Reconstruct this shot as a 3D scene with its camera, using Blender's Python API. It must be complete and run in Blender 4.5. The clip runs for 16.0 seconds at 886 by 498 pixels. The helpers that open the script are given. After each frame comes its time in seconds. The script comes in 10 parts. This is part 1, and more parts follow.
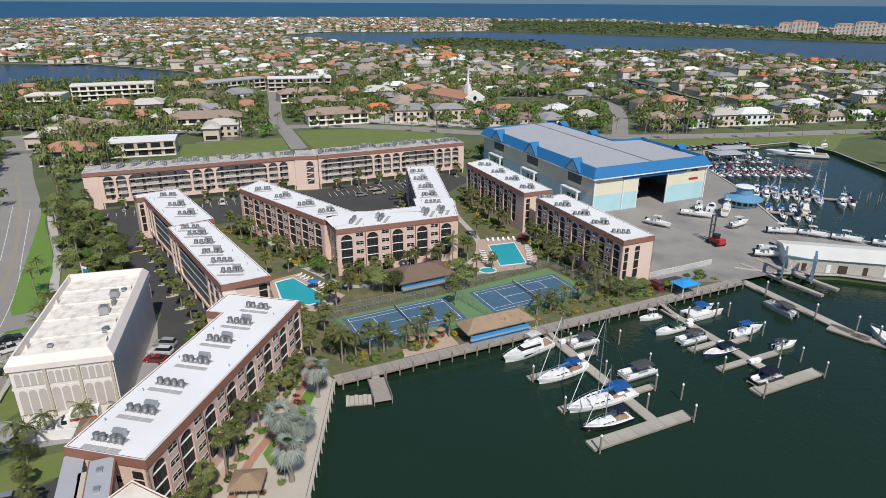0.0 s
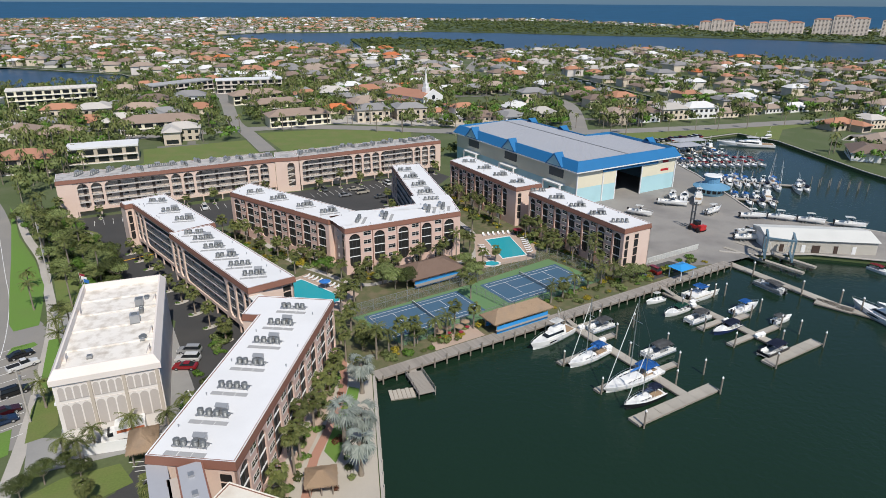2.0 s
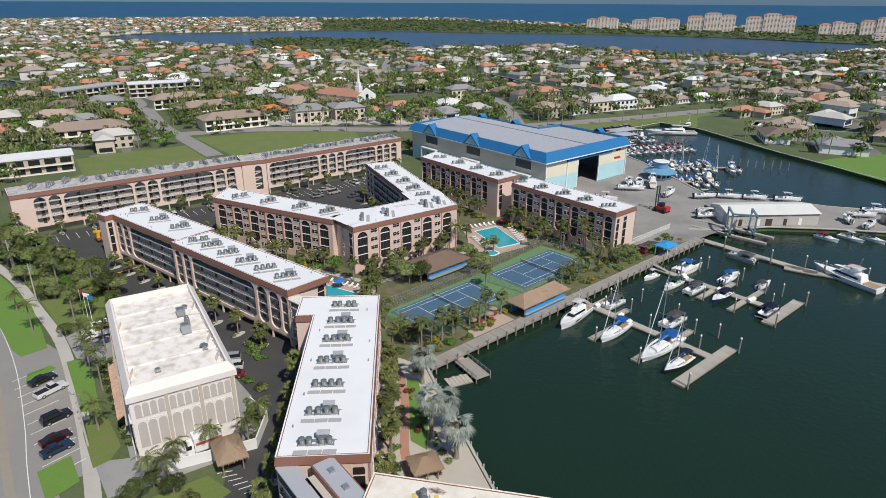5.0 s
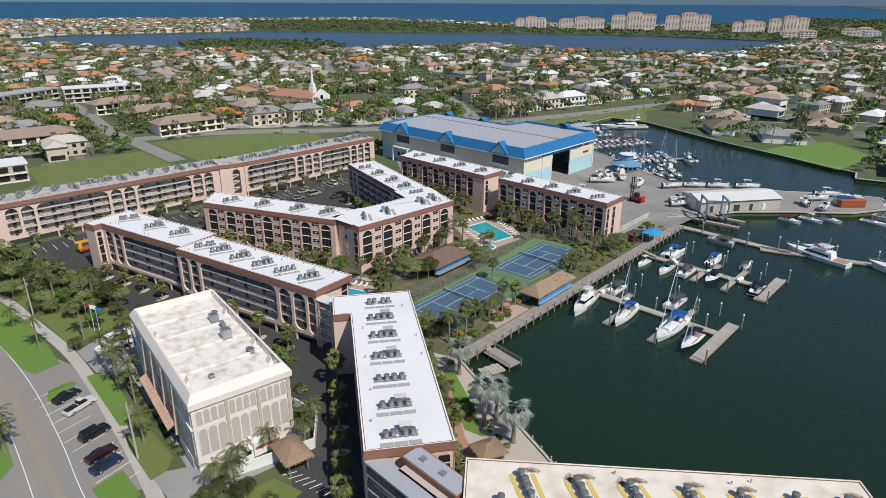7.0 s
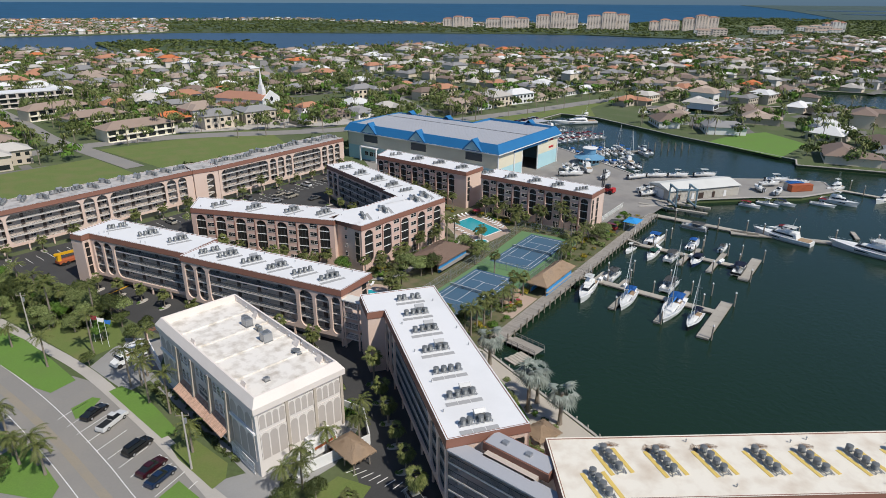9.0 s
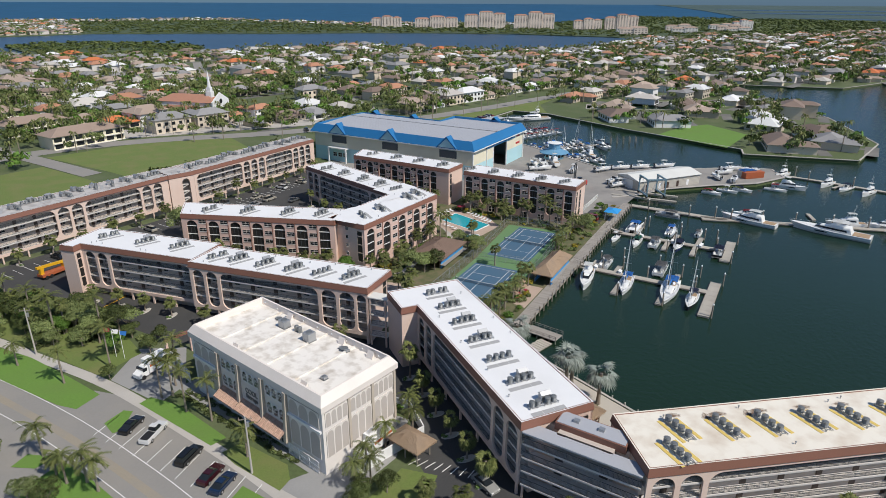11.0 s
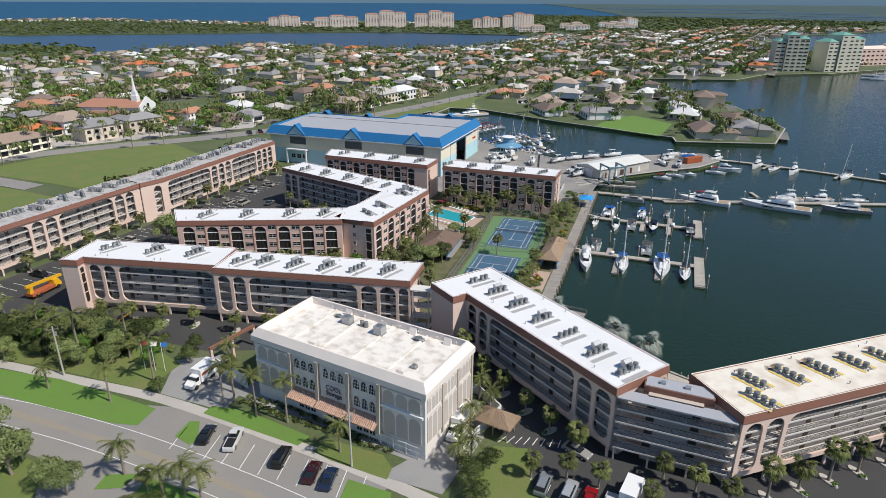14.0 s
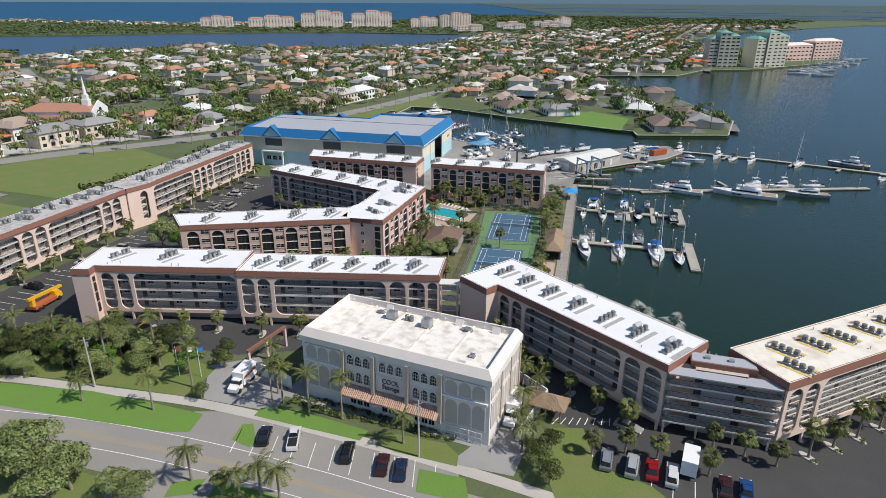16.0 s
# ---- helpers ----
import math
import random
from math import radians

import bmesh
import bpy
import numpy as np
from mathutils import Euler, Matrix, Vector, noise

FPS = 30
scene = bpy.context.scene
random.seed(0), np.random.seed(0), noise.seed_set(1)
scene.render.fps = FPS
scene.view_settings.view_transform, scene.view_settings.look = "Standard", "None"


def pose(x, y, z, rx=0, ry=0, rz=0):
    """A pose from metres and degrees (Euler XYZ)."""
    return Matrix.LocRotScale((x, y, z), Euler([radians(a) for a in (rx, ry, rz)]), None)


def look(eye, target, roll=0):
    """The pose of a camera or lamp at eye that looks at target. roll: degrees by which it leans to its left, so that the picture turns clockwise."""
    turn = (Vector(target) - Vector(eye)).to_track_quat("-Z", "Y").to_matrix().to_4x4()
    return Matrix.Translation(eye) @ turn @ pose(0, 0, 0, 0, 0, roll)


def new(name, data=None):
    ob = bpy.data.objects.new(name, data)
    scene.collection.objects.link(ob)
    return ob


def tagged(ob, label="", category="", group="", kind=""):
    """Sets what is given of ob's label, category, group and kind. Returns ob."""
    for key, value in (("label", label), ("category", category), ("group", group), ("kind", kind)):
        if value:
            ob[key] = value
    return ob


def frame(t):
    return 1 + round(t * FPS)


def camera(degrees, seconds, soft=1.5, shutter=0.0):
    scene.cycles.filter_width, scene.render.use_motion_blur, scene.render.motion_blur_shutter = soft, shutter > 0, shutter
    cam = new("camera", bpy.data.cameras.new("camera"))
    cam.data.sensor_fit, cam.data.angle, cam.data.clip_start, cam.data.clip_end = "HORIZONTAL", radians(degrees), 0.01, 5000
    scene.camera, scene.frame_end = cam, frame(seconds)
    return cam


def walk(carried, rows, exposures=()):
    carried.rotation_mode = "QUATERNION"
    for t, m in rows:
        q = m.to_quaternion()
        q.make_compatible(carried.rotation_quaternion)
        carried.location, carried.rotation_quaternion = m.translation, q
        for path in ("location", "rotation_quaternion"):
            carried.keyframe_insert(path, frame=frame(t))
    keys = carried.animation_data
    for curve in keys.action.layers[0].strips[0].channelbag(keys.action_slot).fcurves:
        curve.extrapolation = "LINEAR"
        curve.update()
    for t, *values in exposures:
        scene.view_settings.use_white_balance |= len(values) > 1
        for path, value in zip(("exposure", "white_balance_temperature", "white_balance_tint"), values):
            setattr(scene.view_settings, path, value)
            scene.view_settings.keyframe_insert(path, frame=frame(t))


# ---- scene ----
cam = camera(70.6, 16.0, soft=0.6)
# seconds, eye x y z, yaw, pitch, roll
ROWS = [
    (0.0, 7.18, -1.15, 67.77, -0.23, -21.69, -0.31),
    (0.5, 2.51, -1.86, 67.73, -1.85, -21.68, -0.30),
    (1.0, -2.18, -2.44, 67.70, -3.44, -21.68, -0.30),
    (1.5, -6.86, -2.87, 67.66, -4.96, -21.67, -0.30),
    (2.0, -11.55, -3.19, 67.63, -6.48, -21.67, -0.31),
    (2.5, -16.21, -3.33, 67.59, -8.13, -21.68, -0.29),
    (3.0, -20.93, -3.31, 67.56, -9.81, -21.68, -0.30),
    (3.5, -25.61, -3.20, 67.52, -11.44, -21.70, -0.27),
    (4.0, -30.33, -2.93, 67.48, -13.07, -21.71, -0.28),
    (6.5, -53.60, 0.41, 67.31, -21.02, -21.68, -0.28),
    (7.0, -58.23, 1.50, 67.27, -22.76, -21.68, -0.27),
    (7.5, -62.75, 2.77, 67.24, -24.57, -21.69, -0.27),
    (8.0, -67.27, 4.12, 67.20, -26.34, -21.67, -0.27),
    (8.5, -71.75, 5.60, 67.16, -28.00, -21.67, -0.27),
    (9.0, -76.20, 7.24, 67.13, -29.60, -21.66, -0.28),
    (9.5, -80.60, 8.92, 67.09, -31.20, -21.65, -0.28),
    (10.0, -84.84, 10.78, 67.06, -32.90, -21.64, -0.28),
    (12.5, -105.68, 21.61, 66.88, -41.05, -21.69, -0.29),
    (13.0, -109.59, 24.07, 66.84, -42.53, -21.69, -0.29),
    (13.5, -113.44, 26.74, 66.81, -44.17, -21.68, -0.30),
    (14.0, -117.19, 29.38, 66.77, -45.75, -21.67, -0.29),
    (14.5, -120.91, 32.19, 66.74, -47.32, -21.66, -0.29),
    (15.0, -124.59, 35.07, 66.70, -48.83, -21.66, -0.28),
    (15.5, -128.18, 38.09, 66.67, -50.31, -21.67, -0.27),
    (16.0, -131.59, 41.16, 66.63, -51.72, -21.67, -0.27),
]
walk(cam, [(t, pose(x, y, z, 90 + pitch, roll, yaw)) for t, x, y, z, yaw, pitch, roll in ROWS],
     [(0.0, 0.21), (2.5, 0.22), (7.0, 0.17), (9.5, 0.15), (12.5, 0.25), (14.0, 0.30), (16.0, 0.34)])
from mathutils.geometry import tessellate_polygon

# ---- light ----
SUN_EL, SUN_AZ = 50.0, 163.0  # degrees; azimuth clockwise from +y
world = bpy.data.worlds.new("sky")
scene.world = world
world.use_nodes = True
wn = world.node_tree.nodes
sky = wn.new("ShaderNodeTexSky")
sky.sky_type = "NISHITA"
sky.sun_disc = False
sky.sun_elevation = radians(SUN_EL)
sky.sun_rotation = radians(SUN_AZ)
sky.air_density, sky.dust_density, sky.ozone_density = 1.0, 0.2, 3.0
air = wn.new("ShaderNodeMix")
air.data_type, air.blend_type = "RGBA", "MULTIPLY"
air.inputs[0].default_value = 1.0
grad = wn.new("ShaderNodeValToRGB")
grad.color_ramp.elements[0].position, grad.color_ramp.elements[0].color = 0.0, (0.18, 0.315, 0.60, 1)
grad.color_ramp.elements[1].position, grad.color_ramp.elements[1].color = 0.35, (1.0, 1.0, 1.0, 1)
updir = wn.new("ShaderNodeSeparateXYZ")
world.node_tree.links.new(wn.new("ShaderNodeTexCoord").outputs["Generated"], updir.inputs[0])
world.node_tree.links.new(updir.outputs[2], grad.inputs[0])
world.node_tree.links.new(grad.outputs[0], air.inputs[7])
world.node_tree.links.new(sky.outputs[0], air.inputs[6])
world.node_tree.links.new(air.outputs[2], wn["Background"].inputs[0])
wn["Background"].inputs[1].default_value = 0.085
sun = new("sun", bpy.data.lights.new("sun", "SUN"))
sun.data.energy, sun.data.angle, sun.data.color = 3.55, radians(0.53), (1.0, 0.94, 0.85)
az, el = radians(SUN_AZ), radians(SUN_EL)
sun_dir = Vector((math.sin(az) * math.cos(el), math.cos(az) * math.cos(el), math.sin(el)))
sun.matrix_world = look(sun_dir * 300, (0, 0, 0))


# ---- materials ----
def material(name, rgb, rough=0.7, metal=0.0, vary=0.12, scale=1.5, bump=0.0, bump_scale=8.0, random_tint=0.0, second=None,
             blotch=0.25, spec=0.5, island=False):
    """A surface with large stains and fine grain, both at true size; second: the colour of the stains."""
    m = bpy.data.materials.new(name)
    m.use_nodes = True
    nt = m.node_tree
    n, l = nt.nodes, nt.links
    b = n["Principled BSDF"]
    b.inputs["Roughness"].default_value = rough
    b.inputs["Metallic"].default_value = metal
    b.inputs["Specular IOR Level"].default_value = spec
    co = n.new("ShaderNodeTexCoord").outputs["Object"]
    big = n.new("ShaderNodeTexNoise")
    big.inputs["Scale"].default_value = scale * 0.12
    big.inputs["Detail"].default_value = 5
    fine = n.new("ShaderNodeTexNoise")
    fine.inputs["Scale"].default_value = scale * 3
    fine.inputs["Detail"].default_value = 3
    l.new(co, big.inputs["Vector"])
    l.new(co, fine.inputs["Vector"])
    dark = [c * (1 - vary) for c in rgb]
    lite = [min(1, c * (1 + vary)) for c in rgb]
    ramp = n.new("ShaderNodeMix")
    ramp.data_type = "RGBA"
    ramp.inputs[6].default_value = (*dark, 1)
    ramp.inputs[7].default_value = (*lite, 1)
    l.new(fine.outputs["Fac"], ramp.inputs[0])
    stain = n.new("ShaderNodeMix")
    stain.data_type = "RGBA"
    sc = second or [c * 0.7 for c in rgb]
    stain.inputs[7].default_value = (*sc, 1)
    l.new(ramp.outputs[2], stain.inputs[6])
    mr = n.new("ShaderNodeMapRange")
    mr.inputs[1].default_value, mr.inputs[2].default_value = 0.45, 0.75
    mr.inputs[3].default_value, mr.inputs[4].default_value = 0.0, blotch
    l.new(big.outputs["Fac"], mr.inputs[0])
    l.new(mr.outputs[0], stain.inputs[0])
    out = stain.outputs[2]
    if random_tint:
        rnd = n.new("ShaderNodeNewGeometry").outputs["Random Per Island"] if island else n.new("ShaderNodeObjectInfo").outputs["Random"]
        rr = n.new("ShaderNodeMapRange")
        rr.inputs[3].default_value, rr.inputs[4].default_value = 1 - random_tint, 1 + random_tint
        l.new(rnd, rr.inputs[0])
        hs = n.new("ShaderNodeHueSaturation")
        l.new(rr.outputs[0], hs.inputs["Value"])
        l.new(out, hs.inputs["Color"])
        out = hs.outputs[0]
    l.new(out, b.inputs["Base Color"])
    if bump:
        bn = n.new("ShaderNodeTexNoise")
        bn.inputs["Scale"].default_value = bump_scale
        bn.inputs["Detail"].default_value = 4
        l.new(co, bn.inputs["Vector"])
        bp = n.new("ShaderNodeBump")
        bp.inputs["Strength"].default_value = bump
        bp.inputs["Distance"].default_value = 0.1
        l.new(bn.outputs["Fac"], bp.inputs["Height"])
        l.new(bp.outputs[0], b.inputs["Normal"])
    return m


def foliage(name, rgb, other, spread=0.35):
    m = bpy.data.materials.new(name)
    m.use_nodes = True
    n, l = m.node_tree.nodes, m.node_tree.links
    b = n["Principled BSDF"]
    b.inputs["Roughness"].default_value = 0.6
    b.inputs["Specular IOR Level"].default_value = 0.25
    g = n.new("ShaderNodeNewGeometry")
    mx = n.new("ShaderNodeMix")
    mx.data_type = "RGBA"
    mx.inputs[6].default_value, mx.inputs[7].default_value = (*rgb, 1), (*other, 1)
    l.new(g.outputs["Random Per Island"], mx.inputs[0])
    oi = n.new("ShaderNodeObjectInfo")
    rr = n.new("ShaderNodeMapRange")
    rr.inputs[3].default_value, rr.inputs[4].default_value = 1 - spread, 1 + spread
    l.new(oi.outputs["Random"], rr.inputs[0])
    hs = n.new("ShaderNodeHueSaturation")
    l.new(mx.outputs[2], hs.inputs["Color"])
    l.new(rr.outputs[0], hs.inputs["Value"])
    l.new(hs.outputs[0], b.inputs["Base Color"])
    return m


def water(name, rgb, rough, strength, scale, spec=0.5):
    m = bpy.data.materials.new(name)
    m.use_nodes = True
    n, l = m.node_tree.nodes, m.node_tree.links
    b = n["Principled BSDF"]
    b.inputs["Roughness"].default_value = rough
    b.inputs["IOR"].default_value = 1.33
    b.inputs["Specular IOR Level"].default_value = spec
    co = n.new("ShaderNodeTexCoord").outputs["Object"]
    big = n.new("ShaderNodeTexNoise")
    big.inputs["Scale"].default_value = 0.012
    big.inputs["Detail"].default_value = 4
    l.new(co, big.inputs["Vector"])
    mx = n.new("ShaderNodeMix")
    mx.data_type = "RGBA"
    mx.inputs[6].default_value = (*[c * 0.75 for c in rgb], 1)
    mx.inputs[7].default_value = (*[c * 1.3 for c in rgb], 1)
    l.new(big.outputs["Fac"], mx.inputs[0])
    l.new(mx.outputs[2], b.inputs["Base Color"])
    w = n.new("ShaderNodeTexNoise")
    w.inputs["Scale"].default_value = scale
    w.inputs["Detail"].default_value = 5
    l.new(co, w.inputs["Vector"])
    bp = n.new("ShaderNodeBump")
    bp.inputs["Strength"].default_value = strength
    bp.inputs["Distance"].default_value = 0.2
    l.new(w.outputs["Fac"], bp.inputs["Height"])
    l.new(bp.outputs[0], b.inputs["Normal"])
    return m


M = {}
M["peach"] = material("peach_stucco", (0.73, 0.565, 0.475), 0.85, vary=0.06, scale=1.2, bump=0.15, bump_scale=6, second=(0.60, 0.40, 0.31), blotch=0.4)
M["pink"] = material("pink_stucco", (0.68, 0.49, 0.42), 0.85, vary=0.06, scale=1.2, bump=0.15, bump_scale=6, second=(0.56, 0.36, 0.29), blotch=0.4)
M["brown"] = material("brown_roof_fascia", (0.25, 0.115, 0.08), 0.6, vary=0.12, scale=2, second=(0.19, 0.10, 0.07))
M["membrane"] = material("white_roof_membrane", (0.80, 0.80, 0.80), 0.55, vary=0.025, scale=1.0, second=(0.62, 0.62, 0.61), blotch=0.35)
M["worn_membrane"] = material("worn_grey_roof_membrane", (0.50, 0.48, 0.46), 0.7, vary=0.12, scale=4.0, second=(0.25, 0.23, 0.22), blotch=0.9)
M["cream_membrane"] = material("cream_roof_membrane", (0.80, 0.75, 0.65), 0.6, vary=0.03, scale=2.6, second=(0.46, 0.34, 0.23), blotch=0.55)
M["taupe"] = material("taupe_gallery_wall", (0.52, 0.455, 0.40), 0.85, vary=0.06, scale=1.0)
M["slab"] = material("pale_concrete_slab_edge", (0.66, 0.62, 0.58), 0.8, vary=0.06)
M["dark_rail"] = material("dark_grey_railing_metal", (0.10, 0.11, 0.12), 0.45, metal=0.3, vary=0.1)
M["white"] = material("white_paint", (0.80, 0.80, 0.79), 0.45, vary=0.04, second=(0.66, 0.65, 0.62))
M["door_brown"] = material("dark_brown_door_paint", (0.07, 0.045, 0.035), 0.5)
M["grey_metal"] = material("galvanised_metal", (0.42, 0.43, 0.44), 0.42, metal=0.6, vary=0.12, scale=4)
M["dark_metal"] = material("dark_weathered_metal", (0.24, 0.25, 0.25), 0.5, metal=0.5, vary=0.2, scale=4)
M["pad"] = material("grey_roof_walk_pad", (0.40, 0.40, 0.40), 0.85)
M["yellow_pad"] = material("yellow_roof_walk_pad", (0.68, 0.50, 0.14), 0.8)
glass = material("dark_window_glass", (0.018, 0.022, 0.026), 0.08, vary=0.2, scale=0.5)
M["glass"] = glass
M["screen"] = material("dark_insect_screen", (0.022, 0.021, 0.02), 0.5, vary=0.3, scale=1.0)
M["asphalt"] = material("dark_asphalt", (0.052, 0.052, 0.052), 0.9, vary=0.2, scale=1.0, bump=0.15, second=(0.075, 0.073, 0.07), blotch=0.6)
M["road"] = material("worn_grey_asphalt", (0.255, 0.243, 0.225), 0.9, vary=0.08, scale=0.8, bump=0.1, second=(0.31, 0.285, 0.25), blotch=0.7)
M["street"] = material("dark_street_asphalt", (0.15, 0.145, 0.135), 0.9, vary=0.12, scale=0.4, second=(0.22, 0.21, 0.19), blotch=0.8)
M["concrete"] = material("pale_concrete", (0.46, 0.43, 0.39), 0.9, vary=0.08, scale=1.0, bump=0.1, second=(0.33, 0.31, 0.28), blotch=0.6)
M["yard"] = material("stained_yard_concrete", (0.29, 0.275, 0.255), 0.9, vary=0.1, scale=0.7, second=(0.17, 0.16, 0.155), blotch=0.9)
M["drive"] = material("grey_driveway_concrete", (0.30, 0.295, 0.285), 0.9, vary=0.08, second=(0.22, 0.215, 0.21), blotch=0.6)
M["sand"] = material("pale_coral_sand", (0.47, 0.43, 0.37), 0.95, vary=0.1, scale=2)
M["paver"] = material("tan_brick_pavers", (0.46, 0.35, 0.28), 0.85, vary=0.15, scale=3, second=(0.38, 0.25, 0.19))
M["red_paver"] = material("red_brick_pavers", (0.42, 0.22, 0.16), 0.85, vary=0.2, scale=3)
M["grass"] = material("mown_grass", (0.132, 0.178, 0.044), 0.95, vary=0.24, scale=1.2, bump=0.3, bump_scale=5, second=(0.18, 0.178, 0.066), blotch=0.9)
M["bright_grass"] = material("bright_watered_grass", (0.125, 0.235, 0.04), 0.95, vary=0.2, scale=1.2, bump=0.3, bump_scale=5, second=(0.13, 0.20, 0.05), blotch=0.6)
M["mulch"] = material("planted_ground_cover", (0.105, 0.115, 0.05), 0.95, vary=0.35, scale=3, second=(0.22, 0.165, 0.11), blotch=0.8)
M["land"] = material("suburban_ground", (0.085, 0.115, 0.042), 0.95, vary=0.3, scale=0.5, second=(0.16, 0.16, 0.10), blotch=0.5)
M["mangrove_ground"] = material("mangrove_ground", (0.055, 0.085, 0.035), 0.95, vary=0.3, scale=0.25, second=(0.09, 0.105, 0.05), blotch=0.9, bump=0.8, bump_scale=0.2)
# mangrove green with the bluish haze of distance mixed into the colour
M["far_shore"] = material("haze_tinted_far_coast", (0.045, 0.080, 0.072), 0.95, vary=0.15, scale=0.05, second=(0.065, 0.10, 0.09), blotch=0.8)
M["harbour"] = water("harbour_water", (0.0105, 0.0275, 0.0155), 0.14, 0.5, 0.9, 0.52)
M["lagoon"] = water("lagoon_water", (0.016, 0.045, 0.085), 0.28, 0.5, 0.25, 0.35)
M["gulf"] = water("gulf_water", (0.018, 0.080, 0.155), 0.5, 0.5, 0.08, 0.2)
M["pool_water"] = water("pool_water", (0.03, 0.36, 0.42), 0.05, 0.2, 2.0)
M["court_green"] = material("green_court_paint", (0.125, 0.235, 0.10), 0.8, vary=0.06, scale=1.0, second=(0.15, 0.21, 0.12), blotch=0.5)
M["court_blue"] = material("blue_court_paint", (0.055, 0.125, 0.20), 0.8, vary=0.06, scale=1.0, second=(0.09, 0.13, 0.19), blotch=0.4)
M["line"] = material("white_line_paint", (0.75, 0.75, 0.73), 0.7)
M["yellow_line"] = material("yellow_line_paint", (0.30, 0.262, 0.205), 0.85, vary=0.15, second=(0.255, 0.243, 0.225), blotch=0.8)
M["plank"] = material("weathered_grey_planks", (0.34, 0.31, 0.275), 0.85, vary=0.15, scale=3, random_tint=0.12, second=(0.25, 0.22, 0.19))
M["dock_concrete"] = material("weathered_dock_concrete", (0.40, 0.37, 0.32), 0.85, vary=0.12, scale=2, random_tint=0.08, second=(0.28, 0.25, 0.21), blotch=0.6)
M["pile"] = material("grey_timber_pile", (0.27, 0.235, 0.195), 0.9, vary=0.25, scale=4)
M["thatch"] = material("dry_palm_thatch", (0.33, 0.235, 0.155), 0.95, vary=0.3, scale=3, bump=0.8, bump_scale=5, second=(0.24, 0.19, 0.15), blotch=0.7)
M["brown_roof"] = material("old_brown_thatch", (0.185, 0.125, 0.095), 0.95, vary=0.25, scale=3, bump=0.6, bump_scale=5)
M["blue_paint"] = material("bright_blue_paint", (0.035, 0.30, 0.68), 0.5, vary=0.05)
M["blue_canvas"] = material("blue_canvas", (0.03, 0.17, 0.50), 0.75, vary=0.1)
M["navy_canvas"] = material("navy_canvas", (0.02, 0.03, 0.07), 0.75, vary=0.1)
M["green_canvas"] = material("dark_green_canvas", (0.015, 0.10, 0.07), 0.75, vary=0.1)
M["grey_canvas"] = material("grey_canvas", (0.14, 0.145, 0.15), 0.8, vary=0.1)
M["red_canvas"] = material("dark_red_canvas", (0.30, 0.03, 0.045), 0.75, vary=0.1)
M["gel"] = material("white_gelcoat", (0.82, 0.82, 0.80), 0.22, vary=0.03, second=(0.7, 0.69, 0.66))
M["gel_black"] = material("black_gelcoat", (0.02, 0.02, 0.025), 0.2, vary=0.1)
M["gel_blue"] = material("navy_gelcoat", (0.02, 0.035, 0.10), 0.2, vary=0.1)
M["gel_grey"] = material("grey_gelcoat", (0.30, 0.31, 0.31), 0.3, vary=0.1)
M["teak"] = material("teak_deck", (0.36, 0.25, 0.15), 0.7, vary=0.15, scale=4)
M["chrome"] = material("polished_aluminium", (0.72, 0.73, 0.74), 0.3, metal=0.8)
M["rubber"] = material("black_rubber", (0.015, 0.015, 0.016), 0.7)
M["roof_grey"] = material("grey_metal_roof", (0.40, 0.41, 0.44), 0.5, vary=0.03, scale=0.6, second=(0.35, 0.36, 0.39))
M["bh_blue"] = material("blue_metal_fascia", (0.022, 0.165, 0.38), 0.45, vary=0.04)
M["bh_cream"] = material("cream_wall_panel", (0.74, 0.69, 0.53), 0.7, vary=0.04)
M["bh_aqua"] = material("pale_aqua_wall_panel", (0.43, 0.66, 0.70), 0.7, vary=0.04)
M["bh_trim"] = material("pale_trim_panel", (0.68, 0.68, 0.64), 0.6, vary=0.04)
M["ks_wall"] = material("off_white_stucco", (0.78, 0.73, 0.68), 0.85, vary=0.05, bump=0.1)
M["ks_pink"] = material("pinkish_parapet_stucco", (0.79, 0.72, 0.66), 0.85, vary=0.05)
M["ks_roof"] = material("dirty_cream_roof", (0.80, 0.76, 0.70), 0.7, vary=0.07, scale=5.0, second=(0.42, 0.36, 0.29), blotch=0.75)
M["ks_panel"] = material("grey_beige_relief_panel", (0.50, 0.45, 0.41), 0.85, vary=0.05)
M["ks_tan"] = material("tan_pilaster_stucco", (0.52, 0.45, 0.37), 0.85, vary=0.06)
M["clay"] = material("pink_clay_tiles", (0.50, 0.33, 0.25), 0.8, vary=0.2, scale=3, random_tint=0.15)
M["terracotta"] = material("terracotta_roof", (0.38, 0.19, 0.125), 0.85, vary=0.15, scale=1.5, random_tint=0.2)
M["bark"] = material("grey_palm_bark", (0.26, 0.22, 0.175), 0.95, vary=0.25, scale=4, bump=0.5)
M["hall"] = material("ribbed_beige_metal_wall", (0.52, 0.49, 0.43), 0.55, vary=0.06)
M["rust"] = material("orange_container_paint", (0.42, 0.115, 0.045), 0.6, vary=0.15)
M["lift_blue"] = material("grey_blue_lift_steel", (0.17, 0.27, 0.33), 0.5, metal=0.3, vary=0.1)
M["red_paint"] = material("red_machine_paint", (0.50, 0.03, 0.03), 0.4)
M["yellow_paint"] = material("yellow_machine_paint", (0.72, 0.40, 0.02), 0.4)
M["tan_wall"] = material("tan_house_wall", (0.60, 0.52, 0.42), 0.85, vary=0.08, random_tint=0.25)
M["tan_roof"] = material("tan_tile_roof", (0.36, 0.27, 0.215), 0.85, vary=0.12, scale=1.5, random_tint=0.15)
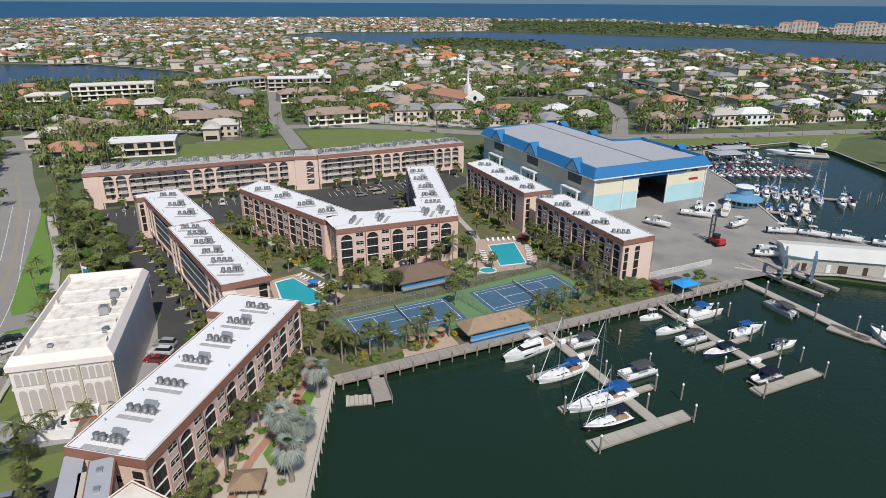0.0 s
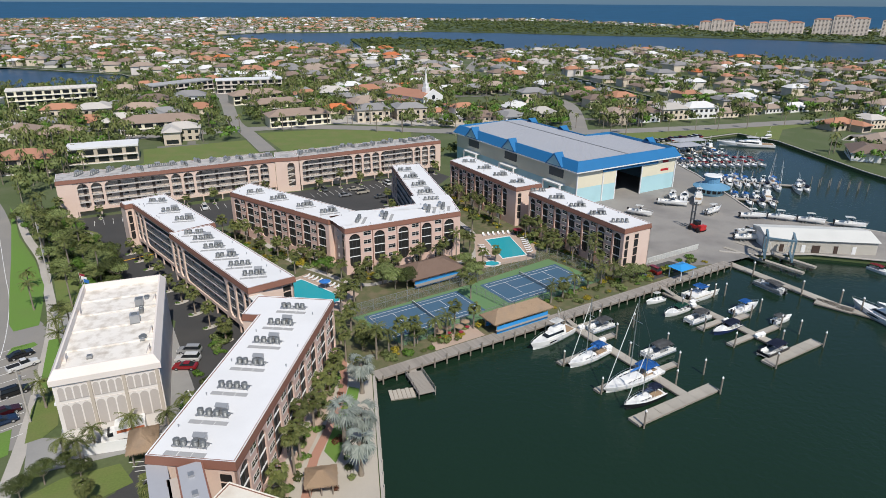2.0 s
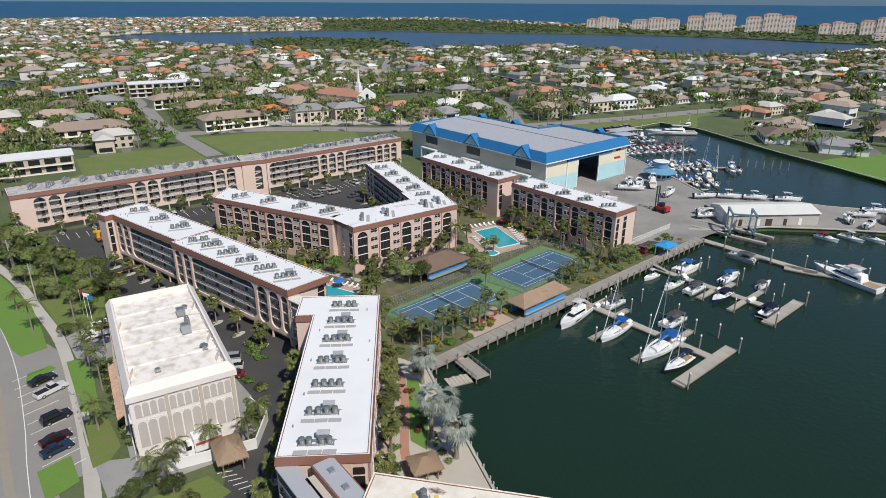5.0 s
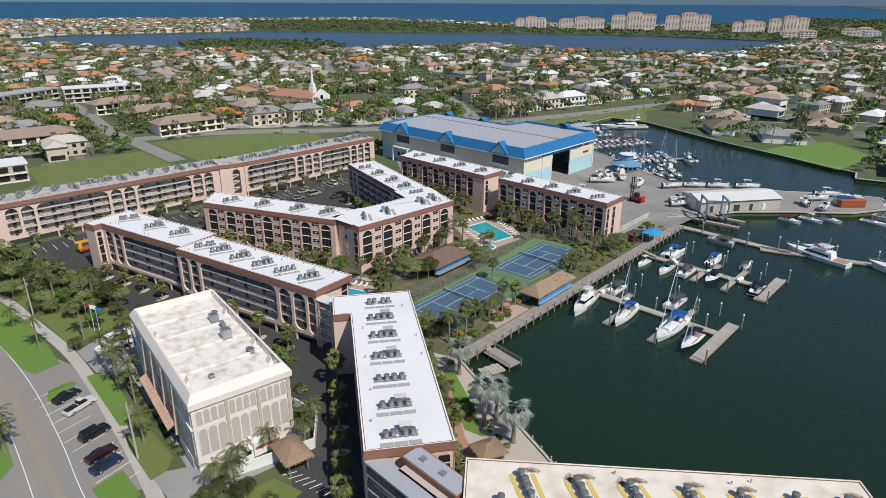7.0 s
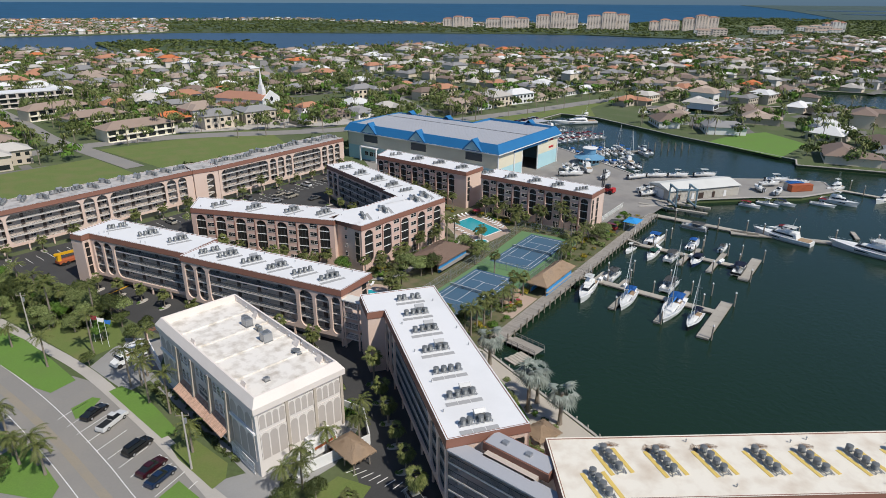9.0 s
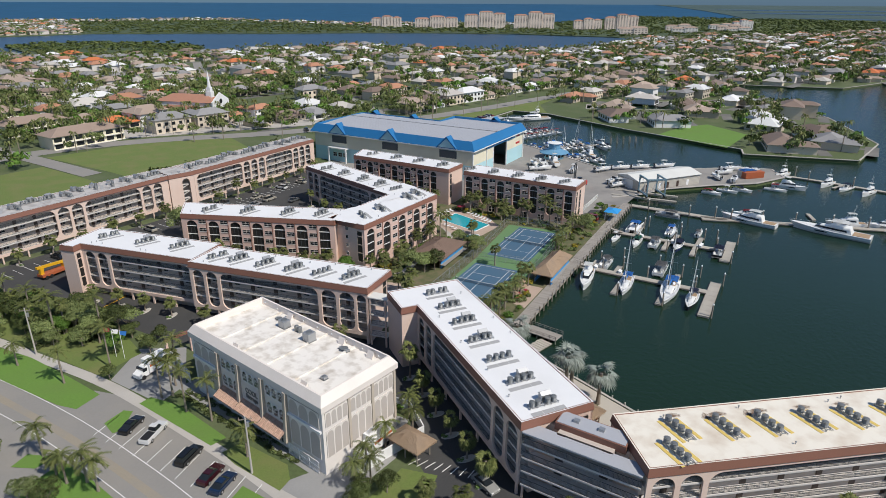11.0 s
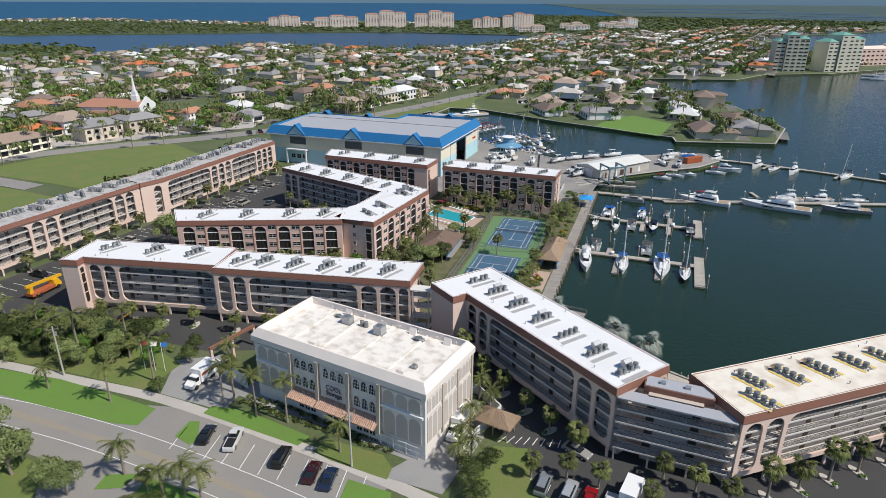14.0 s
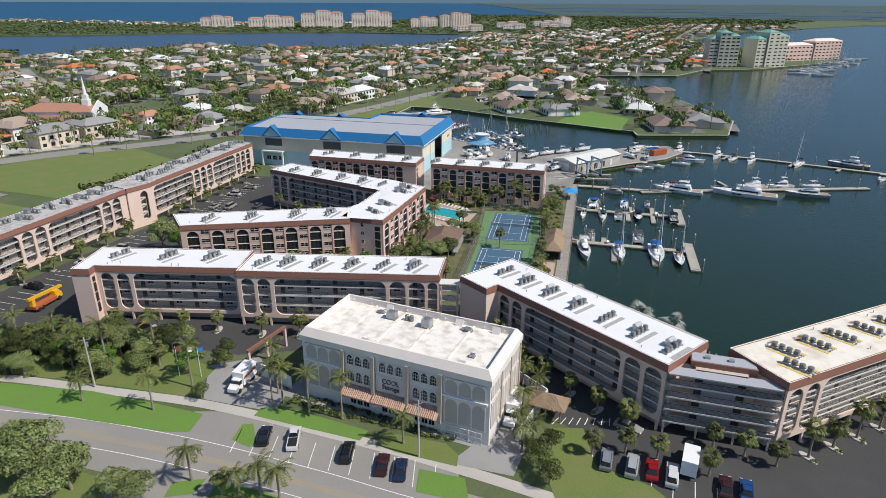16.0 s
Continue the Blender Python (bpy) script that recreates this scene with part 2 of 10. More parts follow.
M["tower_pink"] = material("pale_pink_tower_wall", (0.78, 0.66, 0.57), 0.8)
M["tower_white"] = material("white_tower_wall", (0.75, 0.72, 0.68), 0.8)
M["tower_olive"] = material("pale_olive_tower_wall", (0.60, 0.58, 0.46), 0.8)
M["tower_green"] = material("green_copper_roof", (0.16, 0.38, 0.31), 0.6)
M["leaf"] = foliage("broad_leaves", (0.115, 0.155, 0.05), (0.21, 0.245, 0.09))
M["bright_leaf"] = foliage("bright_green_leaves", (0.075, 0.15, 0.020), (0.11, 0.20, 0.035), 0.15)
M["dark_leaf"] = foliage("dark_leaves", (0.048, 0.072, 0.020), (0.105, 0.125, 0.036))
M["palm_leaf"] = foliage("palm_fronds", (0.068, 0.088, 0.022), (0.145, 0.155, 0.05), 0.3)
M["silver_leaf"] = foliage("silver_palm_fronds", (0.17, 0.20, 0.175), (0.30, 0.33, 0.29), 0.1)
M["dry_leaf"] = foliage("yellow_flower_leaves", (0.20, 0.17, 0.02), (0.38, 0.30, 0.03), 0.2)
M["red_leaf"] = foliage("red_copper_leaves", (0.10, 0.035, 0.022), (0.17, 0.07, 0.03), 0.2)


# ---- builders ----
def box(bm, x0, x1, y0, y1, z0, z1):
    v = [bm.verts.new(p) for p in ((x0, y0, z0), (x1, y0, z0), (x1, y1, z0), (x0, y1, z0), (x0, y0, z1), (x1, y0, z1), (x1, y1, z1), (x0, y1, z1))]
    for f in ((3, 2, 1, 0), (4, 5, 6, 7), (0, 1, 5, 4), (1, 2, 6, 5), (2, 3, 7, 6), (3, 0, 4, 7)):
        bm.faces.new([v[i] for i in f])


def bar(bm, a, b, w, h=None):
    """A square bar from a to b."""
    a, b = Vector(a), Vector(b)
    d = (b - a).normalized()
    side = d.cross(Vector((0, 0, 1)))
    side = side.normalized() if side.length > 1e-4 else Vector((1, 0, 0))
    up = side.cross(d)
    s, u = side * w / 2, up * (h or w) / 2
    v = [bm.verts.new(p + q) for p in (a, b) for q in (-s - u, s - u, s + u, -s + u)]
    for f in ((0, 1, 2, 3), (7, 6, 5, 4), (0, 4, 5, 1), (1, 5, 6, 2), (2, 6, 7, 3), (3, 7, 4, 0)):
        bm.faces.new([v[i] for i in f])


def tube(bm, points, radii, sides=8, cap=True):
    rings = []
    for i, (p, r) in enumerate(zip(points, radii)):
        p = Vector(p)
        a = Vector(points[max(i - 1, 0)])
        b = Vector(points[min(i + 1, len(points) - 1)])
        d = (b - a).normalized()
        s = d.cross(Vector((0.3, 1, 0.05))).normalized()
        u = s.cross(d)
        rings.append([bm.verts.new(p + (s * math.cos(t) + u * math.sin(t)) * r) for t in (2 * math.pi * k / sides for k in range(sides))])
    for a, b in zip(rings, rings[1:]):
        for k in range(sides):
            bm.faces.new((a[k], a[(k + 1) % sides], b[(k + 1) % sides], b[k]))
    if cap:
        bm.faces.new(rings[0][::-1])
        bm.faces.new(rings[-1])


def prism(bm, pts, z0, z1):
    n = len(pts)
    lo = [bm.verts.new((x, y, z0)) for x, y in pts]
    hi = [bm.verts.new((x, y, z1)) for x, y in pts]
    bm.faces.new(lo[::-1])
    bm.faces.new(hi)
    for i in range(n):
        j = (i + 1) % n
        bm.faces.new((lo[i], lo[j], hi[j], hi[i]))


def hip(bm, x0, x1, y0, y1, z0, rise, over=0.5):
    """A hipped roof over a rectangle, with a closed underside."""
    x0, x1, y0, y1 = x0 - over, x1 + over, y0 - over, y1 + over
    w, d = x1 - x0, y1 - y0
    e = min(w, d) / 2 * 0.96
    if w >= d:
        r = [(x0 + e, (y0 + y1) / 2), (x1 - e, (y0 + y1) / 2)]
    else:
        r = [((x0 + x1) / 2, y0 + e), ((x0 + x1) / 2, y1 - e)]
    v = [bm.verts.new(p) for p in ((x0, y0, z0), (x1, y0, z0), (x1, y1, z0), (x0, y1, z0))]
    t = [bm.verts.new((*p, z0 + rise)) for p in r]
    bm.faces.new(v[::-1])
    if w >= d:
        fs = ((v[0], v[1], t[1], t[0]), (v[1], v[2], t[1]), (v[2], v[3], t[0], t[1]), (v[3], v[0], t[0]))
    else:
        fs = ((v[0], v[1], t[0]), (v[1], v[2], t[1], t[0]), (v[2], v[3], t[1]), (v[3], v[0], t[0], t[1]))
    for f in fs:
        bm.faces.new(f)


def finish(bm, name):
    bmesh.ops.recalc_face_normals(bm, faces=bm.faces)
    me = bpy.data.meshes.new(name)
    bm.to_mesh(me)
    bm.free()
    return me


def part(name, bm, mat, parent=None, label="", m=None):
    """One mesh object, under a thing or under a part; bm may be a ready mesh."""
    me = bm if isinstance(bm, bpy.types.Mesh) else finish(bm, name)
    if not me.materials:
        me.materials.append(mat)
    ob = new(name, me)
    if parent:
        ob.parent = parent
    if m is not None:
        ob.matrix_basis = m
    if label:
        ob["label"] = label
    return ob


def thing(name, m, label, category, group="", kind=""):
    ob = new(name)
    ob.empty_display_size = 0.5
    ob.matrix_basis = m
    return tagged(ob, label, category, group, kind)


def flat(name, pts, z, mat, label, category, kind="structure", thick=0.0, parent=None):
    """A level sheet with a corner list, any shape."""
    bm = bmesh.new()
    v = [bm.verts.new((x, y, z)) for x, y in pts]
    e = [bm.edges.new((v[i], v[(i + 1) % len(v)])) for i in range(len(v))]
    bmesh.ops.triangle_fill(bm, use_beauty=True, use_dissolve=False, edges=e)
    bmesh.ops.recalc_face_normals(bm, faces=bm.faces)
    for f in bm.faces:
        if f.normal.z < 0:
            f.normal_flip()
    if thick:
        out = bmesh.ops.extrude_face_region(bm, geom=bm.faces[:])
        for q in out["geom"]:
            if isinstance(q, bmesh.types.BMVert):
                q.co.z -= thick
        bmesh.ops.recalc_face_normals(bm, faces=bm.faces)
    me = bpy.data.meshes.new(name)
    bm.to_mesh(me)
    bm.free()
    me.materials.append(mat)
    ob = new(name, me)
    return tagged(ob, label, category, "", kind)


def strip(pts, w):
    """The outline of a band of width w along a line of points."""
    left, right = [], []
    for i, p in enumerate(pts):
        a, b = Vector(pts[max(i - 1, 0)]), Vector(pts[min(i + 1, len(pts) - 1)])
        d = (b - a).normalized()
        n = Vector((-d.y, d.x)) * w / 2
        left.append(tuple(Vector(p) + n))
        right.append(tuple(Vector(p) - n))
    return left + right[::-1]


def smooth(pts, n=6):
    """A Catmull-Rom line through points."""
    out = []
    p = [Vector(q) for q in pts]
    for i in range(len(p) - 1):
        a, b, c, d = p[max(i - 1, 0)], p[i], p[i + 1], p[min(i + 2, len(p) - 1)]
        for k in range(n):
            t = k / n
            out.append(tuple(0.5 * (2 * b + (c - a) * t + (2 * a - 5 * b + 4 * c - d) * t * t + (3 * b - a - 3 * c + d) * t ** 3)))
    out.append(tuple(p[-1]))
    return out


def frame_at(p, q):
    """A pose at p with its x axis towards q, on the ground."""
    d = Vector(q) - Vector(p)
    return pose(p[0], p[1], 0, 0, 0, math.degrees(math.atan2(d.y, d.x))), d.length


def inside(p, poly):
    x, y = p
    hit = False
    for i in range(len(poly)):
        (x0, y0), (x1, y1) = poly[i - 1], poly[i]
        if (y0 > y) != (y1 > y) and x < (x1 - x0) * (y - y0) / (y1 - y0) + x0:
            hit = not hit
    return hit

# ---- ground and water ----
HARBOUR = [(300, -115), (14, 39.5), (-11.5, 52.5), (-12, 68), (-13, 101.3), (-1.6, 106.6), (85.6, 147.8), (88, 156), (97, 152.6), (114, 151),
           (132, 144), (150, 135), (168, 133), (177, 143), (171, 151), (151, 163), (136, 178), (119, 189), (121, 207), (124, 239), (124, 266), (136, 300),
           (190, 322), (200, 300), (199, 238), (204, 172), (195, 166), (226, 128), (273, 138), (334, 189), (390, 270), (437, 325),
           (498, 250), (568, 247), (620, 205), (683, 186), (796, 145), (812, 198), (900, 330), (1050, 430), (1500, 470), (2300, 300), (2700, -200)]
COAST = [(4600, -200), (4700, 1500), (3600, 2600), (2600, 2150), (1900, 1700), (1480, 1560), (1250, 1620), (900, 1760), (837, 1876), (654, 2390), (46, 2465),
         (-876, 2700), (-1572, 2400), (-2600, 1900), (-2600, -700), (300, -700)]
LAGOON = [(-330, 1290), (-250, 1180), (-172, 1109), (-49, 967), (60, 905), (148, 880), (297, 930), (400, 885), (453, 770), (538, 715), (600, 676), (746, 700), (905, 790),
          (1250, 815), (1250, 850), (985, 880), (890, 1100), (773, 1215), (620, 1310), (455, 1383), (300, 1480), (125, 1550), (-50, 1500), (-261, 1475)]
ISLAND = [(-41, 1187), (20, 1250), (92, 1237), (190, 1150), (205, 1030), (147, 902), (90, 905), (43, 925), (-20, 1010)]
INLET = [(-560, 700), (-480, 722), (-390, 724), (-248, 649), (-207, 590), (-222, 548), (-316, 514), (-330, 455), (-420, 420), (-600, 440)]
CANALS = [[(150, 600), (182, 600), (205, 445), (180, 425)], [(270, 640), (290, 640), (312, 420), (292, 405)],
          [(236, 300), (250, 312), (372, 262), (362, 246), (290, 258)], [(380, 560), (395, 570), (440, 420), (424, 412)],
          [(500, 560), (516, 562), (560, 340), (545, 335)], [(700, 600), (720, 600), (760, 330), (744, 326)],
          [(-60, 760), (-40, 772), (40, 690), (26, 680)], [(850, 560), (980, 545), (985, 505), (855, 500)]]


def sheet(name, outer, holes, z, mat, label, category, drop=0.0):
    bm = bmesh.new()
    rim = []
    for loop in (outer, *holes):
        v = [bm.verts.new((x, y, z)) for x, y in loop]
        rim += [bm.edges.new((v[i], v[(i + 1) % len(v)])) for i in range(len(v))]
    bmesh.ops.triangle_fill(bm, use_beauty=True, use_dissolve=False, edges=rim)
    for f in bm.faces:
        f.normal_update()
        if f.normal.z < 0:
            f.normal_flip()
    if drop:
        out = bmesh.ops.extrude_edge_only(bm, edges=[e for e in bm.edges if len(e.link_faces) == 1])
        for q in out["geom"]:
            if isinstance(q, bmesh.types.BMVert):
                q.co.z -= drop
    me = bpy.data.meshes.new(name)
    bm.to_mesh(me)
    bm.free()
    me.materials.append(mat)
    return tagged(new(name, me), label, category, "", "structure")


LAND = HARBOUR + COAST
sheet("ground", LAND, [LAGOON, INLET, *CANALS], 0.0, M["land"], "grassy sandy ground of a waterside town", "ground", 3.0)
sheet("island_ground", ISLAND, [], 0.1, M["mangrove_ground"], "low green mangrove island in the lagoon", "island", 3.0)
flat("water", [(-14, -650), (2800, -650), (2800, 700), (-14, 700)], -1.3, M["harbour"], "dark green calm harbour water", "water")
flat("lagoon_water", [(-700, 380), (-14, 700.2), (2800, 700.2), (2800, 1000), (1400, 1650), (-450, 1650), (-700, 1000)], -1.3, M["lagoon"], "blue rippled lagoon water", "water")


def ring(name, r0, r1, a0, a1, z0, z1, mat, label, category, n=48, slant=0.0):
    bm = bmesh.new()
    rows = []
    for k in range(5):
        r, z, lo = r0 + (r1 - r0) * k / 4, z0 + (z1 - z0) * k / 4, a0 - slant * k / 4
        rows.append([bm.verts.new((-60 + r * math.sin(radians(a)), 20 + r * math.cos(radians(a)), z)) for a in np.linspace(lo, a1, n + 1)])
    for p, q in zip(rows, rows[1:]):
        for i in range(n):
            bm.faces.new((p[i], p[i + 1], q[i + 1], q[i]))
    return tagged(part(name, bm, mat), label, category, "", "structure")


ring("gulf_water", 1300, 2900, -60, 110, -1.4, -1.4, M["gulf"], "deep blue gulf water", "water")
ring("gulf_horizon", 2900, 4850, -60, 110, -1.4, 46.5, M["gulf"], "deep blue open sea to the horizon", "water")
rise = lambda r: -1.4 + (r - 2900) / 1950 * 47.9
# backdrop coast; its haze is only in the surface colour
ring("far_shore", 2920, 4845, 61, 110, rise(2920) + 1.5, rise(4845) + 1.5, M["far_shore"], "far green mangrove coast to the horizon, bluish haze painted in", "backdrop", slant=7.5)
for r, a, b, w in ((3050, 66, 84, 60), (3250, 74, 104, 90), (3500, 62, 78, 110), (3750, 84, 110, 130), (3900, 60, 72, 120)):
    ring("far_inlet", r, r + w, a, b, rise(r) + 2.2, rise(r + w) + 2.2, M["lagoon"], "far pale inlet among mangroves", "water", slant=2.0)
# beach along the outer coast
flat("beach", [(837, 1885), (660, 2400), (46, 2480), (-300, 2560), (-300, 2535), (46, 2445), (640, 2370), (800, 1885), (850, 1800), (900, 1765)], 0.3, M["sand"], "pale sand beach along the gulf", "beach")
flat("mangrove_belt", [(115, 1560), (300, 1485), (455, 1388), (620, 1315), (773, 1220), (890, 1105), (985, 885), (1250, 855), (1700, 900), (1500, 1300), (1230, 1330), (1000, 1520), (830, 1700), (640, 2340), (180, 2400), (140, 1800)], 0.2,
     M["mangrove_ground"], "dense green mangrove belt", "mangrove")

# roads and paved yards
def way(name, pts, w, z, mat, label, category):
    return flat(name, strip(smooth(pts), w), z, mat, label, category)


way("road", [(-216, 329), (-166.5, 249), (-138.5, 207), (-112.6, 162.2), (-98.8, 131.2), (-85.9, 99.2), (-77.8, 77.3), (-69.5, 50), (-63, 20), (-58, -40)], 12.0, 0.03, M["road"], "worn grey asphalt road with a faded yellow line", "road")
way("pavement", [(-133, 216), (-118, 190), (-104, 169), (-94, 150), (-84.5, 131), (-77, 110), (-70.5, 89), (-64, 62), (-58, 30)], 2.2, 0.05, M["concrete"], "pale concrete pavement beside the road", "pavement")
way("yellow_line", [(-166.5, 249), (-138.5, 207), (-112.6, 162.2), (-99, 133.4), (-90.4, 112.8), (-83, 92), (-77, 76), (-69.5, 50)], 1.3, 0.04, M["yellow_line"], "faded yellow centre line", "road marking")
way("edge_line", [(-133.6, 204.4), (-109.5, 160.8), (-99.6, 143), (-90.5, 122.8), (-83.2, 102.3), (-79.4, 90), (-74, 74)], 0.13, 0.04, M["line"], "white edge line of the road", "road marking")
way("edge_line", [(-143, 210), (-116, 162), (-105.4, 141), (-98.5, 126.3), (-92.1, 110), (-86.6, 94), (-81, 76)], 0.13, 0.045, M["line"], "white edge line of the road", "road marking")
flat("verge", [(-138, 221), (-132.5, 211), (-113.4, 172), (-100.5, 144.8), (-93.2, 130), (-90.6, 126.6), (-86.5, 129.1), (-90.2, 138.9), (-95.3, 151.1), (-105.5, 168.5), (-119.5, 189), (-134, 215)], 0.06, M["bright_grass"], "bright mown grass verge", "lawn")
flat("kerb_grass", [(-87.4, 119.4), (-86.8, 115.7), (-85.4, 115.6), (-82.7, 120.2), (-84.0, 121.4)], 0.065, M["bright_grass"], "small grass patch beside the bays", "lawn")
flat("kerb_grass", [(-77.6, 88.4), (-73.6, 91.2), (-70.9, 84.5), (-74.5, 81)], 0.066, M["bright_grass"], "grass patch at the end of the bays", "lawn")
flat("front_lawn", [(-126, 208), (-103, 170.5), (-93, 151.5), (-85.5, 136), (-77, 140), (-79, 158), (-88, 172), (-97, 190), (-112, 200)], 0.06, M["grass"], "shaded lawn below trees", "lawn")
flat("shop_lawn", [(-81.3, 121.9), (-79.2, 122.8), (-75.7, 117.3), (-71.9, 103.6), (-74.6, 103.0)], 0.07, M["bright_grass"], "mown lawn in front of the storage building", "lawn")
flat("hedge_lawn", [(-73.7, 100.3), (-70.2, 100.9), (-66.4, 91.6), (-67.4, 88.3), (-69.6, 87.0), (-73.0, 96.5)], 0.07, M["grass"], "planted lawn beside the storage entrance", "lawn")
flat("street_island", [(-104.5, 126), (-107, 134), (-113, 147), (-122, 162), (-132, 160), (-122, 135), (-110, 116)], 0.08, M["grass"], "grass island with trees beside the road", "lawn")
flat("street_island", [(-98.6, 117.9), (-95.0, 114.6), (-98, 113.4), (-101, 116)], 0.085, M["bright_grass"], "small grass island beside the road", "lawn")
flat("street_island", [(-98.5, 110.3), (-94.2, 112.7), (-91.5, 106), (-89.2, 98.6), (-90.3, 95.8), (-96.9, 101.5), (-102, 106)], 0.085, M["bright_grass"], "grass island with young palms", "lawn")
flat("side_street", [(-99, 128), (-91, 108), (-84, 88), (-95, 84), (-104, 100), (-114, 118), (-106, 128)], 0.025, M["road"], "pale asphalt side street", "road")
flat("corner_lawn", [(-66, 72), (-60, 78), (-52.5, 80.5), (-49, 76), (-56, 70.5), (-55, 62), (-57.5, 55), (-62, 56)], 0.07, M["grass"], "lawn with palms by the parking lot", "lawn")
flat("asphalt_lot", [(-128, 206), (-108, 197), (-92, 176), (-80, 160), (-71, 141), (-57, 128), (-53, 106), (-43, 92), (-49, 84), (-51, 74), (-56, 70), (-58, 50), (-40, 20), (10, 0), (40, 22), (12, 40), (-30, 60), (-30.5, 64), (-20, 110),
                     (-34, 120), (-52, 160), (-73, 188), (-60, 192), (-50, 198), (-12, 170), (0, 172), (-5, 214), (8, 222), (20, 246), (14, 256), (-40, 230), (-112, 203)], 0.02, M["asphalt"], "dark asphalt parking lot", "parking lot")
flat("kerb_apron", [(-77, 142), (-84, 133), (-78.5, 120), (-73, 123), (-69, 137)], 0.045, M["drive"], "grey paved driveway", "driveway")
flat("shop_apron", [(-74.5, 123), (-64.5, 88), (-69.8, 88.5), (-66, 79), (-52, 83), (-45, 90), (-47, 94), (-46, 100), (-58, 128)], 0.06, M["drive"], "grey concrete apron round the storage building", "driveway")
flat("bay_apron", [(-93.5, 130.5), (-87, 131), (-83, 126), (-69, 86), (-78, 84)], 0.035, M["road"], "roadside parking bays", "parking bay")
flat("yard", [(53, 143), (85.2, 147.5), (97, 152), (114, 150.5), (132, 143.5), (150, 134.6), (168, 132.6), (176.5, 143), (171, 150.5), (151, 162.5), (136, 177.5), (118.5, 189), (120.5, 207), (123.5, 239), (123.5, 266), (135, 299), (60, 296), (34, 284), (26, 248), (44, 190)], 0.03,
     M["yard"], "stained concrete boatyard", "yard")
flat("yard_asphalt", [(92, 206), (118, 189.4), (120.3, 207), (123.3, 239), (123.3, 258), (112, 246), (106, 226)], 0.05, M["road"], "darker worn asphalt of the boatyard", "yard")
flat("north_lawn", [(-121, 309), (-76, 327), (-66, 300), (-50, 252), (-109.6, 226), (-122, 262), (-112, 281)], 0.064, M["grass"], "vacant mown grass lot", "lawn")
flat("north_lot", [(-73, 345), (0, 361), (10, 340), (8, 275), (-40, 258), (-54, 300)], 0.066, M["grass"], "vacant grass lot", "lawn")
flat("bay_lawn", [(100, 326), (133, 303), (190, 324), (202, 303), (222, 330), (260, 348), (180, 344)], 0.06, M["grass"], "open lawn beside the basin", "lawn")
flat("shore_lawn", [(201.5, 178), (201, 200), (201, 218), (214, 221), (234, 223), (251, 220), (241, 190)], 0.07, M["bright_grass"], "bright green waterside lawn", "lawn")
way("far_road", [(-700, 290), (-400, 300), (-200, 322), (-60, 360), (35, 340), (104, 333), (180, 340), (262, 354), (420, 372), (600, 330)], 12, 0.10, M["road"], "suburban grey road", "road")
way("north_road", [(104, 333), (127, 436), (106, 508), (90, 640), (120, 780)], 9, 0.115, M["road"], "suburban road between houses", "road")
way("side_road", [(-61, 300), (-78, 345), (-92, 380), (-110, 450), (-130, 520)], 8, 0.13, M["road"], "grey side road", "road")
flat("church_lot", [(-45, 372), (60, 350), (90, 380), (84, 420), (44, 430), (30, 398), (-30, 396)], 0.085, M["concrete"], "pale church parking lot", "parking lot")
flat("gardens", [(-36, 118), (-21, 110), (-13.4, 101.6), (85, 147.6), (54, 144), (36, 184), (20, 222), (10, 214), (12, 176), (14, 163), (-19, 151), (-24, 158), (-54, 188), (-72, 188), (-54, 158)], 0.04, M["mulch"], "planted garden beds of the resort", "garden bed")
flat("shore_garden", [(-30.4, 63.5), (-20.5, 109), (-13.2, 101.4), (-12.2, 68), (-11.7, 53), (-20, 57)], 0.05, M["sand"], "pale sandy shore terrace", "terrace")
flat("shore_grass", [(-17.5, 98), (-15.5, 97), (-17, 84), (-19, 77), (-21, 80), (-19.5, 88)], 0.08, M["bright_grass"], "strip of bright grass", "lawn")
way("brick_path", [(-19, 108), (-18.6, 97), (-20.5, 86), (-22.5, 78), (-23, 70), (-24, 64)], 1.5, 0.09, M["red_paver"], "red brick garden path", "path")
way("paver_path", [(-21, 108), (-21, 97), (-23, 86), (-26, 74), (-27, 66)], 2.0, 0.07, M["paver"], "tan paved garden path", "path")
way("garden_path", [(-52, 187), (-42, 172), (-34, 160), (-26, 152), (-14, 143), (2, 152), (15, 158), (19, 175), (13, 200), (12, 218)], 1.8, 0.07, M["concrete"], "pale curving garden path", "path")
flat("pool_terrace", [(15.5, 150), (33, 156), (36, 165), (33.5, 179), (19, 177)], 0.08, M["paver"], "pinkish paver pool terrace", "terrace")
flat("west_terrace", [(-37, 146), (-30, 151.5), (-16, 138), (-20, 129), (-31, 131)], 0.08, M["paver"], "paver terrace round the small pool", "terrace")

# pale caps on the seawalls
bm = bmesh.new()
for a, b in zip(HARBOUR[7:40], HARBOUR[8:41]):
    bar(bm, (*a, 0.08), (*b, 0.08), 0.7, 0.3)
for loop in (CANALS[0], CANALS[2], INLET):
    for a, b in zip(loop, loop[1:] + loop[:1]):
        bar(bm, (*a, 0.08), (*b, 0.08), 0.7, 0.3)
tagged(part("seawall", bm, M["concrete"]), "pale concrete seawall caps round the basins", "seawall", "", "structure")

# ---- apartment buildings ----
TOP, FASCIA = 12.86, 1.25
LEVELS = (2.5, 4.9, 7.25, 9.6)


